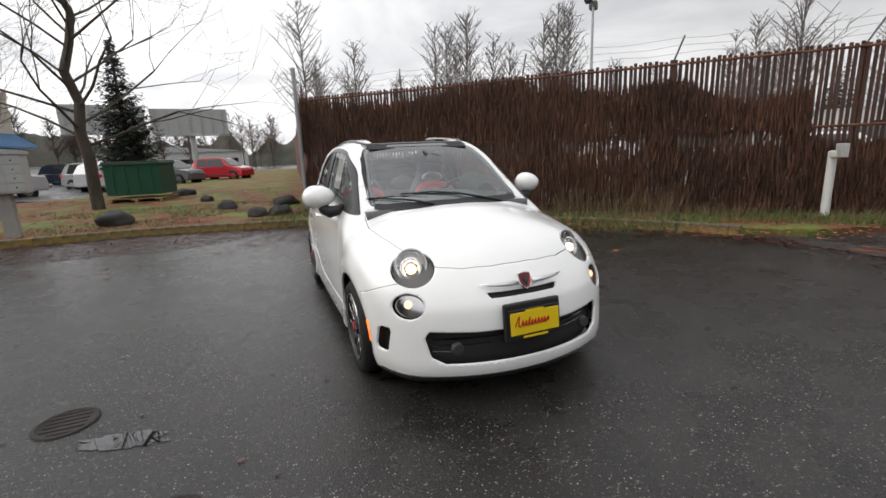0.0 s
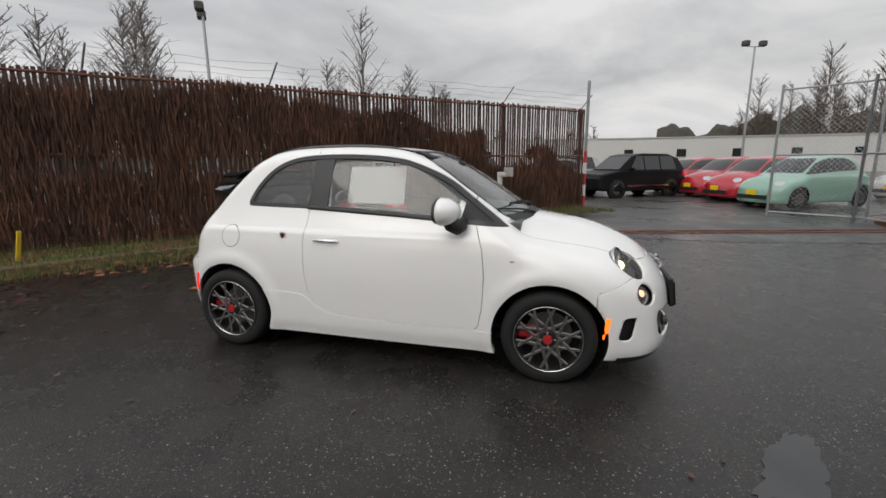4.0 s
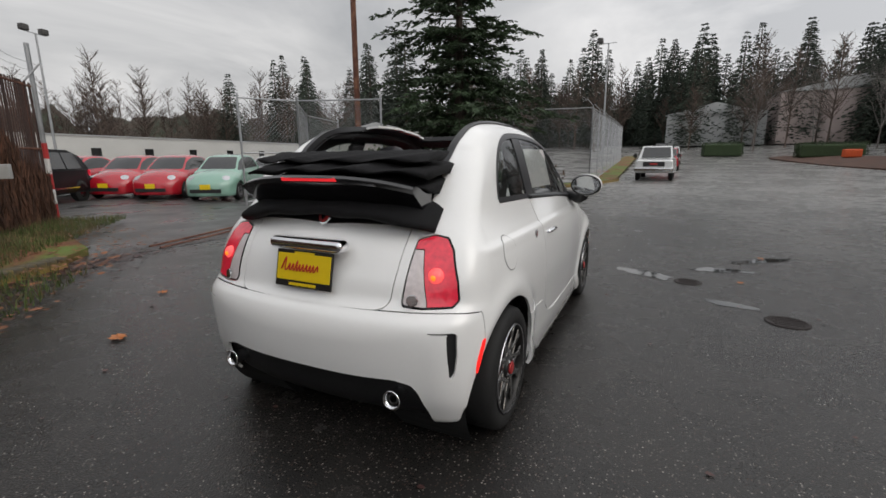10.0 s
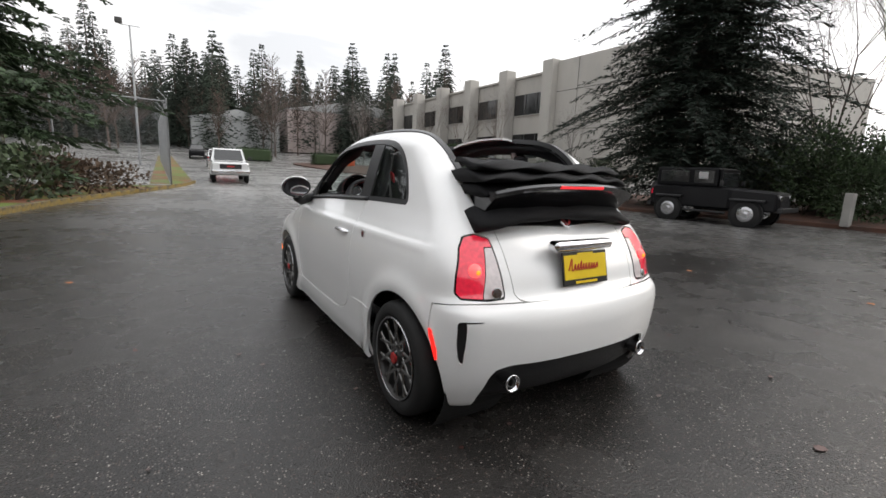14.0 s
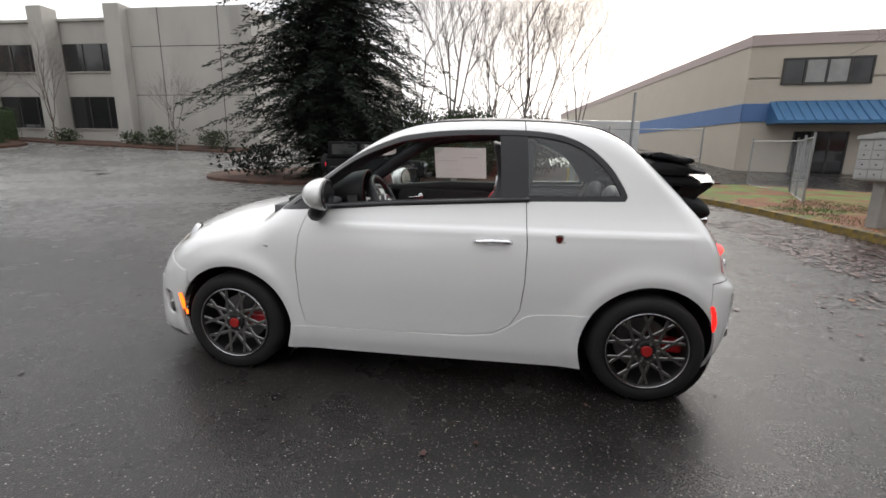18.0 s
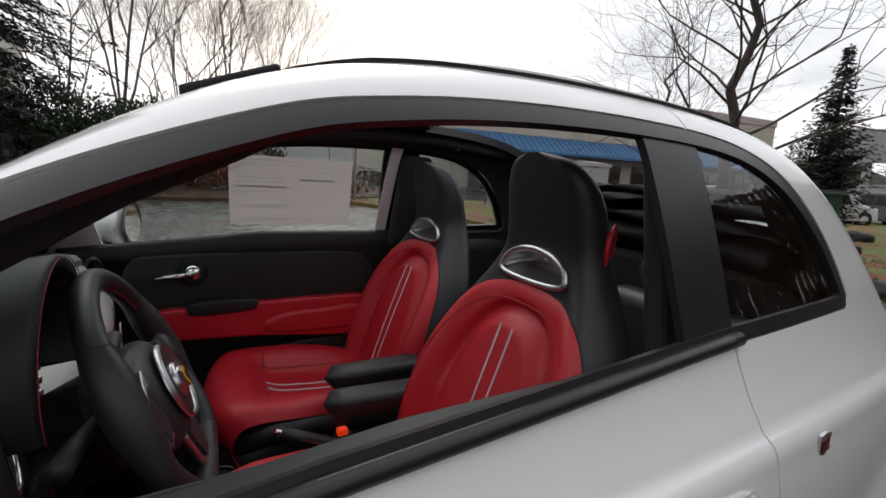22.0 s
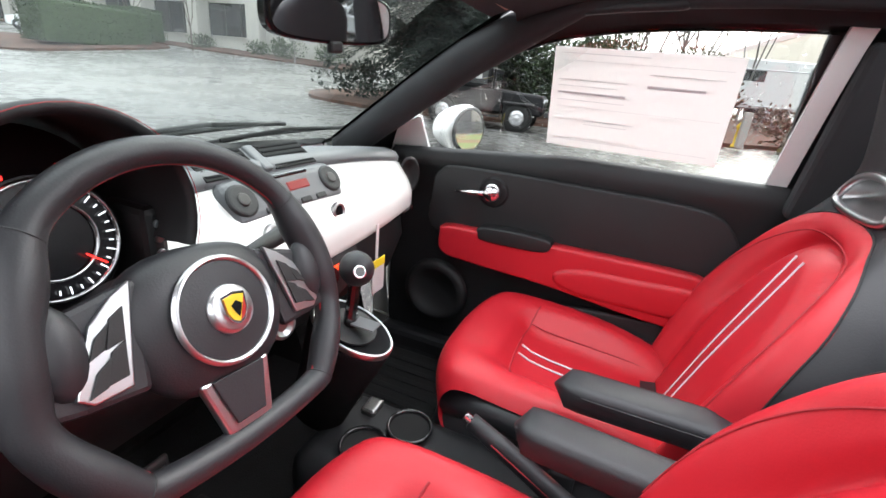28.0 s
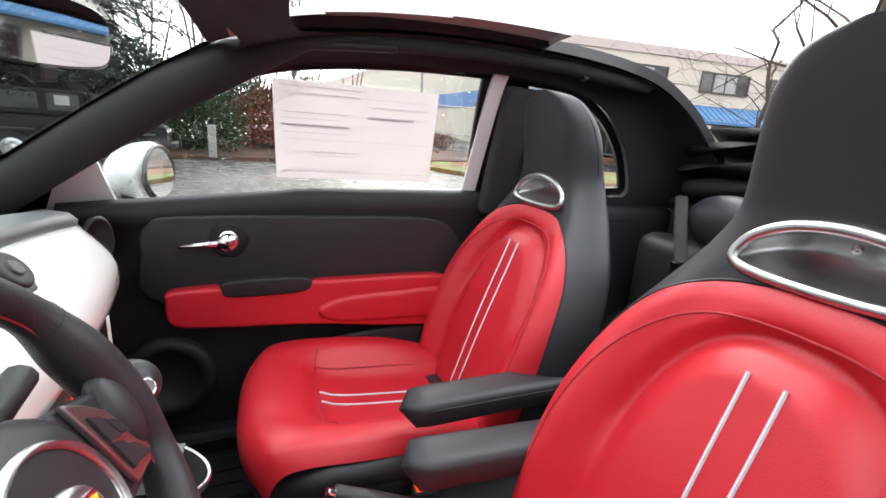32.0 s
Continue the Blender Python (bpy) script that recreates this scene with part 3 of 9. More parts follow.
def slat_fence():
    owner = thing("slat_fence", "rusty brown slatted yard fence with dead vines", "fence", kind="structure")
    d = (FB - FA)
    n = d.length
    u = d / n
    ang = math.degrees(math.atan2(u.y, u.x))
    rnd = random.Random(4)
    me = []
    for h in (2.63, 2.65, 2.66, 2.64):
        bm = box(0.056, 0.010, h, 0, 0, h / 2, 0.004, 1)
        m = bpy.data.meshes.new("slat")
        bm.to_mesh(m); bm.free(); m.materials.append(MATS["rust_slat"])
        me.append(m)
    k, x = 0, 0.05
    while x < n:
        p = FA + u * x
        put("slat", rnd.choice(me), None, owner, at=pose(p.x, p.y, 0.08, rnd.uniform(-.3, .3), rnd.uniform(-.25, .25), ang + rnd.uniform(-4, 4)))
        x += 0.0795 + rnd.uniform(-0.003, 0.003)
    for z in (0.25, 1.5, 2.66):
        part("rail", rod(FA + Vector((0, 0, z)), FB + Vector((0, 0, z)), 0.022), "rust_steel", owner)
    off = Vector((u.y, -u.x, 0)) * -0.07
    x = 0.0
    while x < n + 0.1:
        p = FA + u * min(x, n) + off
        if x > 0:
            part("post", rod(p, p + Vector((0, 0, 2.72)), 0.035, seg=12), "rust_steel", owner)
            q = p + Vector((0, 0, 2.72))
            part("wire_arm", rod(q, q + u * 0.12 - off.normalized() * 0.25 + Vector((0, 0, 0.36)), 0.016, seg=6), "galvanised", owner)
        x += 2.64
    segs = []
    for i in range(3):
        o = -off.normalized() * (0.08 + 0.08 * i) + Vector((0, 0, 2.83 + 0.1 * i))
        pts = [FA + u * (n * t / 30) + off + o + Vector((0, 0, 0.02 * math.sin(t * 2.1 + i))) for t in range(31)]
        segs += [(a, b, 0.0035, 0.0035) for a, b in zip(pts, pts[1:])]
    part_me = mesh("barbed_wire", *prisms(segs, 4))
    put("barbed_wire", part_me, "galvanised", owner)
    # dead vines: a tangle of brown leaves and stems hung on the slats
    rnd = random.Random(8)
    V, F = [], []
    side = Vector((u.y, -u.x, 0))
    for i in range(52000):
        t = rnd.random()
        top = 2.66 - 0.25 * abs(math.sin(t * 9.0)) if t < 0.42 else (2.55 - 2.4 * max(0, (t - 0.55)) - 0.3 * abs(math.sin(t * 21)) if t < 0.75 else 1.45 + 0.30 * math.sin(t * 30) - 1.2 * max(0, t - 0.84))
        z = rnd.random() ** 0.75 * max(0.35, top)
        if 1.18 < z < 1.50 and rnd.random() < 0.9 and math.sin(t * 40) > -0.75:
            continue
        p = FA + u * (n * t) + Vector((0, 0, z)) + side * (rnd.uniform(0.012, 0.075) if i % 2 else -rnd.uniform(0.012, 0.08))
        a = Vector((rnd.gauss(0, .13), rnd.gauss(0, .13), 1)).normalized() * rnd.uniform(0.06, 0.24)
        b = u * rnd.uniform(0.004, 0.013) + side * rnd.uniform(-.01, .01)
        i0 = len(V)
        V += [p - a, p + b, p + a, p - b]
        F.append((i0, i0 + 1, i0 + 2, i0 + 3))
    put("dead_vines", mesh("dead_vines", V, F), "vine_brown", owner)["kind"] = "stuff"
    p = FB
    return owner


slat_fence()


def barrier_post(x, y):
    t = thing("gate_post", "tall steel gate post with red and white bands", "post", pose(x, y, 0))
    part("pole", cyl(0.04, 0.04, 3.45, seg=14), "galvanised", t)
    for i in range(5):
        part("band", cyl(0.048, 0.048, 0.3, Matrix.Translation((0, 0, 0.12 + 0.3 * i)), 14), "red_paint" if i % 2 == 0 else "white_paint", t)
    return t


barrier_post(9.56, -1.60)


def corner_fence_post():
    t = thing("fence_post", "leaning galvanised corner post of the slatted fence", "post", pose(-0.22, 7.50, 0))
    part("pole", cyl(0.05, 0.05, 3.35, seg=14), "galvanised", t)
    part("cap", ball(0.055, Matrix.Translation((0, 0, 3.35)), 12, 8), "galvanised", t)


corner_fence_post()


def board_wall():
    t = thing("board_fence", "dark red panelled board fence running away from the corner", "fence", kind="structure")
    a, b = Vector((-0.05, 7.75, 0)), Vector((3.0, 50, 0))
    u = (b - a).normalized()
    ang = math.degrees(math.atan2(u.y, u.x))
    n = (b - a).length
    k = 0
    while k * 1.22 < n:
        p = a + u * (k * 1.22)
        part("panel", box(1.21, 0.03, 2.95, 0.605, 0, 1.475, 0.006, 1), "red_board", t, at=pose(p.x, p.y, 0.08, 0, 0, ang))
        k += 1


board_wall()


def chain_link(owner, a, b, z0, z1, pitch=0.075, r=0.0022):
    """Wire mesh between two posts: straight wires both ways on the slant."""
    a, b = Vector(a), Vector(b)
    n, h = (b - a).length, z1 - z0
    u = (b - a) / n
    segs = []
    s = pitch * 1.414
    k = -h
    while k < n:
        for sg in (1, -1):
            x0, x1 = max(k, 0), min(k + h, n)
            if x1 > x0:
                if sg > 0:
                    za, zb = z0 + (x0 - k), z0 + (x1 - k)
                else:
                    za, zb = z1 - (x0 - k), z1 - (x1 - k)
                segs.append((a + u * x0 + Vector((0, 0, za)), a + u * x1 + Vector((0, 0, zb)), r, r))
        k += s
    ob = put("wire_mesh", mesh("wire_mesh", *prisms(segs, 3)), "galvanised", owner)
    ob["kind"] = "stuff"


def mesh_fence(name, pts, h, label, gap=3.0, mid=False, arms=False, wire=True, post="galvanised", r=0.03):
    t = thing(name, label, "fence", kind="structure")
    for a, b in zip(pts, pts[1:]):
        a, b = Vector((*a, rise(*a))), Vector((*b, rise(*b)))
        n = max(1, round((b - a).length / gap))
        for i in range(n):
            p, q = a.lerp(b, i / n), a.lerp(b, (i + 1) / n)
            part("post", cyl(r, r, h + 0.12, Matrix.Translation(p), 12), post, t)
            if i == n - 1:
                part("post", cyl(r, r, h + 0.12, Matrix.Translation(q), 12), post, t)
            for z in (0.12, h) + ((h * 0.5,) if mid else ()):
                part("rail", rod(p + Vector((0, 0, z)), q + Vector((0, 0, z)), 0.021, seg=8), post, t)
            if arms:
                e = p + Vector((0, 0, h + 0.1))
                part("wire_arm", rod(e, e + Vector((0.28, 0.05, 0.32)), 0.014, seg=6), post, t)
            if wire:
                chain_link(t, (p.x, p.y, p.z), (q.x, q.y, p.z), 0.1, h)
    return t


mesh_fence("gate_leaf", [(9.15, -5.9), (8.25, -7.2), (5.9, -8.0)], 2.95, "open chain-link gate leaf on galvanised posts", 2.6, True)
mesh_fence("yard_fence", [(8.6, -7.6), (11.0, -10.6), (11.9, -13.6)], 2.95, "chain-link yard fence with a steel gantry", 3.0, True)
mesh_fence("road_fence", [(8.8, -18.0), (1.6, -19.2), (2.2, -46)], 3.55, "tall chain-link fence with wire arms beside the road", 3.2, False, True)


def pipe_sign(x, y):
    t = thing("intercom_pipe", "white bent steel pipe with a small call box", "post", pose(x, y, 0.08, 0, 0, 45))
    part("pipe", merged(cyl(0.06, 0.06, 0.98, seg=16), box(0.34, 0.11, 0.11, -0.11, 0, 0.99, 0.03)), "white_paint", t, smooth=False)
    part("box", box(0.24, 0.09, 0.2, -0.32, 0, 1.05, 0.01), "box_grey", t, "cream call box")


pipe_sign(7.02, 0.35)


def pole(name, x, y, h, r, material, label):
    t = thing(name, label, "pole", pose(x, y, rise(x, y)))
    part("pole", cyl(r, r * 0.8, h, seg=14), material, t)
    return t


pole("utility_pole", 10.5, -13.2, 11.5, 0.13, "rust_steel", "tall rust-brown utility pole beyond the gate")


def yard_lamp(x, y, h, turn, label, heads=2):
    t = thing("yard_lamp", label, "lamp post", pose(x, y, 0, 0, 0, turn))
    part("pole", cyl(0.10, 0.06, h, seg=12), "galvanised", t)
    part("crossbar", rod((-0.7, 0, h), (0.7, 0, h), 0.03), "galvanised", t)
    for s in ((-1, 1) if heads == 2 else (1,)):
        part("floodlight", box(0.5, 0.42, 0.42, s * 0.7, 0.1, h + 0.25, 0.08, 2, None), "dark_frame", t)
    return t


yard_lamp(16.3, 16.8, 8.6, 40, "grey yard floodlight mast behind the slatted fence")
yard_lamp(38.4, -14.5, 10.0, -70, "tall yard floodlight mast above the parked cars")
yard_lamp(3.6, -42, 11.5, 0, "road floodlight mast beside the chain-link fence", 1)


def wall_between(name, a, b, h, z, material, owner, thick=0.3, label=""):
    a, b = Vector((*a, 0)), Vector((*b, 0))
    n = (b - a).length
    ang = math.degrees(math.atan2(b.y - a.y, b.x - a.x))
    return part(name, box(n, thick, h, n / 2, thick / 2, h / 2), material, owner, label, at=pose(a.x, a.y, z, 0, 0, ang))


def office_block():
    """Grey tilt-up office block: piers, dark window bays on two storeys, parapet."""
    t = thing("office_block", "grey concrete two-storey office block with dark window bays", "building")
    z0, H = 1.4, 10.1
    x0 = -29.4
    ya, yb = -18.5, -66.0
    part("wall", box(12, 9.6, H, x0 - 6, -23.3, z0 + H / 2, 0.03), "tilt_up", t)
    part("wall", box(12, 36, H - 0.7, x0 - 6.6, -47, z0 + (H - 0.7) / 2, 0.03), "tilt_up", t)
    part("roof", box(11.6, 44, 0.2, x0 - 6.2, -43, z0 + H - 0.6), "tilt_up", t)
    for yj in (-20.8, -25.6):
        part("joint", box(0.02, 0.05, H, x0 + 0.002, yj, z0 + H / 2), "dark_frame", t)
    for zj in (3.9, 7.4):
        part("joint", box(0.02, 9.5, 0.05, x0 + 0.002, -23.3, z0 + zj), "dark_frame", t)
    y = -28.1
    while y > -62:
        part("pier", box(1.25, 1.3, H + 0.15, x0 + 0.1, y - 0.65, z0 + (H + 0.15) / 2, 0.03), "tilt_up", t)
        w = 5.2
        yc = y - 1.3 - w / 2
        for zc, hh, mt in ((2.6, 2.5, "dark_window"), (6.75, 2.1, "dark_window")):
            win = part("window", box(0.10, w - 0.2, hh, x0 - 0.62, yc, z0 + zc), mt, t, "dark tinted window band")
            for k in range(4):
                part("mullion", box(0.16, 0.07, hh, x0 - 0.60, yc - (w - 0.2) / 2 + (w - 0.2) * k / 3, z0 + zc), "dark_frame", win)
            part("sill", box(0.2, w - 0.15, 0.08, x0 - 0.55, yc, z0 + zc - hh / 2), "tilt_up", win)
        y -= 6.5
    a, b = Vector((-29.4, -18.5, 0)), Vector((-56, -13.5, 0))
    wall_between("wall", (-56, -13.5), (-29.4, -18.5), H - 0.2, z0, "tilt_up", t)
    return t


office_block()


def shop_block():
    """Cream shop building: pale pink top band, blue stripe, window strips, blue metal awning, dark shop windows."""
    t = thing("shop_building", "cream two-storey shop building with a blue metal awning", "building")
    A, B, C = Vector((-24.2, 13.2, 0)), Vector((-19.6, 45.0, 0)), Vector((-72, 9.0, 0))
    H = 7.6
    n = (B - A).length
    ang = math.degrees(math.atan2(B.y - A.y, B.x - A.x))
    base = pose(A.x, A.y, 0, 0, 0, ang)   # x along the facade, y into the building

    def on(name, sx, sy, sz, x, y, z, material, parent=t, label="", bevel=0.0):
        return part(name, box(sx, sy, sz, x, y, z, bevel, 1), material, parent, label, at=base if parent is t else None)

    on("wall", n, 0.3, 2.1, n / 2, 0.17, 4.65 - 0.2, "cream_wall")
    on("wall", n, 0.3, 2.2, n / 2, 0.17, 6.5, "cream_wall")
    on("parapet", n + 0.1, 0.42, 0.55, n / 2, 0.15, H - 0.25, "pink_band")
    on("wall", n, 0.3, 3.4, n / 2, 0.17, 1.7, "cream_wall")
    for x0 in (1.6, 7.4, 14.0, 19.6, 25.2):
        w = on("window", 3.9, 0.1, 1.25, x0 + 1.95, 0.03, 5.75, "dark_window", label="strip of dark office windows with pale blinds")
        for k in range(5):
            b = part("mullion", box(0.07, 0.14, 1.25, x0 + 3.9 * k / 4, 0.0, 5.75), "dark_frame", w)
        for z in (5.13, 6.38):
            part("frame", box(4.0, 0.14, 0.08, x0 + 1.95, 0.0, z), "dark_frame", w)
        for k in (1, 2):
            part("blind", box(0.85, 0.02, 1.1, x0 + 0.5 + 3.9 * k / 4, -0.03, 5.75), "window_blind", w)
    aw = on("awning", n - 1.6, 0.05, 0.05, n / 2 + 0.8, -0.02, 4.25, "blue_metal", label="ribbed blue metal awning")
    V = [(1.2, -0.02, 4.25), (n, -0.02, 4.25), (n, -1.5, 3.2), (1.2, -1.5, 3.2), (1.2, -1.5, 3.05), (n, -1.5, 3.05), (1.2, -0.02, 3.05), (n, -0.02, 3.05)]
    put("sheet", mesh("sheet", V, [(3, 2, 1, 0), (4, 5, 2, 3), (6, 7, 5, 4), (0, 6, 4, 3), (1, 2, 5, 7)]), "blue_metal", aw)
    x = 1.5
    while x < n:
        part("rib", rod((x, -0.02, 4.28), (x, -1.5, 3.23), 0.03, seg=6), "blue_metal", aw)
        x += 0.45
    for x0, w in ((2.6, 2.4), (6.2, 4.2), (11.6, 3.6), (16.4, 4.2), (22, 4.0), (27, 3.0)):
        win = on("window", w, 0.1, 2.3, x0 + w / 2, 0.0, 1.55, "dark_window", label="dark shop window under the awning")
        for k in range(4):
            part("mullion", box(0.07, 0.14, 2.3, x0 + w * k / 3, -0.02, 1.55), "dark_frame", win)
    on("plinth", n - 4, 0.5, 0.55, n / 2 + 3, -2.6, 0.27, "brick_red", label="low red brick wall")
    m = (C - A).length
    wall_between("wall", (C.x, C.y), (A.x, A.y), H - 0.1, 0, "cream_wall", t)
    wall_between("stripe", (C.x, C.y - 0.06), (A.x, A.y - 0.06), 0.95, 3.2, "blue_band", t, 0.1)
    wall_between("parapet", (C.x, C.y - 0.05), (A.x, A.y - 0.05), 0.5, H - 0.5, "pink_band", t, 0.3)
    on("stripe", 1.2, 0.06, 0.95, 0.6, -0.01, 3.68, "blue_band")
    wall_between("wall", (-100, 2), (-72, 9.0), H - 0.8, 0, "cream_wall", t)
    return t


shop_block()


def long_white_wall():
    t = thing("long_warehouse", "long low white warehouse behind the parked cars", "building")
    wall_between("wall", (50, -60), (50, 30), 3.75, 0, "white_wall", t, 0.4)
    part("coping", box(0.6, 90, 0.12, 49.8, -15, 3.8), "sheet_metal", t)
    for k in range(16):
        w = part("window", box(0.08, 0.9, 0.8, 49.57, 24 - k * 5.2, 2.2), "dark_window", t)
    return t


long_white_wall()

# ---- the white convertible hatchback: its shell ----
def spl(table):
    xs, ys = zip(*table)
    pts = smooth_curve(list(zip(xs, ys)), 10)
    px, py = np.array([p[0] for p in pts]), np.array([p[1] for p in pts])
    return lambda v: np.interp(v, px, py)


WIDTH = spl([(0.0, .725), (.17, .762), (.24, .780), (.32, .788), (.45, .798), (.60, .806), (.74, .800), (.84, .784), (.90, .762), (.96, .730), (1.02, .704), (1.08, .684), (1.2, .648), (1.32, .607), (1.39, .576), (1.45, .533), (1.50, .46), (1.6, .2)])
PLAN = spl([(-2.1, .80), (-1.8, .885), (-1.6, .935), (-1.45, .965), (-1.15, .995), (-.8, .99), (-.3, 1.0), (.3, 1.0), (.8, .995), (1.15, .978), (1.4, .948), (1.6, .895), (1.8, .82)])
ROOF = spl([(-2.2, .45), (-1.95, .66), (-1.85, .735), (-1.72, .806), (-1.55, .872), (-1.35, .930), (-1.15, .968), (-1.03, .988), (-.97, 1.005), (-.88, 1.062), (-.7, 1.178), (-.5, 1.298), (-.33, 1.383), (-.2, 1.430), (-.05, 1.462), (.15, 1.484), (.38, 1.490), (.62, 1.480), (.84, 1.447), (.97, 1.396), (1.09, 1.318), (1.22, 1.205), (1.34, 1.095), (1.44, 1.0), (1.56, .86), (1.8, .5)])
CROWN = spl([(-2.2, .34), (-1.5, .30), (-1.1, .26), (-.95, .25), (-.6, .20), (-.3, .10), (0, .06), (.6, .06), (1.0, .08), (1.4, .12), (2, .12)])
NOSE = spl([(0, -1.86), (.17, -1.925), (.24, -1.942), (.32, -1.938), (.45, -1.925), (.54, -1.905), (.60, -1.878), (.66, -1.845), (.74, -1.795), (.82, -1.72), (.95, -1.5)])
TAIL = spl([(0, 1.52), (.2, 1.62), (.30, 1.665), (.42, 1.69), (.55, 1.70), (.62, 1.690), (.66, 1.655), (.70, 1.622), (.78, 1.605), (.87, 1.572), (.95, 1.525), (1.03, 1.455), (1.10, 1.40), (1.3, 1.2)])
FLOORZ = 0.14


def softmax(a, b, k):
    h = np.maximum(k - np.abs(a - b), 0) / k
    return np.maximum(a, b) + h * h * k * 0.25


def field(x, y, z):
    """Below 0 inside the body."""
    s = np.abs(x)
    flare = 0.016 * np.exp(-((np.hypot(y + 1.15, z - .30) - .37) / .06) ** 2) + 0.016 * np.exp(-((np.hypot(y - 1.15, z - .30) - .37) / .06) ** 2)
    side = s - WIDTH(z) * PLAN(y) - flare * (z < .8)
    # shoulder crease along the flanks
    fade = np.clip((y + .75) / .3, 0, 1) * np.clip((1.42 - y) / .15, 0, 1)
    side = side + fade * (.009 * np.clip((z - .893) / .014, 0, 1) - .004 * np.exp(-((z - .880) / .020) ** 2))
    top = (z - (ROOF(y) - CROWN(y) * s * s)) * 0.85
    front = NOSE(z) + 0.50 * s ** 2.1 - y
    back = y - (TAIL(z) - 0.26 * s ** 2.4)
    f = softmax(side, top, .085)
    f = softmax(f, front * .85, .14)
    f = softmax(f, back * .9, .11)
    return softmax(f, FLOORZ - z, .06)


def shell(nphi=220, ny=200, nfan=64):
    ys = np.linspace(-1.15, 1.15, ny)
    phi = np.linspace(0, math.pi, nphi)
    O, D = [], []
    fan = np.linspace(0, math.pi / 2, nfan + 1)
    for psi in fan[::-1]:
        for p in phi:
            O.append((0, -1.15, .62)); D.append((math.sin(p) * math.cos(psi), -math.sin(psi), math.cos(p) * math.cos(psi)))
    for y in ys[1:-1]:
        for p in phi:
            O.append((0, y, .62)); D.append((math.sin(p), 0, math.cos(p)))
    for psi in fan:
        for p in phi:
            O.append((0, 1.15, .62)); D.append((math.sin(p) * math.cos(psi), math.sin(psi), math.cos(p) * math.cos(psi)))
    O, D = np.array(O), np.array(D)
    lo, hi = np.zeros(len(O)), np.full(len(O), 1.3)
    for _ in range(26):
        mid = (lo + hi) / 2
        P = O + D * mid[:, None]
        ins = field(P[:, 0], P[:, 1], P[:, 2]) < 0
        lo, hi = np.where(ins, mid, lo), np.where(ins, hi, mid)
    P = O + D * ((lo + hi) / 2)[:, None]
    P[np.abs(P[:, 0]) < 1e-6, 0] = 0
    rows = len(P) // nphi
    F = []
    for j in range(rows - 1):
        for i in range(nphi - 1):
            a, b, c, d = j * nphi + i, j * nphi + i + 1, (j + 1) * nphi + i + 1, (j + 1) * nphi + i
            F += [(a, c, b), (a, d, c)]
    F = np.array(F)
    A = np.cross(P[F[:, 1]] - P[F[:, 0]], P[F[:, 2]] - P[F[:, 0]])
    F = F[np.linalg.norm(A, axis=1) > 1e-9]
    c = P[F].mean(1) - (0, 0, .62)
    nrm = np.cross(P[F[:, 1]] - P[F[:, 0]], P[F[:, 2]] - P[F[:, 0]])
    c[:, 1] = np.where(np.abs(P[F].mean(1)[:, 1]) < 1.15, 0, P[F].mean(1)[:, 1] - np.sign(P[F].mean(1)[:, 1]) * 1.15)
    flip = (nrm * c).sum(1) < 0
    F[flip] = F[flip][:, ::-1]
    return P, F


SV, SF = shell()


def surf_z(x, y):
    """Height of the skin over a place in plan."""
    lo, hi = .6, 1.6
    for _ in range(30):
        m = (lo + hi) / 2
        lo, hi = (m, hi) if float(field(np.array([x]), np.array([y]), np.array([m]))[0]) < 0 else (lo, m)
    return lo


def surf_x(y, z):
    """Half width of the skin at a place in side view."""
    lo, hi = .2, 1.0
    for _ in range(30):
        m = (lo + hi) / 2
        lo, hi = (m, hi) if float(field(np.array([m]), np.array([y]), np.array([z]))[0]) < 0 else (lo, m)
    return lo


def belt_z(y):
    return float(np.interp(y, [-.885, -.6, -.2, .5, 1.0], [.955, .972, 1.003, 1.040, 1.052]))



# outlines in side view (y, z) and in plan (x, y)
WINDOW = [tuple(p) for p in smooth_curve([(-.885, .955), (-.67, 1.115), (-.47, 1.255), (-.24, 1.352), (-.09, 1.384), (.1, 1.402), (.33, 1.408), (.55, 1.400), (.70, 1.372), (.82, 1.315), (.92, 1.225), (.985, 1.13), (1.012, 1.075)], 6)] + [(1.0, 1.052), (.5, 1.040), (-.2, 1.003), (-.6, .972)]
DOOR = [(-.66, 1.20), (-.685, .98), (-.735, .82), (-.752, .66), (-.74, .45), (-.715, .33), (-.69, .302), (-.2, .302), (.25, .315), (.36, .335), (.44, .385), (.49, .47), (.508, .62), (.512, .80), (.50, 1.04), (.48, 1.5), (-.2, 1.5)]
ROOFHOLE = [(0, -.212), (.30, -.196), (.405, -.165), (.448, -.08), (.462, .10), (.464, .6), (.452, 1.0), (.445, 1.22), (.44, 1.40), (0, 1.43)]
SCREEN = [tuple(p) for p in smooth_curve([(0, -.985), (.25, -.965), (.45, -.915), (.545, -.865), (.565, -.84)], 5)] + [tuple(p) for p in smooth_curve([(.56, -.80), (.512, -.52), (.474, -.34), (.445, -.275)], 5)] + [(.38, -.262), (.2, -.288), (0, -.302)]
HEADER = [(0, -.335), (.2, -.32), (.37, -.292), (.43, -.285), (.452, -.22), (.452, -.10), (.44, -.10), (.398, -.172), (.30, -.200), (0, -.216)]
HOOD = [(0, -1.768), (.15, -1.760), (.30, -1.728), (.42, -1.668), (.50, -1.575), (.56, -1.42), (.605, -1.22), (.63, -1.05), (.625, -.93), (.60, -.868), (.45, -.945), (.25, -.995), (0, -1.013)]
GATE = [(0, 1.07), (.435, 1.07), (.43, .95), (.425, .82), (.415, .70), (.40, .675), (.36, .662), (0, .655)]


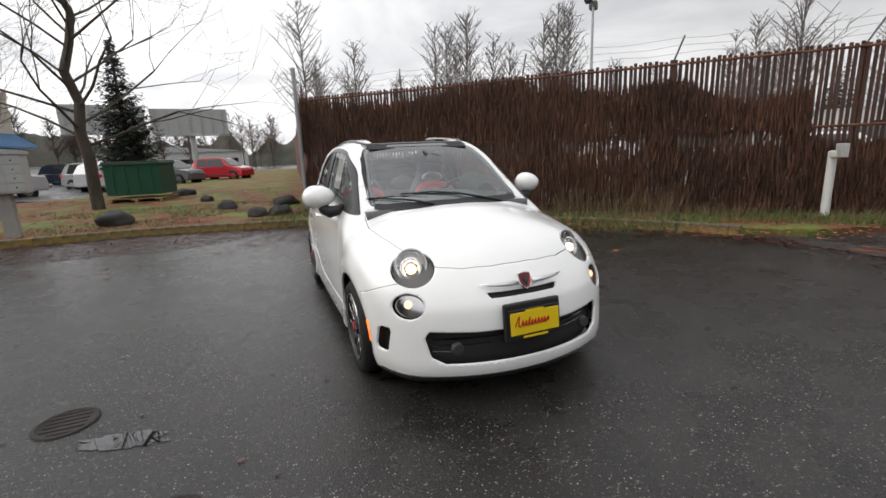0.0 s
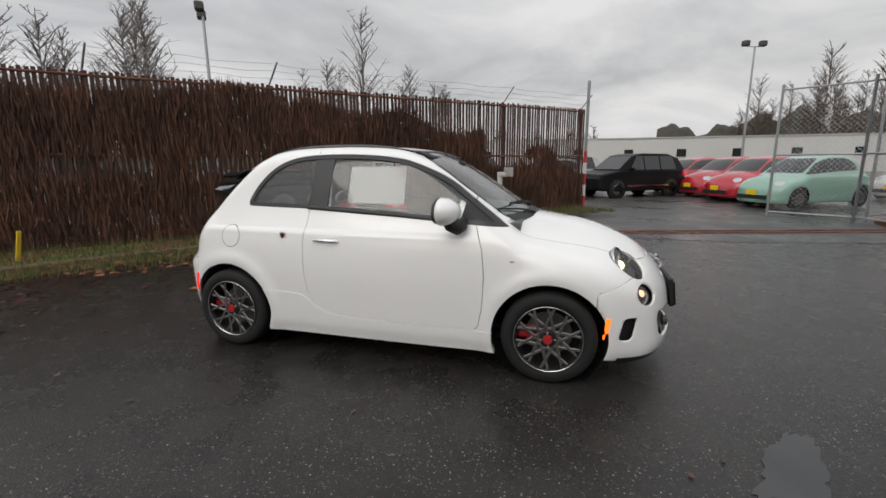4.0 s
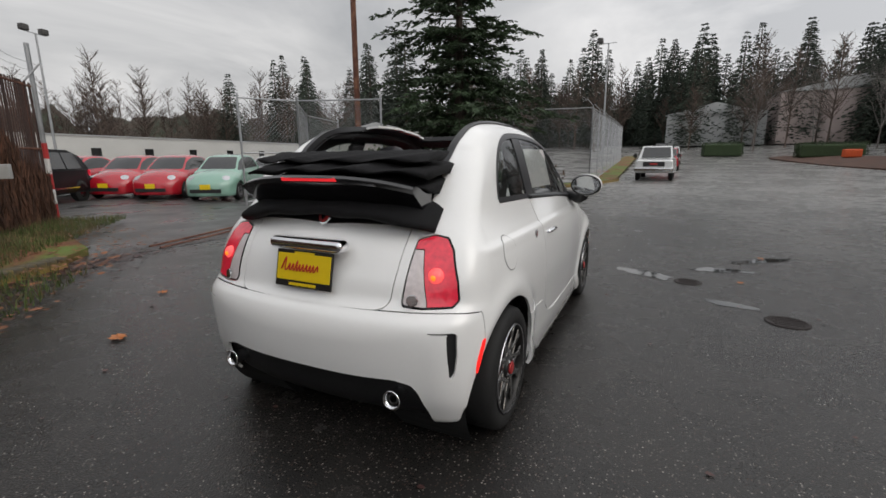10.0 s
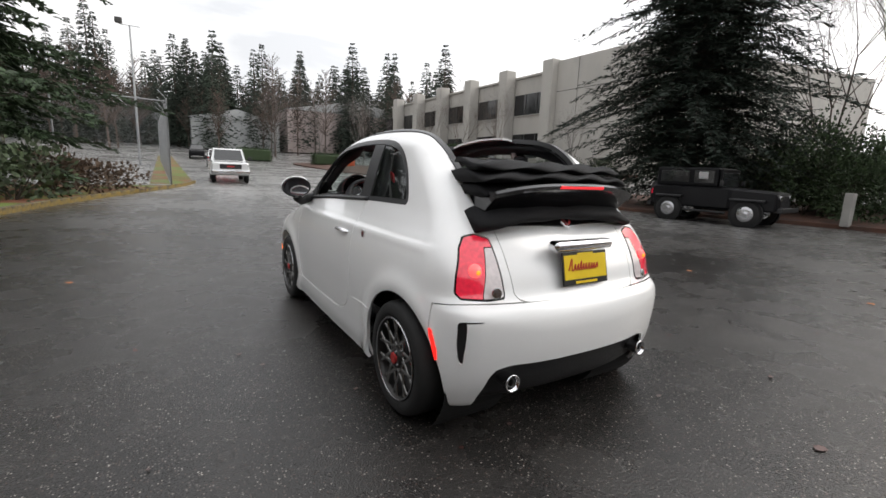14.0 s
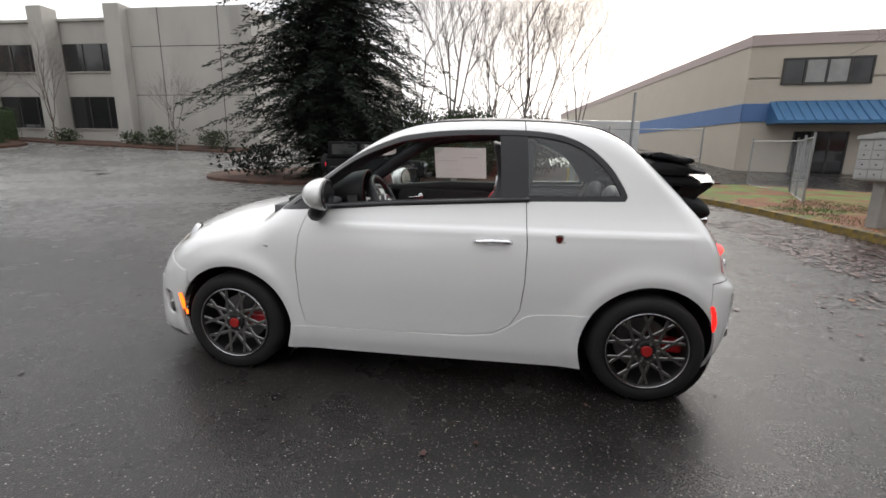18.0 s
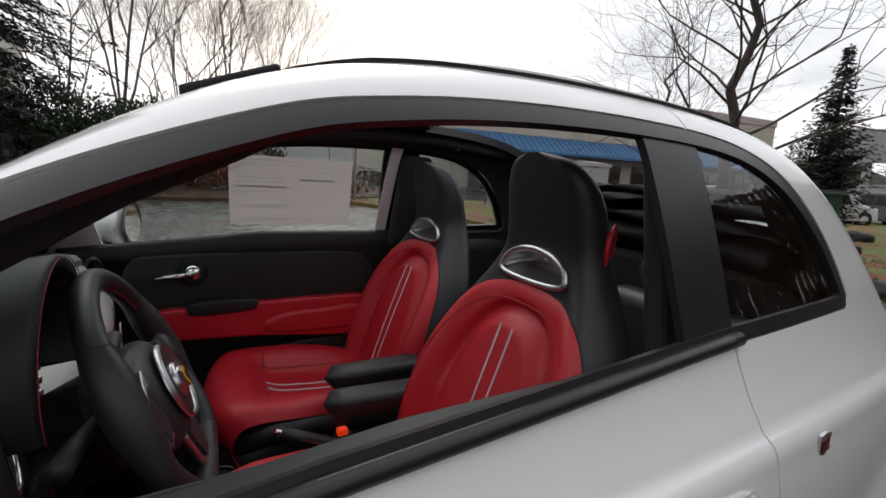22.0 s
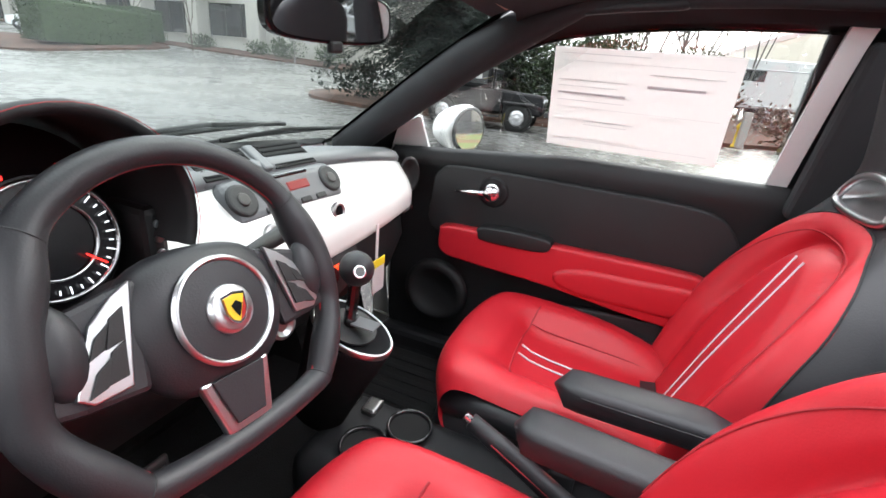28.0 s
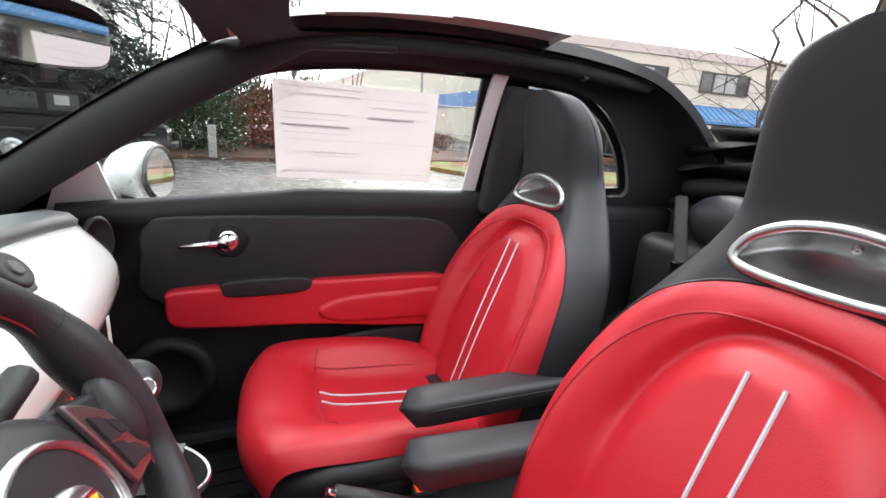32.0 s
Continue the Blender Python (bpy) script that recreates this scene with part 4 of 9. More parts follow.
def f_window(V, grow=0.0):
    f = inside(WINDOW, V[:, 1], V[:, 2]) - grow
    return np.where(np.abs(V[:, 0]) > .4, f, 1.0)


def f_arch(V):
    return np.where(np.abs(V[:, 0]) > .35, np.minimum(np.hypot(V[:, 1] + 1.15, V[:, 2] - .285), np.hypot(V[:, 1] - 1.15, V[:, 2] - .285)) - .348, 1.0)


def f_door(V):
    return np.where(np.abs(V[:, 0]) > .35, inside(DOOR, V[:, 1], V[:, 2]), 1.0)


def f_top(poly, V, low=.7):
    f = inside([(-x, y) for x, y in poly[::-1] if x > 0] + list(poly), V[:, 0], V[:, 1])
    return np.where(V[:, 2] > low, f, 1.0)


def f_gate(V):
    f = inside([(-x, z) for x, z in GATE[::-1] if x > 0] + GATE, V[:, 0], V[:, 2])
    return np.where(V[:, 1] > 1.25, f, 1.0)


def f_bump_f(V):
    """The front bumper skin: below a line that rises from the arch to the lamps."""
    top = np.where(np.abs(V[:, 0]) < .50, .90, np.interp(V[:, 1], [-1.9, -1.75, -1.60, -1.46], [.735, .70, .66, .60]))
    return np.maximum(V[:, 2] - top, V[:, 1] + 1.42)


def f_bump_r(V):
    return np.maximum(V[:, 2] - np.interp(V[:, 1], [1.42, 1.55, 1.66], [.655, .668, .662]), 1.44 - V[:, 1])


def f_sill(V):
    line = np.interp(V[:, 1], [-.87, .20, .34, .43, .49, .53, .58, .87], [.296, .303, .322, .365, .415, .442, .452, .468])
    return np.maximum(V[:, 2] - line, np.abs(V[:, 1]) - .87)


def cut(keep=(), drop=(), gap=0.0022):
    V, F = SV, SF
    for fn in keep:
        V, F = clip(V, F, fn(V) + gap)
    for fn in drop:
        V, F = clip(V, F, -(fn(V) - gap))
    return V, F


low = lambda V: .165 - V[:, 2]
hood_f = lambda V: f_top(HOOD, V)
screen_f = lambda V: f_top(SCREEN, V, .9)
hole_f = lambda V: f_top(ROOFHOLE, V, .95)
HEAD, FOG = np.array((.548, -1.625, .752)), np.array((.602, -1.695, .560))
TAILLAMP = [(.475, .935), (.54, .955), (.60, .945), (.635, .90), (.675, .78), (.685, .71), (.665, .685), (.55, .677), (.47, .682), (.462, .70)]


def f_head(V):
    return np.linalg.norm((V - HEAD) * (1.0, .8, 1.06), axis=1) - .118


def f_fog(V):
    return np.linalg.norm((V - FOG) * (.95, .75, 1.25), axis=1) - .080


def f_tail(V):
    return np.where(V[:, 1] > 1.2, inside(TAILLAMP, V[:, 0], V[:, 2]), 1.0)


def f_grille(V):
    P = [(-.55, .40), (-.53, .435), (-.3, .425), (.3, .425), (.53, .435), (.55, .40), (.525, .30), (.46, .262), (-.46, .262), (-.525, .30)]
    return np.where(V[:, 1] < -1.5, inside(P, V[:, 0], V[:, 2]), 1.0)


def f_nostril(V):
    P = [(-.215, .612), (.215, .612), (.20, .588), (-.20, .588)]
    return np.where(V[:, 1] < -1.5, inside(P, V[:, 0], V[:, 2]), 1.0)


def f_duct(V):
    P = [(-1.652, .44), (-1.592, .442), (-1.578, .425), (-1.556, .33), (-1.562, .308), (-1.615, .300), (-1.636, .318), (-1.656, .42)]
    return np.where(np.abs(V[:, 0]) > .5, inside(P, V[:, 1], V[:, 2]), 1.0)


def f_slot(V):
    P = [(.590, .598), (.688, .598), (.697, .588), (.697, .50), (.686, .405), (.674, .405), (.670, .50), (.668, .594), (.590, .5955)]
    return np.where(V[:, 1] > 1.4, inside(P, V[:, 0], V[:, 2]), 1.0)


def f_diff(V):
    P = [(-.585, .12), (-.570, .24), (-.545, .335), (-.52, .368), (-.45, .384), (-.30, .380), (.30, .380), (.45, .384), (.52, .368), (.545, .335), (.570, .24), (.585, .12)]
    return np.where(V[:, 1] > 1.3, inside(P, V[:, 0], V[:, 2]), 1.0)


def f_cap(V):
    return np.where(V[:, 0] > .5, np.hypot(V[:, 1] - 1.117, V[:, 2] - .838) - .078, 1.0)


def shell_normal(V):
    """The outward direction of the body's surface, from its field."""
    g = np.zeros_like(V)
    for i in range(3):
        e = np.zeros(3)
        e[i] = .006
        A, B = V + e, V - e
        g[:, i] = field(A[:, 0], A[:, 1], A[:, 2]) - field(B[:, 0], B[:, 1], B[:, 2])
    return g / (np.linalg.norm(g, axis=1)[:, None] + 1e-12)


def inward(V, F, d):
    """The same skin set back by d."""
    return V - d * shell_normal(V), F


car = thing("convertible_hatchback", "small white convertible hatchback with its black soft top folded back", "car")


def panel(name, V, F, material, parent, label="", rim=0.014, both=False, flip=False):
    if both:
        V, F = mirrored(V, F)
    if flip:
        V, F = other_side(V, F)
    n = len(F)
    if rim:
        V, F = rimmed(V, F, rim, normal=shell_normal)
    ob = put(name, mesh(name, V, F), material, parent, label)
    # the skin shades along the body's own curve, the turned-in rim keeps a hard edge
    fn = np.cross(V[F[:, 1]] - V[F[:, 0]], V[F[:, 2]] - V[F[:, 0]])
    fn /= np.linalg.norm(fn, axis=1)[:, None] + 1e-12
    g = shell_normal(V)[F]
    g *= np.sign((g * fn[:, None, :]).sum(2) + 1e-9)[:, :, None]
    g[n:] = fn[n:, None, :]
    me = ob.data
    me.polygons.foreach_set("use_smooth", [True] * len(me.polygons))
    if len(me.polygons) == len(F):
        me.normals_split_custom_set(g.reshape(-1, 3).tolist())
    return ob


def pair(name, V, F, material, parent=car, label="", rim=0.014):
    return [panel(name, V, F, material, parent, label, rim, flip=f) for f in (False, True)]


LAMPS = (f_head, f_fog, f_tail)
panel("body", *cut((low,), (f_window, f_arch, f_door, hood_f, screen_f, hole_f, f_gate, f_bump_f, f_bump_r) + LAMPS), "car_paint", car, "white wings, quarters and roof rails", both=True)
panel("roof_header", *inward(*cut((lambda V: f_top(HEADER, V, .95),), (screen_f,), 0), -.002), "gloss_black", car, "black header above the windscreen", both=True, rim=.006)
panel("bonnet", *cut((hood_f,), (f_head,)), "car_paint", car, "white bonnet", both=True)
panel("boot_lid", *cut((f_gate,), (hole_f, f_tail)), "car_paint", car, "white boot lid", both=True)
panel("front_bumper", *cut((low, f_bump_f), (f_arch, f_grille, f_nostril, f_duct, f_head, f_fog, hood_f)), "car_paint", car, "white front bumper with a wide dark intake", both=True)
panel("rear_bumper", *cut((low, f_bump_r), (f_arch, f_diff, f_slot, f_tail)), "car_paint", car, "white rear bumper with dark side slots", both=True)
doors = pair("door", *cut((f_door,), (f_window, lambda V: screen_f(V) - .012)), "car_paint", label="white door")
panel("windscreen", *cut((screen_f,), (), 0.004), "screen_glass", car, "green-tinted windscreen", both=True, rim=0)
V, F = inward(*cut((screen_f,), (), -0.004), .004)
V, F = clip(V, F, -(f_top(SCREEN, V, .9) + .026))
panel("screen_seal", V, F, "gloss_black", car, "black windscreen border", both=True, rim=0)
# dark backs of the openings in the bumpers
for name, fn, d in (("grille", f_grille, .05), ("upper_intake", f_nostril, .03), ("duct_back", f_duct, .045), ("slot_back", f_slot, .02), ("diffuser", f_diff, .035)):
    V, F = cut((low, fn) if fn is not f_diff else (lambda V: .15 - V[:, 2], fn), (), -0.03 if d > .03 else -.012)
    if name in ("duct_back", "slot_back"):
        pair(name, *inward(V, F, d), "black_plastic", rim=0)
    else:
        panel(name, *inward(V, F, d), "black_plastic", car, "", both=True, rim=0)
V, F = cut((lambda V: .145 - V[:, 2], lambda V: V[:, 2] - .19, lambda V: V[:, 1] + 1.55), (), 0)
panel("splitter", *inward(V, F, -.006), "gloss_black", car, "black lip under the front bumper", both=True)
V, F = cut((lambda V: np.abs(V[:, 1]) - .87, f_sill, low), (f_arch, f_door), 0)
V = V + np.stack([.003 + .030 * np.clip((.285 - V[:, 2]) / .09, 0, 1), 0 * V[:, 1], 0 * V[:, 2]], 1)
pair("sill_skirt", V, F, "car_paint", label="white side skirt", rim=.02)
# intake blades and round lamps in the grille
for z in (.31, .345, .38):
    pts = [(x, -1.90 + .5 * abs(x) ** 2.1 + .02, z) for x in np.linspace(-.5, .5, 15)]
    part("grille_blade", tube(pts, .006, 6), "gloss_black", car)
for s in (1, -1):
    part("intake_lamp", cyl(.034, .03, .03, pose(s * .40, -1.845, .345, 90, 0, 0), 18, .004), "dark_frame", car)

# wheel wells and under-tray
for y in (-1.15, 1.15):
    for s in (1, -1):
        bm = lathe([(.356, -.15), (.356, .22), (.05, .22)], 40, pose(s * .56, y, .285, 0, 90 if s < 0 else -90, 0))
        part("wheel_well", bm, "dark_cavity", car)
part("floor_pan", box(1.24, 2.0, .03, 0, .0, .21, .01), "dark_cavity", car)
part("floor_pan", box(1.0, 3.2, .03, 0, -.1, .19, .01), "dark_cavity", car)

# side glass, trim and pillars
BAND = .026
pair("window_trim", *inward(*cut((f_window, lambda V: -f_window(V, -BAND)), (), 0), .002), "black_trim", label="black window surround")
in_band = lambda V: f_window(V, -BAND + .004)
in_glass = lambda V: f_window(V, -BAND + .006)
f_bpost = (in_band, lambda V: .372 - .07 * (V[:, 2] - 1.05) - V[:, 1], lambda V: V[:, 1] - .514 + .05 * (V[:, 2] - 1.05))
f_sail = (in_band, lambda V: V[:, 1] + .585 + .25 * (V[:, 2] - 1.0))
f_quarter = (in_glass, lambda V: .507 - .05 * (V[:, 2] - 1.05) - V[:, 1])
f_dglass = (in_glass, lambda V: V[:, 1] - .38 + .07 * (V[:, 2] - 1.05), lambda V: -.605 - .25 * (V[:, 2] - 1.0) - V[:, 1])
pair("pillar_cover", *inward(*cut(f_bpost, (), 0), .006), "black_trim", label="black pillar cover")
pair("sail_panel", *inward(*cut(f_sail, (), 0), .006), "black_plastic", label="black mirror corner panel")
for ob in pair("quarter_glass", *inward(*cut(f_quarter, (), 0), .010), "clear_glass", label="fixed quarter window", rim=0):
    ob.visible_shadow = False
V, F = inward(*cut(f_dglass, (), 0), .010)
panel("door_glass", V, F, "clear_glass", car, "raised door window", 0, flip=True).visible_shadow = False

# belt seals and the flat door top along an open window
for s in (1, -1):
    ys = np.linspace(-.60, .515, 30)
    even = np.poly1d(np.polyfit(ys, [surf_x(y, belt_z(y) + .006) for y in ys], 4))
    part("belt_seal", tube([(s * (float(even(y)) + .001), y, belt_z(y) + .006) for y in ys], .013, 10), "black_trim", car, "black rubber belt seal", smooth=True)
    bm = bmesh.new()
    rows = []
    for y in ys[:-3]:
        z = belt_z(y) + .008
        x = float(even(y))
        inner = z - .004
        rows.append([bm.verts.new((s * px, y, pz)) for px, pz in ((x - .004, z), (x - .03, z + .003), (.672, inner), (.672, inner - .05), (x - .02, z - .05))])
    for a, b in zip(rows, rows[1:]):
        for k in range(4):
            bm.faces.new((a[k], a[k + 1], b[k + 1], b[k]))
    bmesh.ops.recalc_face_normals(bm, faces=bm.faces)
    part("door_top", bm, "black_trim", car, "black door top beside the window", smooth=False)

# lamps
def lens(fn, name, material, label, depth, back, side_label=""):
    V, F = cut((fn,), (), .003)
    obs = []
    for flip in (False, True):
        lamp = panel(name, *inward(V, F, depth), back, car, label, .03, flip=flip)
        obs.append(lamp)
        panel("lens", *inward(V, F, .004), material, lamp, "", 0, flip=flip)
    return obs
mat("lamp_chrome", (.55, .55, .56), .18, 1.0, vary=.03)
mat("head_glow", (.9, .8, .6), .3, emit=((1.0, .72, .38), 6.0), vary=0)
mat("amber_glow", (.8, .16, .02), .35, emit=((1.0, .16, .01), 1.6), vary=0)
mat("marker_red", (.5, .01, .01), .3, emit=((1.0, .02, .015), .9), vary=0)
mat("tail_red", (.62, .020, .045), .18, vary=.25, scale=45, coat=.9, emit=((1.0, .03, .08), .16))
mat("tail_glow", (.8, .10, .10), .3, emit=((1.0, .10, .10), .9), vary=0)
mat("fog_glow", (.9, .5, .3), .3, emit=((1.0, .60, .40), 1.3), vary=0)
mat("tail_clear", (.66, .60, .60), .2, vary=.15, scale=40, coat=.8)
mat("brake_strip", (.45, .02, .03), .3, emit=((1.0, .03, .04), .55), vary=0)
glass_mat("lamp_red", (1.0, .12, .14), .8)
for s, lamp in zip((1, -1), lens(f_head, "headlamp", "lamp_glass", "round headlamp, lit", .05, "dark_frame")):
    c = Vector((s * .53, -1.555, .745))
    d = Vector((s * .34, -.88, .36)).normalized()
    m, _ = along(c - d * .024, c + d * .2)
    part("bezel", lathe([(.084, .0), (.092, .02), (.087, .026), (.074, .006), (.05, -.01), (0, -.012)], 32, m), "lamp_chrome", lamp, smooth=True)
    part("bulb", ball(.028, m @ pose(.0, -.026, .012), 16, 10), "head_glow", lamp, "glowing warm bulb", smooth=True)
    part("reflector", lathe([(.045, .008), (.06, .03), (.058, .034), (.04, .012)], 24, m @ pose(0, -.02, .0)), "chrome", lamp, smooth=True)
for s, lamp in zip((1, -1), lens(f_fog, "fog_lamp", "lamp_glass", "small round lamp below the headlamp", .03, "lamp_chrome")):
    c = Vector((s * .596, -1.684, .560))
    d = Vector((s * .45, -1, .0)).normalized()
    m, _ = along(c - d * .01, c + d)
    part("bulb", ball(.025, m @ pose(0, 0, .0), 14, 10), "fog_glow", lamp, smooth=True)
V, F = cut((f_tail,), (), .003)
for s, flip in ((1, False), (-1, True)):
    lamp = panel("tail_lamp", *inward(V, F, .002), "gloss_black", car, "red tail lamp with a clear strip and black rim", .03, flip=flip)
    VL, FL = clip(V, F, inside(TAILLAMP, V[:, 0], V[:, 2]) + .006)
    split = np.maximum(VL[:, 0] - .562 + (VL[:, 2] - .70) * .24, VL[:, 2] - .895)
    VA, FA_ = clip(VL, FL, .004 - split)
    panel("red_lens", *inward(VA, FA_, -.002), "tail_red", lamp, "red lens", 0, flip=flip)
    VA, FA_ = clip(VL, FL, split)
    panel("clear_lens", *inward(VA, FA_, -.002), "tail_clear", lamp, "clear reversing strip", 0, flip=flip)
    part("bulb_halo", ball(.034, pose(s * .585, 1.508, .80), 16, 10), "tail_glow", lamp, "glowing red halo", smooth=True)
    part("bulb", ball(.013, pose(s * .585, 1.534, .80), 12, 8), "amber_glow", lamp, "glowing bulb", smooth=True)
    part("reverse_lens", cyl(.024, .024, .012, pose(s * .515, 1.585, .712, -80, 0, s * -18), 18, .003), "lamp_chrome", lamp)
def f_mark_f(V):
    P = [(-1.505, .445), (-1.478, .45), (-1.462, .32), (-1.478, .30), (-1.49, .36)]
    return np.where(V[:, 0] > .4, inside(P, V[:, 1], V[:, 2]), 1.0)
def f_mark_r(V):
    P = [(1.438, .548), (1.460, .546), (1.487, .45), (1.492, .40), (1.475, .395), (1.463, .44)]
    return np.where(V[:, 0] > .4, inside(P, V[:, 1], V[:, 2]), 1.0)
pair("front_marker", *inward(*cut((f_mark_f,), (), 0), -.003), "amber_glow", label="lit amber side marker", rim=.006)
pair("rear_marker", *inward(*cut((f_mark_r,), (), 0), -.003), "marker_red", label="lit red side marker", rim=.006)
# filler flap on the right side, and its joint
V, F = cut((f_cap,), (), .002)
panel("filler_flap", *inward(V, F, -.002), "car_paint", car, "round white filler flap", .006, flip=True)
V, F = cut((f_cap,), (), -.002)
V, F = clip(V, F, -(np.hypot(V[:, 1] - 1.117, V[:, 2] - .838) - .0755))
panel("flap_joint", *inward(V, F, -.0006), "dark_frame", car, "", 0, flip=True)


# wheels
def wheel_mesh():
    w = thing("wheel", "", "wheel")
    tyre = lathe([(.205, -.085), (.232, -.098), (.268, -.094), (.284, -.080), (.291, -.055), (.2915, 0), (.291, .055), (.284, .080), (.268, .094), (.232, .098), (.205, .085), (.203, 0), (.205, -.085)], 56)
    part("tyre", tyre, "rubber", w, "low-profile black tyre", smooth=True)
    rim = lathe([(.198, -.08), (.207, .082), (.212, .092), (.206, .097), (.198, .090), (.192, .070), (.188, -.05), (.06, -.06)], 56)
    part("rim", rim, "alloy_dark", w, "dark grey alloy rim", smooth=True)
    sp = []
    for k in range(10):
        for lean in (1, -1):
            a0 = 2 * math.pi * k / 10
            a1 = a0 + lean * math.radians(24)
            a0 -= lean * math.radians(34)
            p = Vector((.052 * math.cos(a0), .052 * math.sin(a0), .070))
            q = Vector((.199 * math.cos(a1), .199 * math.sin(a1), .080))
            m, n = along(p, q)
            sp.append(box(.020, .0100, n, 0, 0, n / 2, .0035, 1, m))
    for k, b in enumerate(sp):
        part("spoke", b, "alloy", w)
    part("lip", lathe([(.199, .086), (.205, .0985), (.2085, .0975), (.209, .090)], 56), "alloy_bright", w, "polished rim edge", smooth=True)
    part("hub", cyl(.058, .050, .03, pose(0, 0, .058), 24, .006), "alloy_dark", w)
    part("hub_cap", cyl(.030, .028, .012, pose(0, 0, .086), 20, .003), "badge_red", w, "red hub cap")
    for k in range(4):
        a = math.pi / 4 + k * math.pi / 2
        part("bolt", cyl(.008, .008, .008, pose(.043 * math.cos(a), .043 * math.sin(a), .086), 6), "chrome", w)
    return w


def wheels():
    for i, (x, y, turn) in enumerate(((.705, -1.15, 0), (.705, 1.15, 20), (-.705, -1.15, 50), (-.705, 1.15, 75))):
        s = 1 if x > 0 else -1
        w = wheel_mesh()
        w.parent = car
        w["label"] = "dark alloy wheel with crossed spokes and a red hub cap"
        del w["category"]
        w.matrix_basis = pose(x, y, .291, 0, 90 * s, 0) @ pose(0, 0, 0, 0, 0, turn)
        part("brake_disc", cyl(.142, .142, .02, pose(x - s * .035, y, .291, 0, 90 * s, 0), 40, .003), "disc_steel", car)
        part("caliper", box(.075, .15, .07, x + s * .0, y + .118, .291 + .01, .015, 2), "caliper_red", car, "red brake caliper")


wheels()


# mirrors, handles, badges, plates
def mirror_unit(s):
    fwd = -.03 if s > 0 else 0.0
    bm = ball(1, None, 24, 14)
    for v in bm.verts:
        x, y, z = v.co
        v.co = Vector((x * .116, y * (.108 if y < 0 else .016), z * .084 * (1 - .12 * x)))
    bmesh.ops.transform(bm, matrix=pose(s * .862, -.512 + fwd, 1.062, 0, 0, s * 8), verts=bm.verts)
    cap = part("door_mirror", bm, "car_paint", car, "white door mirror on a black foot", smooth=True)
    ring = lathe([(1, 0), (1.04, .1), (.97, .22), (.9, .1)], 28)
    bmesh.ops.transform(ring, matrix=pose(s * .862, -.495 + fwd, 1.062, -90, 0, s * 8) @ Matrix.Diagonal((.112, .076, .05, 1)), verts=ring.verts)
    part("rim", ring, "black_plastic", cap, smooth=True)
    gl = cyl(.98, .98, .05, None, 28)
    bmesh.ops.transform(gl, matrix=pose(s * .862, -.489 + fwd, 1.062, -86, 0, s * 8) @ Matrix.Diagonal((.105, .070, .05, 1)), verts=gl.verts)
    part("mirror_glass", gl, "mirror_silver", cap, "mirror glass", smooth=False)
    foot = tube([(s * .70, -.60, .985), (s * .76, -.605 + fwd * .5, .965), (s * .80, -.585 + fwd, .955), (s * .835, -.555 + fwd, .975), (s * .845, -.525 + fwd, 1.03)], [.03, .038, .044, .042, .034], 12)
    part("foot", foot, "black_plastic", cap, "black mirror foot", smooth=True)


for s in (1, -1):
    mirror_unit(s)
    h = part("door_handle", tube([(s * .778, .232, .836), (s * .797, .25, .838), (s * .803, .33, .843), (s * .797, .415, .840), (s * .778, .435, .838)], [.008, .012, .013, .013, .010], 10, squash=.6), "chrome", car, "chrome door handle", smooth=True)
    b = ball(1, None, 18, 10)
    bmesh.ops.transform(b, matrix=pose(s * .768, .335, .85) @ Matrix.Diagonal((.012, .052, .028, 1)), verts=b.verts)
    part("handle_cup", b, "car_paint", car, smooth=True)
    SB = pose(s * .7775, .672, .857, 90, 0, 90 * s)
    sb = part("side_badge", prism([(-.020, .022), (0, .026), (.020, .022), (.018, -.006), (.010, -.020), (0, -.026), (-.010, -.020), (-.018, -.006)], .005, SB), "satin_silver", car, "small shield badge with a scorpion shape")
    part("badge_field", prism([(-.014, .012), (.0, .016), (.014, .012), (.012, -.006), (0, -.018), (-.012, -.006)], .002, SB @ pose(0, 0, .0048)), "badge_dark", sb)
    part("badge_figure", prism([(.004, -.010), (.020, -.016), (.030, -.008), (.030, -.014), (.020, -.024), (.002, -.018)], .004, SB), "rust_steel", sb)
    part("side_repeater", box(.006, .030, .016, s * .789, -.925, .757, .003), "window_blind", car)


def shield(name, m, w, h, parent=car, label="", second="badge_dark"):
    q = min(1, w / .082)
    P = [(-.5 * w, .42 * h), (0, .5 * h), (.5 * w, .42 * h), (.46 * w, -.1 * h), (.28 * w, -.38 * h), (0, -.5 * h), (-.28 * w, -.38 * h), (-.46 * w, -.1 * h)]
    b = part(name, prism(P, .012 * q, m), "chrome", parent, label or "shield badge with a chrome rim")
    k = .84
    part("shield_field", prism([(x * k, y * k) for x, y in P], .004 * q, m @ pose(0, 0, .0105 * q)), "badge_red", b)
    part("shield_field", prism([(x * k, y * k) for x, y in P if x <= 0 or y > .4 * h][:9], .003 * q, m @ pose(0, 0, .013 * q)), second, b)
    part("shield_figure", prism([(-.22 * w, .1 * h), (.0, .22 * h), (.22 * w, .1 * h), (.12 * w, -.1 * h), (0, -.28 * h), (-.12 * w, -.1 * h)], .003 * q, m @ pose(0, 0, .0165 * q)), "gloss_black", b)
    return b


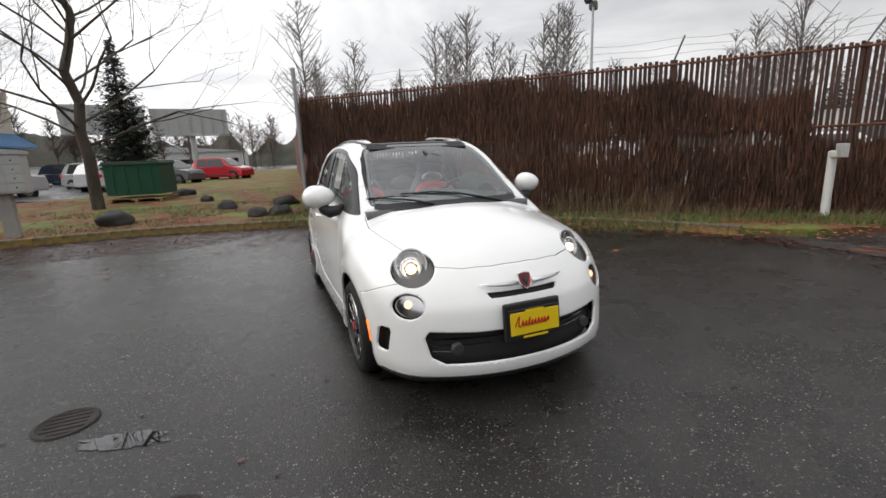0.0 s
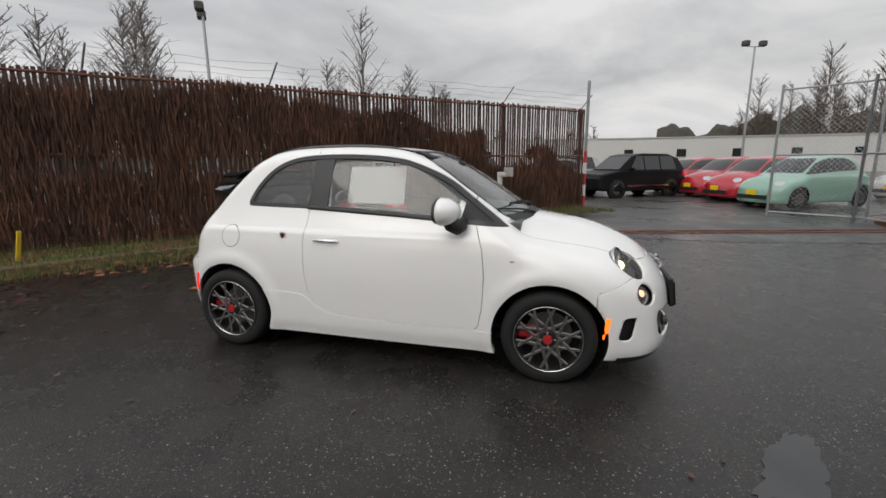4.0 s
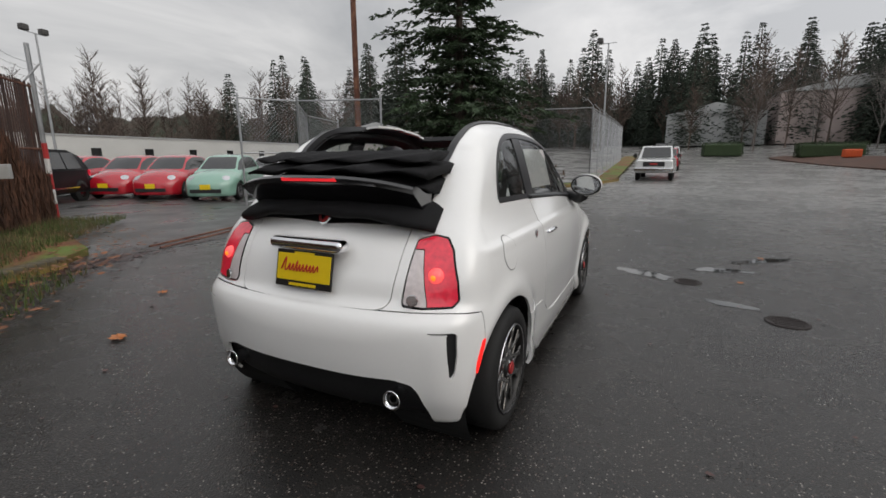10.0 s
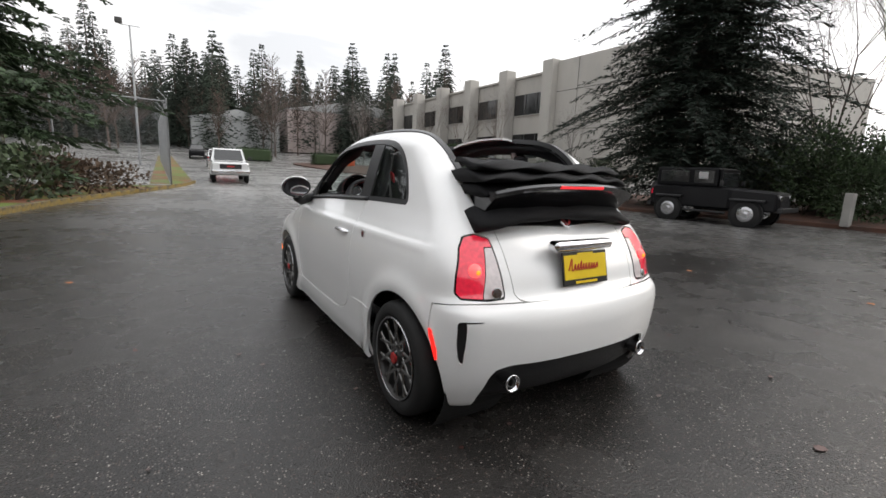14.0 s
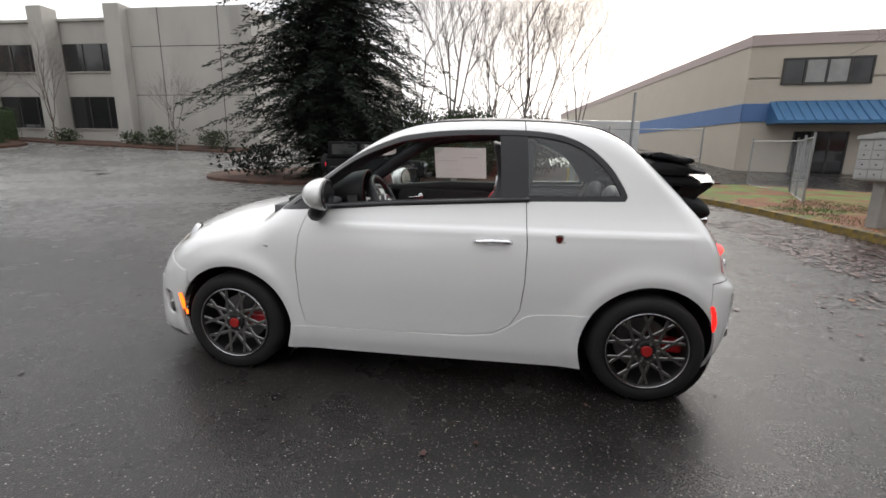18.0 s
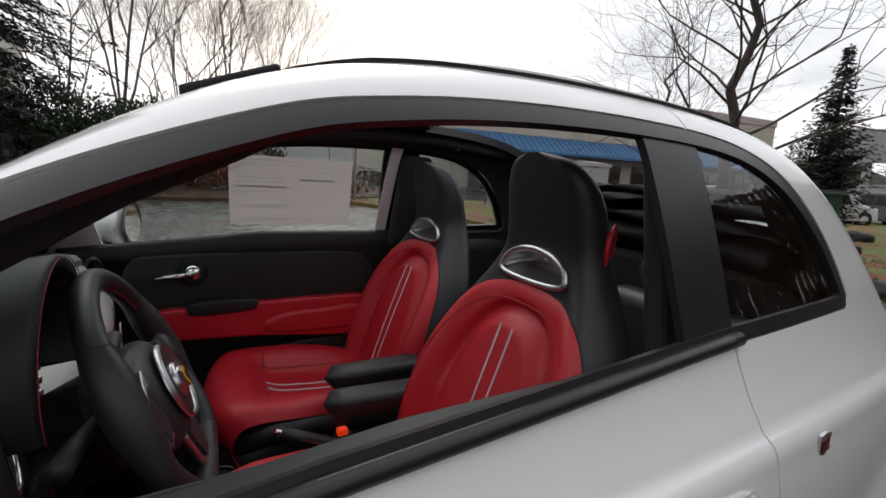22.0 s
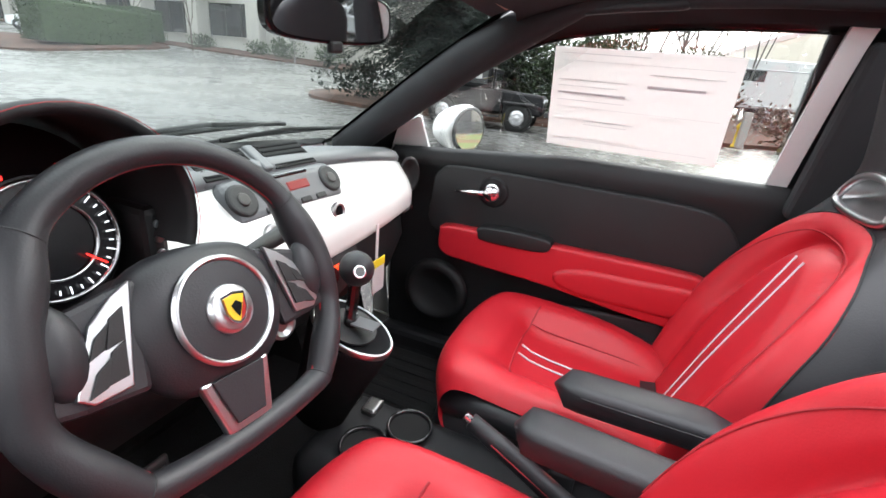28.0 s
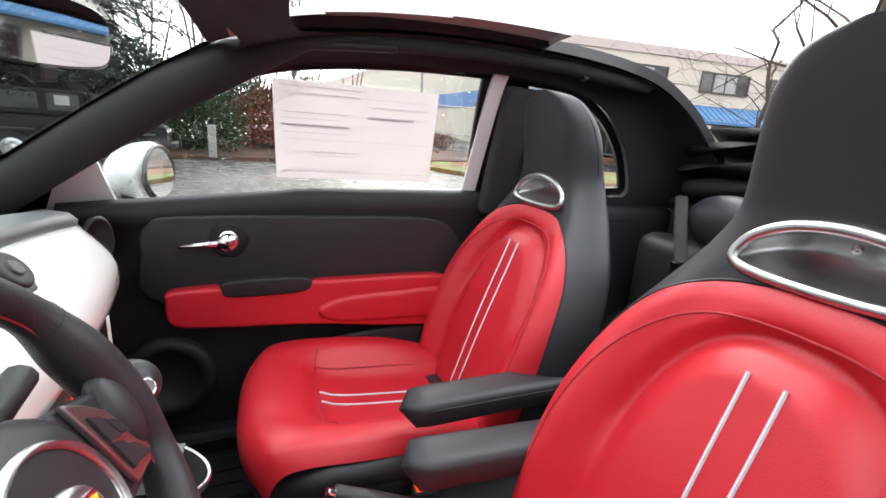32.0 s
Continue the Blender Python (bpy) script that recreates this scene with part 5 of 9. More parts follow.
shield("front_badge", pose(0, -1.862, .655, 62, 0, 0) @ pose(0, 0, .0), .082, .098)
for s in (1, -1):
    part("moustache_bar", tube([(s * .045, -1.870, .652), (s * .12, -1.868, .652), (s * .20, -1.852, .655), (s * .255, -1.828, .658)], [.016, .013, .009, .003], 8, squash=.6), "satin_silver", car, "silver bar beside the badge", smooth=True)
shield("rear_badge", pose(0, 1.462, 1.005, 52, 0, 180), .072, .082)
hb = box(.40, .075, .052, 0, 1.585, .902, .024, 5)
part("boot_handle", hb, "chrome", car, "chrome boot handle bar", smooth=True)

mat("plate_yellow", (.78, .55, .01), .45, vary=.04)
mat("plate_black", (.015, .014, .014), .4, vary=.08)
mat("ink_red", (.45, .015, .012), .5, vary=0)


def words(text, size, m, material, parent, name, shear=0.0, thick=.0008, width=None):
    cu = bpy.data.curves.new(name, "FONT")
    cu.body, cu.size, cu.extrude, cu.shear = text, size, thick, shear
    cu.align_x, cu.align_y = "CENTER", "CENTER"
    ob = bpy.data.objects.new(name, cu)
    scene.collection.objects.link(ob)
    bpy.context.view_layer.update()
    me = bpy.data.meshes.new_from_object(ob)
    bpy.data.objects.remove(ob)
    if width:
        xs = [v.co.x for v in me.vertices]
        k = width / (max(xs) - min(xs))
        for v in me.vertices:
            v.co.x *= k
    me.materials.clear()
    return put(name, me, material, parent, at=m)


def dealer_plate(m, label):
    """A yellow dealer plate in a dark frame. m: its middle, x along the plate, z out of it."""
    base = part("number_plate", box(.312, .162, .010, 0, 0, 0, .004, 2, m), "plate_black", car, label)
    part("plate_face", box(.296, .118, .004, 0, .006, .0055, .002, 1, m), "plate_yellow", base)
    # the dealer's name, drawn as red strokes
    x = -.118
    rnd = random.Random(5)
    pts = []
    for i, (w, h) in enumerate(((.034, .052), (.020, .026), (.020, .026), (.018, .040), (.018, .026), (.020, .026), (.020, .028), (.018, .026), (.018, .026), (.026, .026))):
        pts += [(x, -.012, .0), (x + w * .35, -.012 + h, .0), (x + w * .6, -.010, .0)]
        x += w
    curve = [m @ Vector((p[0] + .25 * p[1], p[1] + .006, .0085)) for p in smooth_curve(pts, 4)]
    part("lettering", tube(curve, .0034, 5), "ink_red", base, "red script lettering")
    for y, w in ((.068, .11), (-.068, .15)):
        part("caption_bar", box(w, .012, .002, 0, y, .0058, 0, 1, m), "plate_yellow", base)
    return base


dealer_plate(pose(0, 1.622, .795, 78, 0, 180), "yellow dealer plate in a dark frame on the boot lid")
fm = pose(0, -1.962, .455, 84, 0, 0)
part("plate_bracket", box(.34, .20, .03, 0, .012, -.024, .01, 2, fm), "black_plastic", car, "black plate bracket")
dealer_plate(fm, "yellow dealer plate on a black bracket")
for s in (1, -1):
    pipe = part("exhaust_tip", lathe([(.030, -.12), (.040, 0), (.041, .004), (.036, .006), (.030, -.02), (.028, -.10)], 28, pose(s * .458, 1.668, .310, -86, 0, 0)), "chrome", car, "round chrome exhaust tip", smooth=True)
    part("inner_pipe", lathe([(.022, -.08), (.022, -.012), (.017, -.012), (.017, -.08)], 20, pose(s * .458, 1.668, .310, -86, 0, 0)), "disc_steel", pipe)
# wipers and cowl
V, F = cut((lambda V: f_top([(0, -1.02), (.25, -1.0), (.45, -.95), (.555, -.885), (.53, -.85), (.45, -.885), (.25, -.935), (0, -.955)], V, .9),), (), 0)
panel("cowl", *inward(V, F, -.003), "black_plastic", car, "black cowl below the windscreen", both=True)
for a, b, c in (((.38, -.97, 1.0), (.1, -.93, 1.055), (-.33, -.845, 1.075)), ((-.16, -1.0, 1.01), (-.3, -.92, 1.05), (-.56, -.80, 1.035))):
    a, b, c = [(q[0], q[1], surf_z(q[0], q[1]) + h_) for q, h_ in zip((a, b, c), (.010, .018, .014))]
    arm = part("wiper", tube([a, b, c], [.009, .007, .005], 8), "black_plastic", car, "black windscreen wiper", smooth=True)
    part("blade", tube([Vector(c) + Vector(d) for d in ((.40, -.075, -.02), (.2, -.035, .0), (-.02, .0, -.005))], .0055, 6), "rubber", arm)


# folded soft top: layered canvas and the spoiler that rides on it
def canvas_fold(y0, y1, z0, z1, half, sag, thick, name="canvas_fold", wob=0.0, seed=1):
    rnd = random.Random(seed)
    bm = bmesh.new()
    nx, ny = 36, 10
    rows = []
    for j in range(2 * ny):
        t = j / ny * math.pi
        row = []
        for i in range(nx + 1):
            x = (i / nx * 2 - 1) * half
            e = abs(i / nx * 2 - 1)
            yc, zc = (y0 + y1) / 2, (z0 + z1) / 2
            y = yc + (y1 - y0) / 2 * math.cos(t) + .012 * math.sin(x * 9 + seed) * wob
            z = zc + thick * math.sin(t) + (z1 - z0) / 2 * math.cos(t) - sag * e ** 3 + .008 * math.sin(x * 23 + seed * 2 + j) * wob
            y -= .05 * e ** 4
            row.append(bm.verts.new((x, y, z)))
        rows.append(row)
    for a, b in zip(rows, rows[1:] + rows[:1]):
        for i in range(nx):
            bm.faces.new((a[i], a[i + 1], b[i + 1], b[i]))
    for r in (0, nx):
        bm.faces.new([row[r] for row in rows])
    bmesh.ops.recalc_face_normals(bm, faces=bm.faces)
    return part(name, bm, "canvas", roof, smooth=True)


roof = new("folded_roof")
roof.parent = car
roof["label"] = "black canvas roof folded in layers behind the seats"
canvas_fold(1.22, 1.44, 1.29, 1.255, .49, .0, .016, wob=1, seed=1)
canvas_fold(1.14, 1.49, 1.25, 1.215, .50, .02, .024, wob=1, seed=2)
canvas_fold(1.12, 1.47, 1.19, 1.165, .49, .03, .026, wob=1, seed=3)
canvas_fold(1.16, 1.52, 1.10, 1.035, .535, .055, .05, wob=.6, seed=4)
canvas_fold(1.12, 1.42, 1.12, 1.08, .47, .02, .05, wob=.6, seed=5)
sp = bmesh.new()
rows = []
for i in range(41):
    u = i / 20 - 1
    x = u * .475
    e = abs(u)
    drop, back = .045 * e ** 3, .07 * e ** 3
    prof = [(1.40, 1.165), (1.50, 1.19), (1.555, 1.195), (1.57, 1.185), (1.555, 1.165), (1.50, 1.12), (1.46, 1.075), (1.40, 1.07)]
    rows.append([sp.verts.new((x, y - back, z - drop)) for y, z in prof])
for a, b in zip(rows, rows[1:]):
    for k in range(8):
        sp.faces.new((a[k], a[(k + 1) % 8], b[(k + 1) % 8], b[k]))
sp.faces.new(rows[0]); sp.faces.new(rows[-1][::-1])
bmesh.ops.recalc_face_normals(sp, faces=sp.faces)
part("spoiler", sp, "gloss_black", roof, "glossy black spoiler lip", smooth=False)
part("brake_light", box(.30, .012, .016, 0, 1.5625, 1.178, .004, 2), "brake_strip", roof, "red high brake light")
# roof rails' inner seal
V, F = cut((lambda V: np.maximum(f_top(ROOFHOLE, V, .95) - .022, -f_top(ROOFHOLE, V, .95) - .012),), (), 0)
panel("roof_seal", *inward(V, F, -.006), "black_trim", car, "black rubber roof seal", both=True, rim=.03)
# screen label on the windscreen's corner

# ---- the cabin ----
mat("leather_red", (.53, .017, .029), .40, vary=.05, scale=3, bump=.05, bump_scale=420, spec=.45)
mat("leather_black", (.021, .021, .024), .45, vary=.12, scale=5, bump=.06, bump_scale=420)
mat("cabin_black", (.014, .014, .0155), .58, vary=.15, scale=6, bump=.08, bump_scale=500)
mat("headliner", (.024, .024, .027), .85, vary=.12, scale=10, bump=.2, bump_scale=700)
mat("carpet", (.008, .008, .009), .95, vary=.3, scale=30, bump=.6, bump_scale=300)
mat("dash_white", (.78, .76, .74), .16, coat=.9, vary=.015)
mat("dash_grey", (.115, .118, .124), .48, vary=.08, scale=6, bump=.05, bump_scale=500)
mat("satin_dark", (.42, .42, .42), .34, 1.0, vary=.06)
mat("matte_black", (.010, .010, .011), .85, vary=.15, spec=.12)
mat("stitch_white", (.62, .62, .66), .6, vary=.05)
mat("stitch_red", (.36, .02, .03), .7, vary=.05)
mat("paper", (.80, .78, .78), .75, vary=.03, scale=5)
paper_tree = MATS["paper"].node_tree
paper_lit, paper_mix = paper_tree.nodes.new("ShaderNodeBsdfTranslucent"), paper_tree.nodes.new("ShaderNodeMixShader")
paper_lit.inputs[0].default_value, paper_mix.inputs[0].default_value = (.86, .83, .82, 1), .5
paper_tree.links.new(paper_tree.nodes["Principled BSDF"].outputs[0], paper_mix.inputs[1])
paper_tree.links.new(paper_lit.outputs[0], paper_mix.inputs[2])
paper_tree.links.new(paper_mix.outputs[0], paper_tree.nodes["Material Output"].inputs["Surface"])
mat("paper_print", (.62, .60, .62), .8, vary=.1)
mat("paper_yellow", (.80, .62, .02), .6, vary=.03)
mat("screen_red", (.07, .006, .006), .3, emit=((1, .03, .02), .05), vary=0)
mat("button_red", (.7, .03, .01), .4, emit=((1, .05, .0), .35), vary=0)
mat("gauge_face", (.012, .012, .014), .25, vary=.1)
mat("gauge_mark", (.65, .66, .68), .4, emit=((.8, .85, .9), .5), vary=0)
mat("visor_label", (.55, .33, .24), .7, vary=.1)
mat("belt_web", (.015, .015, .017), .7, vary=.1, bump=.3, bump_scale=300)

# inner skin: headliner, pillars, lower sides
WIN_IN = .012
V, F = cut((lambda V: .30 - V[:, 2], lambda V: -1.02 - V[:, 1], lambda V: V[:, 1] - 1.42), (lambda V: f_window(V, -.0) , screen_f, lambda V: f_top(ROOFHOLE, V, .95) + .02, hood_f), 0)
V, F = inward(V, F, .035)
V, F = clip(V, F, 1.0 - V[:, 2])
panel("inner_lining", V, F[:, ::-1], "headliner", car, "black headliner and pillar lining", both=True, rim=0)
# painted door frame seen from inside
f_dframe_rear = (lambda V: f_window(V, .03), lambda V: np.abs(V[:, 1] - .385 - .05 * (V[:, 2] - 1.2)) - .022)
f_dframe_front = (lambda V: f_window(V, .03), lambda V: inside([(-.72, .94), (-.60, 1.0), (-.545, 1.0), (-.575, 1.13), (-.66, 1.08)], V[:, 1], V[:, 2]))
for fns in (f_dframe_rear, f_dframe_front):
    V, F = cut(fns + (lambda V: .93 - V[:, 2],), (), 0)
    V, F = inward(V, F, .030)
    panel("door_frame", V, F[:, ::-1], "car_paint", car, "white painted door frame", .01, flip=True)


def side_trim(s):
    """Door card: top roll, dark panel, red armrest pad, pocket, speaker, chrome pull."""
    name = "door_card"
    bm = bmesh.new()
    prof = [(.655, 1.045), (.630, 1.05), (.612, 1.035), (.612, .99), (.622, .96), (.628, .86), (.628, .70), (.640, .60), (.640, .42), (.665, .32)]
    rows = []
    for y in np.linspace(-.66, .42, 28):
        drop = .045 * max(0, (-.1 - y)) / .56
        rows.append([bm.verts.new((s * (x + .012), y, z - (drop + (.028 if s > 0 else -.006) if z > .98 else 0))) for x, z in prof])
    for a, b in zip(rows, rows[1:]):
        for k in range(len(prof) - 1):
            bm.faces.new((a[k], b[k], b[k + 1], a[k + 1]) if s > 0 else (a[k], a[k + 1], b[k + 1], b[k]))
    card = part(name, bm, "cabin_black", car, "black door lining with a red padded armrest", smooth=True)
    x = s * .618
    face = pose(x, 0, 0, 90, 0, -90 if s < 0 else 90)

    def slab(nm, pts, t, material, off=0.0, lab="", n=5, bevel=.012):
        pts = [(q[0] * (1 if s < 0 else 1), q[1]) for q in pts]
        P = [tuple(q) for q in smooth_curve(pts, n, True)]
        b = bmesh.new()
        vs = [b.verts.new((x + s * off, y, z)) for y, z in P]
        f = b.faces.new(vs)
        r = bmesh.ops.extrude_face_region(b, geom=[f])
        mv = [v for v in r["geom"] if isinstance(v, bmesh.types.BMVert)]
        bmesh.ops.translate(b, vec=(-s * t, 0, 0), verts=mv)
        cy, cz = sum(q[0] for q in P) / len(P), sum(q[1] for q in P) / len(P)
        top = [e for e in b.edges if all(v in mv for v in e.verts)]
        bmesh.ops.recalc_face_normals(b, faces=b.faces)
        if bevel:
            bmesh.ops.bevel(b, geom=top, offset=bevel, segments=4, affect="EDGES", profile=.5, clamp_overlap=True)
        return part(nm, b, material, card, lab, smooth=True)

    slab("upper_panel", [(-.50, .90), (-.48, .965), (-.40, .985), (0, .985), (.24, .975), (.32, .93), (.36, .84), (.365, .75), (.0, .75), (-.46, .76)], .010, "cabin_black", -.004, bevel=.008)
    slab("arm_pad", [(-.452, .775), (-.425, .805), (-.20, .808), (-.10, .812), (.20, .812), (.29, .80), (.30, .74), (.28, .66), (.16, .655), (-.10, .685), (-.35, .70), (-.44, .715)], .050, "leather_red", .0, "red leather door pad", bevel=.022)
    slab("pad_crease", [(-.09, .735), (-.02, .765), (.12, .772), (.30, .772), (.30, .69), (.1, .68), (-.06, .692)], .060, "leather_red", .0, bevel=.018)
    slab("pull_cup", [(-.325, .80), (-.31, .826), (-.13, .828), (-.11, .80), (-.15, .785), (-.30, .784)], .058, "black_plastic", .0, "black pull recess", bevel=.006)
    slab("pocket", [(-.05, .62), (.30, .645), (.34, .60), (.34, .48), (-.04, .47)], .020, "cabin_black", -.01, bevel=.01)
    part("speaker", lathe([(.115, 0), (.11, .02), (.085, .028), (.075, .012), (0, .008)], 32, pose(x + s * .02, -.47, .545, 0, -90 * s, 0)), "black_plastic", card, "round speaker", smooth=True)
    part("pull_boss", lathe([(.042, 0), (.046, .014), (.040, .02)], 28, pose(x, -.305, .925, 0, -90 * s, 0)), "cabin_black", card, smooth=True)
    part("door_pull", merged(ball(.030, pose(x - s * .026, -.305, .925), 20, 12), tube([(x - s * .030, -.305, .922), (x - s * .036, -.36, .918), (x - s * .034, -.415, .915)], [.010, .008, .006], 10)), "chrome", card, "chrome inner door handle", smooth=True)
    return card


for s in (1, -1):
    side_trim(s)
    # rear side panel with belt guide
    part("rear_side_panel", box(.09, .80, .62, s * .635, .83, .70, .04, 3), "cabin_black", car)
    part("belt_pillar", box(.05, .13, .38, 0, 0, 0, .018, 3, pose(s * .575, .470, 1.175, -3, -s * 11, 0)), "headliner", car)
    part("scuff_sill", box(.10, 1.15, .10, s * .66, -.1, .31, .02), "cabin_black", car)
part("firewall", box(1.0, .05, .58, 0, -.98, .56, .02), "dark_cavity", car)
part("rear_bulkhead", box(1.1, .06, .55, 0, 1.16, .78, .03), "dark_cavity", car)
part("carpet", box(1.24, 1.95, .03, 0, .05, .285, .01), "carpet", car, "black carpet and mats")
for s in (1, -1):
    matf = part("floor_mat", box(.42, .55, .02, s * .36, -.40, .31, .008), "rubber", car, "ribbed black rubber mat")
    for k in range(7):
        part("rib", box(.02, .5, .008, s * .36 - .15 + .05 * k, -.40, .322, .003), "rubber", matf)


# front seats
def seat(sx, dy, dz=0.0, name="front_seat"):
    """A bucket seat: black shell, red upholstery with a raised arch panel and two pale stripes, built-in headrest with a silver vent."""
    st = new(name)
    st.parent = car
    st["label"] = "red and black leather bucket seat with a built-in headrest"
    st.matrix_basis = pose(sx, dy, dz)
    HALF = spl([(.42, .20), (.50, .240), (.60, .262), (.72, .280), (.84, .280), (.94, .252), (1.02, .206), (1.08, .168), (1.14, .140), (1.22, .130), (1.28, .114), (1.32, .080), (1.338, .02)])
    MID = spl([(.40, .09), (.55, .150), (.75, .218), (.977, .304), (1.1, .340), (1.2, .334), (1.338, .305)])
    THICK = spl([(.40, .05), (.6, .065), (.8, .075), (1.0, .065), (1.15, .058), (1.25, .055), (1.32, .035), (1.338, .01)])
    BOLS = spl([(.4, .02), (.6, .055), (.8, .060), (.95, .04), (1.05, .015), (1.15, .0), (1.34, 0)])

    def front(x, z):
        """The y of the seat's front face."""
        w = HALF(z)
        e = np.clip(np.abs(x) / w, 0, 1)
        return MID(z) - BOLS(z) * np.exp(-((e - .80) / .20) ** 2) + THICK(z) * (1 - np.sqrt(np.clip(1 - e ** 6, 0, 1))) 

    nz, nx = 150, 84
    P = []
    zs = np.linspace(.42, 1.3375, nz)
    u = np.linspace(-1, 1, nx)
    for z in zs:
        w = HALF(z)
        xs = w * np.sin(u * math.pi / 2)
        for x in xs:
            P.append((x, float(front(x, z)), z))
    n0 = len(P)
    for z in zs:
        w = HALF(z)
        xs = w * np.sin(u * math.pi / 2)
        for x in xs:
            e = abs(x) / w
            P.append((x, float(MID(z) + THICK(z) + THICK(z) * .9 * math.sqrt(max(0, 1 - e ** 2.6))), z))
    F = []
    for o, rev in ((0, False), (n0, True)):
        for j in range(nz - 1):
            for i in range(nx - 1):
                a = o + j * nx + i
                q = (a, a + 1, a + nx + 1, a + nx)
                for tri in ((q[0], q[1], q[2]), (q[0], q[2], q[3])):
                    F.append(tri[::-1] if rev else tri)
    for j in range(nz - 1):
        for i in (0, nx - 1):
            a, b = j * nx + i, (j + 1) * nx + i
            q = (a, b, n0 + b, n0 + a) if i == 0 else (b, a, n0 + a, n0 + b)
            F += [(q[0], q[1], q[2]), (q[0], q[2], q[3])]
    P, F = np.array(P), np.array(F)
    me = mesh("backrest", P, F)
    RED = [tuple(p) for p in smooth_curve([(0, .44), (.18, .45), (.245, .58), (.262, .75), (.246, .88), (.206, .97), (.145, 1.030), (.07, 1.053), (0, 1.057), (-.07, 1.053), (-.145, 1.030), (-.206, .97), (-.246, .88), (-.262, .75), (-.245, .58), (-.18, .45)], 5, True)]
    isfront = np.zeros(len(P), bool)
    isfront[:n0] = True
    ARCH = [(-.115, .46), (.115, .46), (.135, .60), (.145, .74), (.135, .85), (.105, .93), (.06, .975), (0, .988), (-.06, .975), (-.105, .93), (-.135, .85), (-.145, .74), (-.135, .60)]
    ARCH = [tuple(p) for p in smooth_curve(ARCH, 5, True)]
    VENT = [(-.094, 1.072), (-.06, 1.066), (0, 1.064), (.06, 1.066), (.094, 1.072), (.102, 1.084), (.088, 1.108), (.050, 1.128), (0, 1.135), (-.050, 1.128), (-.088, 1.108), (-.102, 1.084)]
    VENT = [tuple(p) for p in smooth_curve(VENT, 4, True)]
    d_red = inside(RED, P[:, 0], P[:, 2])
    d_arch = inside(ARCH, P[:, 0], P[:, 2])
    step = lambda v: np.clip(v, 0, 1) ** 2 * (3 - 2 * np.clip(v, 0, 1))
    # padded ring round a hollow crescent, a domed middle panel inside it
    pad = .009 * np.sqrt(np.clip(-d_red / .020, 0, 1)) + .013 * step(-d_arch / .030) - .017 * np.exp(-((d_arch - .016) / .013) ** 2) * step((P[:, 2] - .74) / .12) - .005 * np.exp(-((d_arch - .010) / .007) ** 2)
    P2 = P.copy()
    P2[:, 1] -= np.where(isfront & (d_red < 0), pad, 0)
    fr = np.where(isfront, d_red, .5)
    VB, FB_ = clip(P, F, -np.where(isfront, np.minimum(d_red, inside(VENT, P[:, 0], P[:, 2])), .5))
    put("backrest", mesh("backrest", VB, FB_), "leather_black", st, "black leather shell and headrest", smooth=True)
    VR, FR = clip(P2, F, fr - .001)
    VR, FR = clip(VR, FR, -inside(ARCH, VR[:, 0], VR[:, 2]))
    put("red_cover", mesh("red_cover", VR, FR), "leather_red", st, "red leather back upholstery", smooth=True)
    VA, FA_ = clip(P2, F, np.where(isfront, d_arch, .5))
    put("arch_panel", mesh("arch_panel", VA, FA_), "leather_red", st, smooth=True)

    def seam(pts, r, off, material, nm="seam", closed=False):
        C = [(p[0], float(front(p[0], p[1])) - off, p[1]) for p in smooth_curve(pts, 4, closed)]
        part(nm, tube(C, r, 6, closed=closed), material, st)

    for x in (-.020, .020):
        seam([(x * .8, .50), (x * .9, .70), (x, .86), (x, .968)], .0026, .0222, "stitch_white", "pale_stripe")
    seam(RED[::4], .0022, .001, "cabin_black", closed=True)
    ring_seam = [(p[0] * .86, .745 + (p[1] - .745) * .875) for p in RED if p[1] > .62]
    seam(ring_seam[::3], .0016, .0095, "stitch_red")
    # silver vent let into the neck of the headrest: a rim and a deep polished scoop
    vc = Vector((0, float(front(0, 1.098)), 1.098))
    rim_ = [Vector((x, float(front(x, z)) - .004, z)) for x, z in VENT]
    part("vent_ring", tube(rim_, .0075, 8, closed=True), "satin_silver", st, "silver headrest vent surround", smooth=True)
    scoop = bmesh.new()
    rows = []
    for k, deep in ((1.0, -.002), (.95, .012), (.86, .028), (.72, .042), (.50, .052)):
        rows.append([scoop.verts.new((p.x * k, vc.y + (p.y - vc.y) * k + deep, vc.z + (p.z - vc.z) * k + deep * .22)) for p in rim_])
    for a, b in zip(rows, rows[1:]):
        for k in range(len(rim_)):
            scoop.faces.new((a[k], b[k], b[(k + 1) % len(rim_)], a[(k + 1) % len(rim_)]))
    scoop.faces.new(rows[-1])
    bmesh.ops.recalc_face_normals(scoop, faces=scoop.faces)
    # darker than the silver rim, so the scoop carries its shade in the colour
    part("vent_recess", scoop, "satin_dark", st, "polished metal vent scoop", smooth=True)
    part("vent_bolt", ball(.006, pose(0, vc.y + .035, 1.112), 12, 8), "chrome", st, smooth=True)
    # cushion
    nose_y = -.325 if dy < .05 else -.385
    bm = bmesh.new()
    nu = 40
    along_ = [tuple(p) for p in smooth_curve([(.030, .520, .520), (.006, .552, .552), (.000, .585, .585), (.010, .615, .618), (.038, .636, .642), (.085, .642, .650), (.135, .632, .650), (.172, .604, .648), (.215, .584, .646), (.30, .572, .640), (.42, .560, .622), (.56, .548, .580)], 5)]
    zs_at = lambda y: (float(np.interp(y, [q[0] for q in along_[12:]], [q[1] for q in along_[12:]])), float(np.interp(y, [q[0] for q in along_[12:]], [q[2] for q in along_[12:]])))

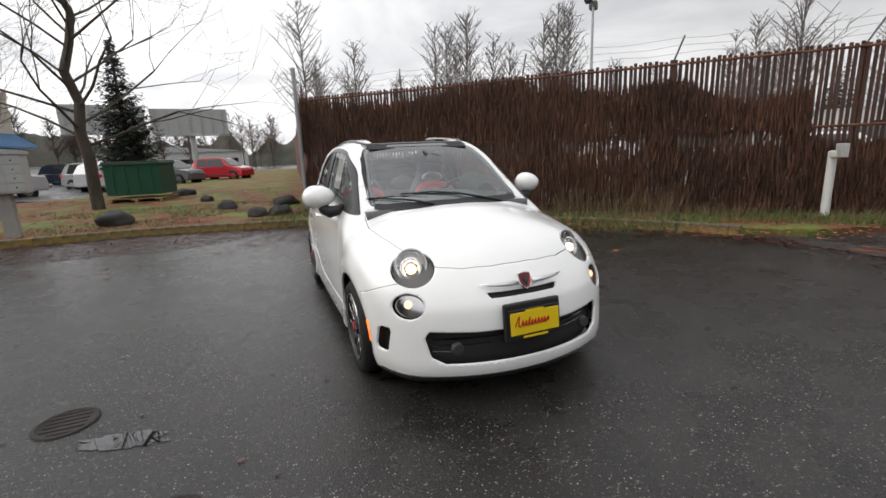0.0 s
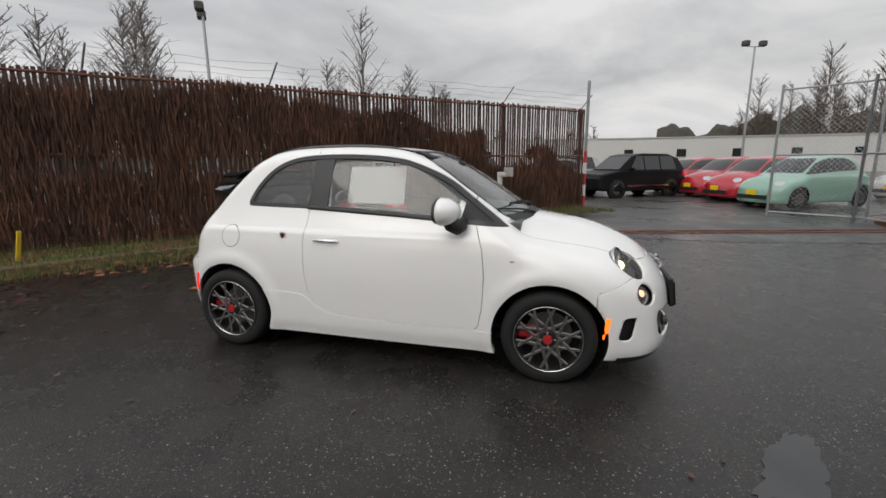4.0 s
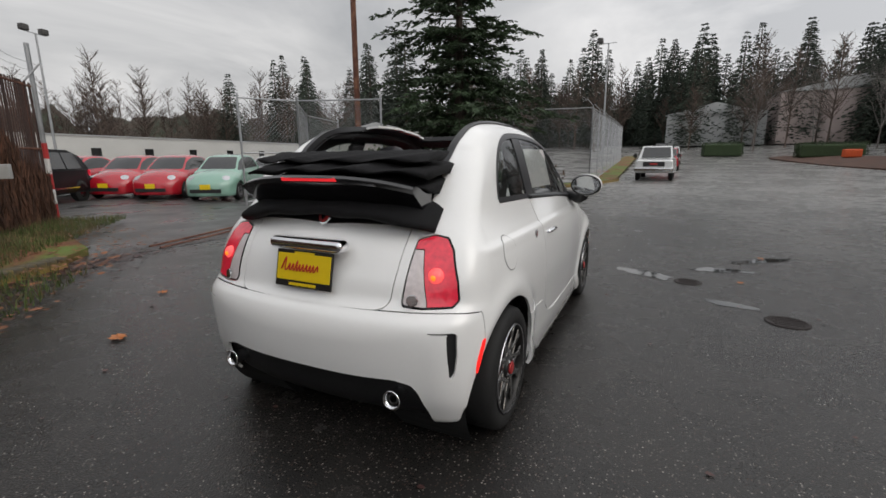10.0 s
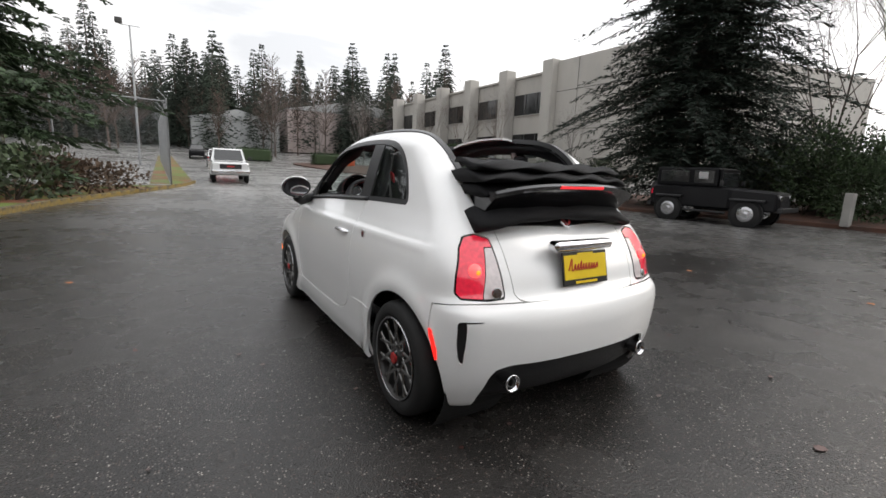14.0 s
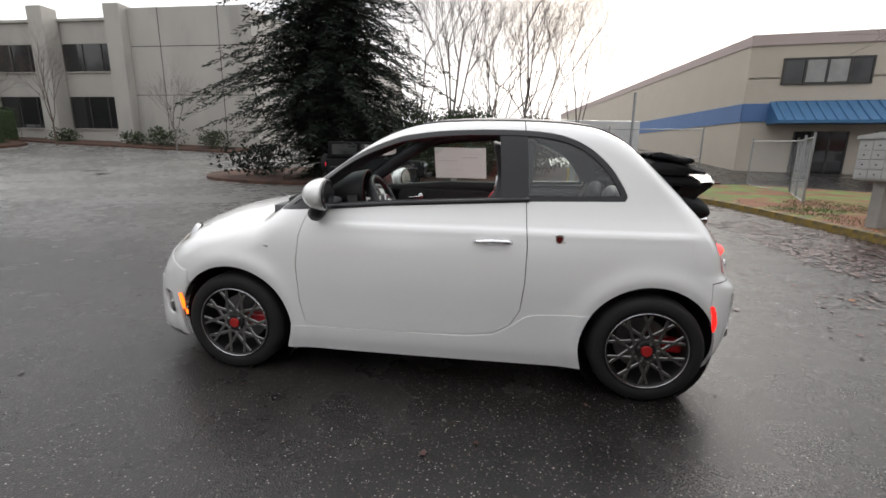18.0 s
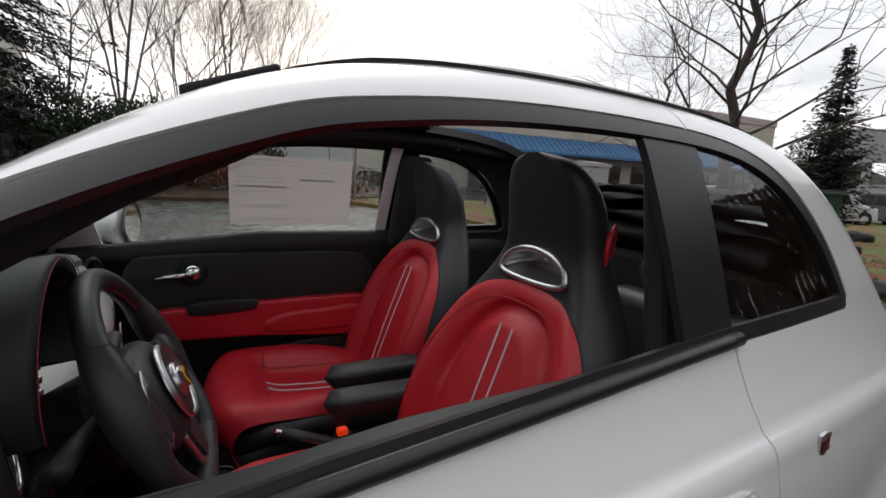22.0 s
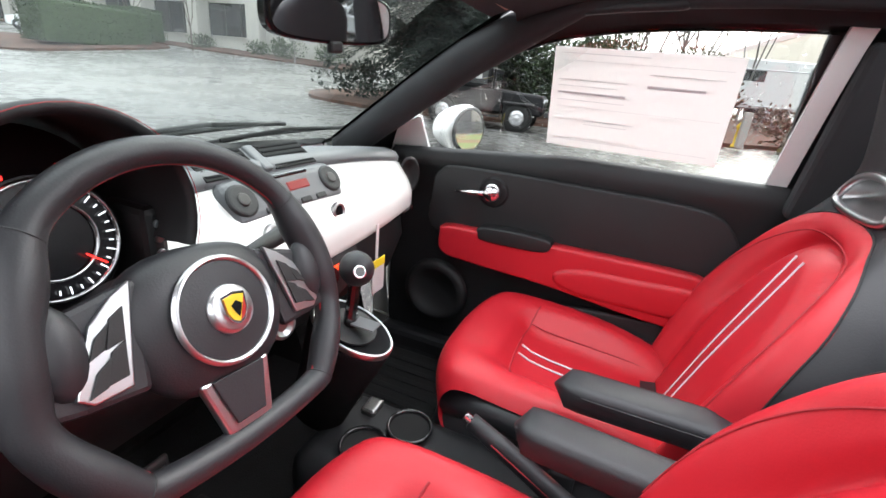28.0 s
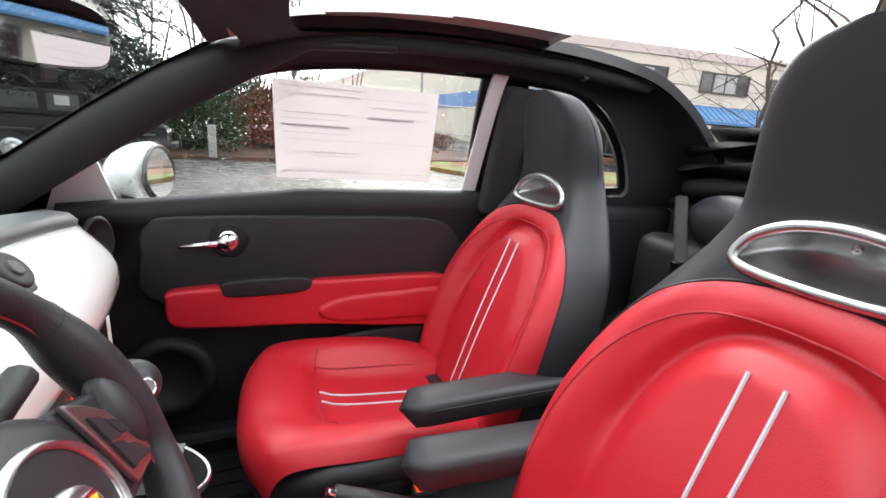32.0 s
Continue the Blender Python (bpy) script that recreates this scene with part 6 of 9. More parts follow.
    def top_z(x, w, zc, zb):
        e = abs(x) / w
        b = min(1, max(0, (e - .38) / .34))
        return zc + (zb - zc) * b * b * (3 - 2 * b) - .034 * (max(0, e - .84) / .16) ** 2

    rows = []
    for dy_, zc, zb in along_:
        row = []
        w = .240 + .012 * math.sin(min(1, dy_ / .5) * math.pi)
        for i in range(nu + 1):
            x = w * math.sin((i / nu * 2 - 1) * math.pi / 2)
            e = abs(x) / w
            row.append(bm.verts.new((x, nose_y + dy_ + .060 * e ** 3 * (1 - min(1, dy_ / .5)) ** 2, top_z(x, w, zc, zb))))
        rows.append(row)
    for a, b in zip(rows, rows[1:]):
        for i in range(nu):
            bm.faces.new((a[i], a[i + 1], b[i + 1], b[i]))
    part("cushion", bm, "leather_red", st, "red leather seat cushion", smooth=True)
    for x in (-.02, .02):
        C = [(x, nose_y + q, zs_at(q)[0] + .002) for q in np.linspace(.180, .50, 12)]
        part("pale_stripe", tube(C, .0026, 6), "stitch_white", st)
    for q0, nm in ((.172, "seam"), (.150, "seam")):
        C = []
        for x in np.linspace(-.17, .17, 24):
            q = q0 + .35 * x * x
            C.append((x, nose_y + q + .060 * (abs(x) / .25) ** 3 * .5, top_z(x, .248, *zs_at(q)) + .0005))
        if q0 > .16:
            part(nm, tube(C, .0020, 6), "stitch_red", st)
    for s in (1, -1):
        C = [(s * (.118 + .02 * q), nose_y + q + .004, top_z(.118 + .02 * q, .248, *zs_at(q)) + .0004) for q in np.linspace(.18, .52, 12)]
        part("seam", tube(C, .0018, 6), "stitch_red", st)
    part("cushion_base", box(.49, .54 + (-.31 - nose_y), .22, 0, -.03 + (.31 + nose_y) / 2 + .022, .445, .07, 4), "leather_black", st, "black seat base", smooth=True)
    part("seat_rail", box(.42, .5, .10, 0, .0, .345, .02), "dark_cavity", st)
    # black side skirt of the cushion
    part("cushion_side", tube([(-.236, .20, .545), (-.238, 0, .575), (-.232, nose_y + .17, .578), (-.205, nose_y + .082, .550), (-.1, nose_y + .046, .498), (.1, nose_y + .046, .498), (.205, nose_y + .082, .550), (.232, nose_y + .17, .578), (.238, 0, .575), (.236, .20, .545)], .034, 12), "leather_black", st, smooth=True)
    return st


seat(.345, 0.0, .016)
seat(-.345, .095)
for tip, end in (((.068, -.04, .728), (.085, .30, .72)), ((-.078, .0, .722), (-.09, .40, .715))):
    bm = bmesh.new()
    rows = []
    a, b = Vector(tip), Vector(end)
    for j in range(17):
        v = j / 16
        c = a.lerp(b, v)
        g = min(1, math.sqrt(max(0, 1 - (1 - min(1, v / .12)) ** 2)) + .05)
        ring_ = []
        for k in range(20):
            t = 2 * math.pi * k / 20
            ct, sn = math.cos(t), math.sin(t)
            x = .040 * g * (abs(ct) ** .55) * (1 if ct >= 0 else -1)
            z = (.027 if sn > 0 else .030) * g * (abs(sn) ** .6) * (1 if sn >= 0 else -1)
            ring_.append(bm.verts.new((c.x + x, c.y, c.z + z)))
        rows.append(ring_)
    for p, q in zip(rows, rows[1:]):
        for k in range(20):
            bm.faces.new((p[k], p[(k + 1) % 20], q[(k + 1) % 20], q[k]))
    bm.faces.new(rows[0][::-1]); bm.faces.new(rows[-1])
    bmesh.ops.recalc_face_normals(bm, faces=bm.faces)
    ar = part("armrest", bm, "leather_black", car, "black leather armrest", smooth=True)
    pts = [(a.x + (.040 if a.x > 0 else .040), a.y + .05 + (b.y - a.y - .05) * k / 8, a.z + .012) for k in range(9)]
    part("seam", tube(pts, .0014, 5), "cabin_black", ar)
# red seat-belt loop on the driver's seat
part("belt_loop", tube([(.470, .400, 1.10), (.482, .398, 1.15), (.490, .392, 1.195), (.488, .404, 1.208), (.480, .416, 1.195), (.474, .418, 1.15), (.466, .414, 1.10)], .006, 8, squash=2.4), "leather_red", car, "red seat-belt guide loop", smooth=True)
part("loop_base", box(.030, .05, .05, .462, .407, 1.085, .012), "cabin_black", car)

# rear bench
for s in (1, -1):
    rb = part("rear_backrest", box(.50, .13, .50, s * .27, 1.02, .70, .05, 4, None), "leather_black", car, "black rear seat back", smooth=True)
    part("rear_cushion", box(.50, .46, .16, s * .27, .80, .46, .06, 4), "leather_black", car, "black rear seat cushion", smooth=True)
    hr = ball(1, None, 24, 14)
    bmesh.ops.transform(hr, matrix=pose(s * .25, 1.03, 1.02) @ Matrix.Diagonal((.135, .06, .085, 1)), verts=hr.verts)
    part("rear_headrest", hr, "leather_black", car, "rounded black rear headrest", smooth=True)
bel = part("rear_belt", tube([(-.40, 1.0, 1.08), (-.33, .94, .98), (-.27, .90, .88), (-.25, .86, .80)], .018, 8, squash=.2), "belt_web", car, "black rear seat belt")
part("belt_tongue", box(.05, .015, .05, -.27, .885, .885, .006), "chrome", bel)
part("front_belt", tube([(-.545, .50, 1.22), (-.53, .52, 1.0), (-.53, .52, .7)], .020, 8, squash=.2), "belt_web", car)
part("front_belt", tube([(.545, .50, 1.22), (.53, .52, 1.0), (.53, .52, .7)], .020, 8, squash=.2), "belt_web", car)


# dashboard
def loft(name, profile, xs, material, parent, label="", closed=False, bend=None):
    bm = bmesh.new()
    rows = []
    for x in xs:
        pr = profile(x)
        rows.append([bm.verts.new((x, y, z)) for y, z in pr])
    n = len(rows[0])
    for a, b in zip(rows, rows[1:]):
        for k in range(n if closed else n - 1):
            bm.faces.new((a[k], a[(k + 1) % n], b[(k + 1) % n], b[k]))
    if closed:
        bm.faces.new(rows[0][::-1]); bm.faces.new(rows[-1])
    bmesh.ops.recalc_face_normals(bm, faces=bm.faces)
    return part(name, bm, material, parent, label, smooth=True)


def back_at(x):
    """How far the dash face curves away next to the door."""
    return .05 * max(0, (abs(x) - .46) / .13) ** 2


def end_drop(x):
    return .047 * (abs(x) / .56) ** 2


def dash_top(x):
    b, k = back_at(x), end_drop(x)
    return [(-.95, .985 - k * .3), (-.82, 1.012 - k * .7), (-.70 - b * .3, 1.047 - k), (-.62 - b, 1.058 - k), (-.585 - b, 1.052 - k), (-.572 - b, 1.038 - k), (-.574 - b, 1.026 - k), (-.64 - b, 1.0 - k), (-.95, .90)]


loft("dash_top", dash_top, np.linspace(-.615, .615, 60), "dash_grey", car, "soft dark grey dashboard top", True)


def dash_white(x):
    b, k = back_at(x), end_drop(x)
    lowz = .868 + .012 * (abs(x) / .55) ** 2
    bulge = .104 - .058 * (abs(x) / .56) ** 2
    top = 1.026 - k
    pts = []
    for i in range(13):
        t = i / 12
        z = top + (lowz - top) * t
        pts.append((-.572 - b + bulge * math.sin(math.pi / 2 * min(1, t * 1.2)) ** 1.15, z))
    return pts + [(-.545 - b + bulge * .55, lowz - .014), (-.63 - b, lowz + .03), (-.63 - b, min(top, 1.0 - k))]


fascia = loft("fascia", dash_white, np.linspace(-.585, .262, 70), "dash_white", car, "glossy white dashboard panel", True)
loft("lower_dash", lambda x: [(-.56 - back_at(x), .84), (-.545 - back_at(x), .76), (-.58 - back_at(x), .66), (-.75, .55), (-.93, .55), (-.93, .9)], np.linspace(-.60, .60, 40), "cabin_black", car, "black lower dashboard", True)
# centre stack: vents, radio, buttons
VT = pose(.005, -.625, 1.011, 58, 0, 0)      # vents: their face is +y, tipped up
cs = part("centre_vents", box(.290, .10, .076, 0, 0, 0, .012, 3, VT), "dash_grey", car, "black centre air vents", smooth=False)
for s in (-1, 1):
    # flat dark plate on the face, painted as the shade inside the vent
    part("throat_shade", box(.118, .004, .066, s * .077, .0495, 0, .001, 1, VT), "dark_cavity", cs)
    for k in range(5):
        part("vent_slat", box(.112, .012, .0050, s * .077, .047, -.025 + .0125 * k, .001, 1, VT), "matte_black", cs)
part("hazard_panel", box(.024, .012, .066, 0, .050, 0, .005, 2, VT), "dash_grey", cs)
RD = pose(-.012, -.555, .989, 36, 0, 0)      # radio: its face is +y, tipped up
rd = part("radio", box(.300, .05, .090, 0, 0, 0, .024, 4, RD), "dash_grey", car, "grey car radio with two round knobs")
part("display", box(.058, .006, .018, -.022, .024, .006, .002, 1, RD), "screen_red", rd, "dim red display")
part("disc_slot", box(.12, .006, .007, -.003, .024, .030, .002, 1, RD), "gloss_black", rd)
for x in (-.129, .106):
    kn = part("knob", cyl(.031, .028, .008, RD @ pose(x + .012, .022, .002, -90, 0, 0), 26, .004), "black_plastic", rd)
    part("knob_centre", cyl(.013, .012, .011, RD @ pose(x + .012, .022, .002, -90, 0, 0), 18, .003), "dark_frame", kn)
for k in range(4):
    part("button", box(.03, .006, .011, -.068 + .045 * k, .024, -.026, .002, 1, RD), "black_plastic", rd)
for x, z in ((-.100, .946), (.085, .948)):
    kn = part("dash_button", lathe([(.020, 0), (.021, .008), (.016, .010), (.006, .004), (0, .004)], 22, pose(x, -.497, z, -80, 0, 0)), "satin_dark", car, "round dash button with a metal rim")
    part("button_face", cyl(.014, .013, .010, pose(x, -.499, z, -80, 0, 0), 16), "gloss_black", kn)
sv = part("side_vent", lathe([(.052, 0), (.056, .012), (.046, .016), (.040, .0), (0, -.004)], 28, pose(-.572, -.572, .940, -90, 0, -42) @ Matrix.Diagonal((.6, 1, 1, 1))), "black_plastic", car, "round black side vent", smooth=True)
bars = part("side_script", merged(*[box(.006, .003, .020 - .004 * (k % 2), -.545 + .012 * k, -.548 + .012 * k * .9, .855, .001, 1) for k in range(-2, 3)]), "alloy", car)
cl = part("climate_panel", lathe([(.10, 0), (.105, .02), (.09, .035), (0, .036)], 36, pose(-.03, -.505, .842, -72, 0, 0) @ Matrix.Diagonal((1.25, .72, 1, 1))), "black_plastic", car, "black climate control panel", smooth=True)
for x, mt in ((-.085, "button_red"), (-.03, "black_plastic"), (.025, "black_plastic")):
    part("dial", cyl(.022, .019, .018, pose(x, -.470, .832, -78, 0, 0), 22, .003), "gloss_black", cl)
part("lit_key", box(.022, .006, .012, -.055, -.462, .845, .002), "button_red", cl, "lit orange key")
# gear lever on its pod
pod = part("gear_pod", lathe([(.0, -.26), (.07, -.25), (.085, -.12), (.098, -.03), (.100, .0), (.092, .012), (.080, .004), (.0, -.002)], 40, pose(0, -.390, .748, -20, 0, 0) @ Matrix.Diagonal((.62, .90, 1, 1))), "matte_black", car, "black gear lever pod under the dash", smooth=True)
part("chrome_ring", lathe([(.093, .010), (.096, .014), (.100, .010), (.100, .0)], 40, pose(0, -.390, .748, -20, 0, 0) @ Matrix.Diagonal((.62, .90, 1, 1))), "satin_silver", pod, "silver ring", smooth=True)
part("gate_plate", cyl(.050, .050, .004, pose(0, -.389, .756, -20, 0, 0), 30), "black_plastic", pod)
part("gate_mark", box(.035, .05, .003, -.005, -.36, .769, .001, 1), "dash_grey", pod)
lev = part("gear_lever", tube([(0, -.395, .745), (-.004, -.392, .80), (-.008, -.388, .85)], [.014, .012, .012], 10), "gloss_black", car, "gear lever with a round black knob")
kb = ball(1, None, 24, 16)
bmesh.ops.transform(kb, matrix=pose(-.010, -.387, .878) @ Matrix.Diagonal((.031, .034, .034, 1)), verts=kb.verts)
part("knob", kb, "leather_black", lev, smooth=True)
KB = pose(.014, -.366, .885, -60, 0, -40)
kbd = part("knob_badge", lathe([(.0115, 0), (.0125, .004), (.009, .0055), (.0085, .003)], 20, KB), "chrome", lev, "small chrome badge ring", smooth=True)
part("badge_face", cyl(.0085, .0085, .004, KB, 16), "gloss_black", kbd)
part("start_ring", lathe([(.024, 0), (.026, .008), (.020, .01), (.012, .004), (0, .004)], 24, pose(.105, -.468, .79, -80, 0, -10)), "satin_dark", car)
# hanging tag
part("paper_tag", merged(box(.055, .002, .085, -.215, -.458, .765, .001, 1), box(.012, .002, .09, -.215, -.464, .850, .001, 1)), "paper", car, "white paper tag with a yellow head hanging from the dash")
part("tag_head", box(.055, .003, .022, -.215, -.4575, .80, .001, 1), "paper_yellow", car, "yellow tag head")

# centre tunnel: cup holders, switches, handbrake
tun = part("tunnel", box(.25, .85, .22, 0, -.04, .40, .05, 4), "cabin_black", car, "black centre tunnel", smooth=True)
for x, y in ((-.050, -.27), (.04, -.33)):
    part("cup_holder", lathe([(.045, -.06), (.043, .0), (.048, .004), (.050, -.002)], 30, pose(x, y, .522)), "gloss_black", tun, "round cup holder", smooth=True)
    # flat dark disc on the tunnel top, painted as the shaded cup hollow
    part("well_shade", cyl(.043, .043, .004, pose(x, y, .512), 26), "dark_cavity", tun)
for y in (-.374, -.43):
    part("window_switch", box(.05, .035, .02, -.067, y, .515, .006), "alloy", tun)
hb_ = part("handbrake", tube([(0, .20, .47), (-.002, .06, .535), (-.004, -.06, .60), (-.005, -.128, .636)], [.022, .021, .019, .016], 14), "leather_black", car, "black handbrake lever with a chrome button", smooth=True)
part("button", cyl(.009, .008, .018, along((-.005, -.125, .635), (-.006, -.16, .655))[0], 14, .002), "chrome", hb_)
part("seam", tube([(.018, .16, .49), (.016, .04, .55), (.014, -.08, .615)], .0016, 5), "stitch_red", hb_)
# shares the lit key's faint glow, though the buckle button is no lamp
part("belt_button", box(.025, .03, .02, -.05, .045, .57, .005), "button_red", car, "red seat-belt buckle button")
part("buckle", box(.03, .05, .09, -.05, .05, .52, .008), "cabin_black", car)

# instrument binnacle
def hood_ring(r, y, zc=1.046, xc=.388, a0=-22, a1=202, sq=1.0):
    return [(xc + r * math.cos(math.radians(a)), y, zc + sq * r * math.sin(math.radians(a))) for a in np.linspace(a0, a1, 26)]


bm = bmesh.new()
rr = [hood_ring(.096, -.72, .995), hood_ring(.116, -.60, 1.030), hood_ring(.130, -.455), hood_ring(.126, -.445), hood_ring(.116, -.452), hood_ring(.110, -.54), hood_ring(.106, -.60)]
vv = [[bm.verts.new(p) for p in r] for r in rr]
for a, b in zip(vv, vv[1:]):
    for k in range(25):
        bm.faces.new((a[k], a[k + 1], b[k + 1], b[k]))
part("binnacle", bm, "cabin_black", car, "black hood over the instruments with red stitching", smooth=True)
part("hood_stitch", tube(hood_ring(.1280, -.4437), .0005, 5), "stitch_red", car)
dial = part("gauge", cyl(.088, .088, .01, pose(.372, -.553, 1.012, -78, 0, 0) @ Matrix.Diagonal((.84, .84, 1, 1)), 44), "gauge_face", car, "round instrument dial with pale marks")
G = pose(.372, -.545, 1.013, -78, 0, 0) @ Matrix.Diagonal((.84, .84, 1, 1))
for r in (.082, .054):
    part("dial_ring", lathe([(r - .003, .004), (r, .009), (r + .003, .004)], 44, G), "lamp_chrome", dial, smooth=True)
for k in range(25):
    a = math.radians(-40 + 260 * k / 24)
    part("tick", box(.006 if k % 2 else .011, .0016, .001, .071, 0, .006, 0, 1, G @ Matrix.Rotation(a, 4, "Z")), "gauge_mark", dial)
part("needle", box(.03, .002, .002, .055, 0, .010, 0, 1, G @ Matrix.Rotation(2.4, 4, "Z")), "marker_red", dial)
part("warning_lamp", box(.006, .003, .004, .40, -.552, 1.088, 0), "marker_red", dial)
part("warning_lamp", box(.005, .003, .003, .345, -.552, 1.095, 0), "marker_red", dial)
bo = part("boost_gauge", lathe([(.052, -.05), (.055, .0), (.050, .012), (.043, .004), (0, .002)], 30, pose(.490, -.485, .985, -80, 0, 12)), "black_plastic", car, "round boost gauge in a black pod", smooth=True)
part("dial_ring", lathe([(.040, .004), (.043, .012), (.046, .006)], 30, pose(.490, -.485, .985, -80, 0, 12)), "lamp_chrome", bo, smooth=True)
part("cluster_shroud", box(.31, .16, .13, .395, -.585, .872, .02, 2), "black_plastic", car)
part("cluster_plate", cyl(.118, .118, .006, pose(.386, -.582, 1.022, -82, 0, 0), 40), "matte_black", car)
loft("fascia_end", lambda x: [(-.535, .885), (-.505, .862), (-.502, .835), (-.53, .82), (-.60, .83), (-.60, .88)], np.linspace(.46, .585, 12), "dash_white", car, "white end of the dashboard panel below the boost gauge", True)
part("cluster_skirt", box(.27, .03, .085, 0, 0, 0, .012, 2, pose(.395, -.478, .892, -14, 0, 0)), "black_plastic", car, "black cover below the instruments")
part("cluster_cheek", box(.030, .14, .165, .277, -.572, .958, .010, 2), "black_plastic", car, "black cheek beside the instruments")
for k in range(4):
    part("panel_button", cyl(.006, .0055, .006, pose(.277, -.504, 1.018 - .020 * k, -90, 0, 0), 12, .001), "satin_silver", car)

# steering wheel
SW = pose(.327, -.366, .954, 66, 0, 180) @ pose(0, 0, 0, 0, 0, -6)     # x across, y up the wheel, z towards the driver
sw = new("steering_wheel")
sw.parent = car
sw["label"] = "black leather steering wheel with silver spokes and a round shield badge"
sw.matrix_basis = SW


def grip(a):
    """How much the rim swells at the thumb grips, 0 to 1."""
    b = math.degrees(math.asin(max(-1, min(1, math.sin(a)))))
    return math.exp(-((b - 14) / 22) ** 4) + .55 * math.exp(-((b + 34) / 16) ** 2)


def rim_pt(a):
    r = .1825 - .009 * grip(a)
    x, y = r * math.cos(a), r * math.sin(a)
    if y < -.136:
        y = -.136 + (y + .136) * .22
    return (x, y, .012)


RIM_A = [2 * math.pi * k / 96 for k in range(96)]
C = [rim_pt(a) for a in RIM_A]
part("rim", tube(C, [.0160 + .0085 * grip(a) for a in RIM_A], 18, closed=True, squash=1.0), "leather_black", sw, "thick leather rim with red stitching", smooth=True)
part("rim_stitch", tube([(p[0] * (.918 - .045 * grip(a)), p[1] * (.918 - .045 * grip(a)), p[2] + .002) for p, a in zip(C, RIM_A)], .0014, 5, closed=True), "stitch_red", sw)
for a in (math.radians(38), math.radians(142), math.radians(-48), math.radians(228)):
    q = rim_pt(a)
    seam_r = .0164 + .0085 * grip(a)
    m_ = Matrix.Translation(q) @ Matrix.Rotation(a, 4, "Z") @ Matrix.Rotation(math.pi / 2, 4, "X")
    part("rim_seam", lathe([(seam_r, -.001), (seam_r + .0004, 0), (seam_r, .001)], 18, m_), "cabin_black", sw)
for s in (1, -1):
    b = ball(1, None, 18, 10)
    bmesh.ops.transform(b, matrix=pose(s * .147, .012, .016) @ Matrix.Diagonal((.022, .042, .016, 1)), verts=b.verts)
    part("thumb_pad", b, "leather_black", sw, "perforated thumb pad", smooth=True)
hubm = ball(1, None, 40, 20)
for v in hubm.verts:
    x, y, z = v.co
    n_ = (abs(x) ** 2.6 + abs(y) ** 2.6 + abs(z) ** 2.2) ** (1 / 2.4)
    v.co = Vector((x / n_ * .100 * (1 - .16 * max(0, -y)), y / n_ * (.078 if y > 0 else .086), z / n_ * .036 - .002))
part("hub", hubm, "leather_black", sw, "padded black hub", smooth=True)
part("hub_ring", lathe([(.054, .034), (.0575, .041), (.061, .034)], 44), "satin_silver", sw, "silver ring", smooth=True)
part("hub_dish", lathe([(.054, .036), (.03, .0385), (0, .039)], 36), "leather_black", sw, smooth=True)
part("hub_badge", lathe([(.0275, .038), (.0265, .043), (.022, .0445), (0, .0445)], 32), "satin_silver", sw, "round silver badge with a shield", smooth=True)
shield("shield", pose(0, 0, .0445), .030, .036, sw, second="badge_yellow")
for s in (1, -1):
    flip_ = (lambda P: P) if s > 0 else (lambda P: [(-x, y) for x, y in P[::-1]])
    arm_ = part("spoke", prism(flip_([(.070, .058), (.100, .052), (.150, .040), (.176, .012), (.172, -.040), (.140, -.046), (.085, -.050)]), .014, pose(0, 0, .004), .006), "leather_black", sw, "black side spoke")
    part("spoke_trim", prism(flip_([(.080, .057), (.100, .046), (.122, .027), (.147, -.030), (.136, -.039), (.103, -.037), (.094, .0)]), .006, pose(0, 0, .018), .0015), "satin_silver", arm_, "silver switch surround")
    for k in range(4):
        u_, v_ = k % 2, k // 2
        quad = [(.093 + .015 * u_ + .006 * v_, .036 - .011 * u_ - .030 * v_), (.107 + .015 * u_ + .006 * v_, .028 - .013 * u_ - .029 * v_), (.1165 + .015 * u_ + .007 * v_, .002 - .005 * u_ - .030 * v_), (.099 + .018 * u_ + .006 * v_, .006 - .003 * u_ - .032 * v_)]
        part("switch", prism(flip_(quad), .003, pose(0, 0, .0235), .0008), "black_plastic", arm_)
part("lower_spoke", prism([(-.046, -.068), (.046, -.068), (.028, -.144), (-.028, -.144)], .012, pose(0, 0, .008), .004), "satin_silver", sw, "silver lower spoke")
part("spoke_inlay", prism([(-.034, -.070), (.034, -.070), (.019, -.124), (-.019, -.124)], .004, pose(0, 0, .020), .001), "leather_black", sw)
part("column", cyl(.06, .075, .22, pose(.327, -.39, .938, -66, 0, 0) @ pose(0, 0, -.24), 24, .01), "black_plastic", car)
for s in (1, -1):
    part("stalk", tube([(.33 + s * .05, -.42, .955), (.33 + s * .13, -.43, .968), (.33 + s * .20, -.433, .978)], [.010, .011, .014], 10), "black_plastic", car, "black column stalk", smooth=True)
for x in (.40, .28):
    pd = part("pedal", box(.075, .012, .09, x, -.62, .50, .006, 2), "satin_silver", car, "drilled metal pedal")
    for k in range(3):
        part("pedal_grip", box(.06, .006, .012, x, -.611, .475 + .025 * k, .003), "rubber", pd)

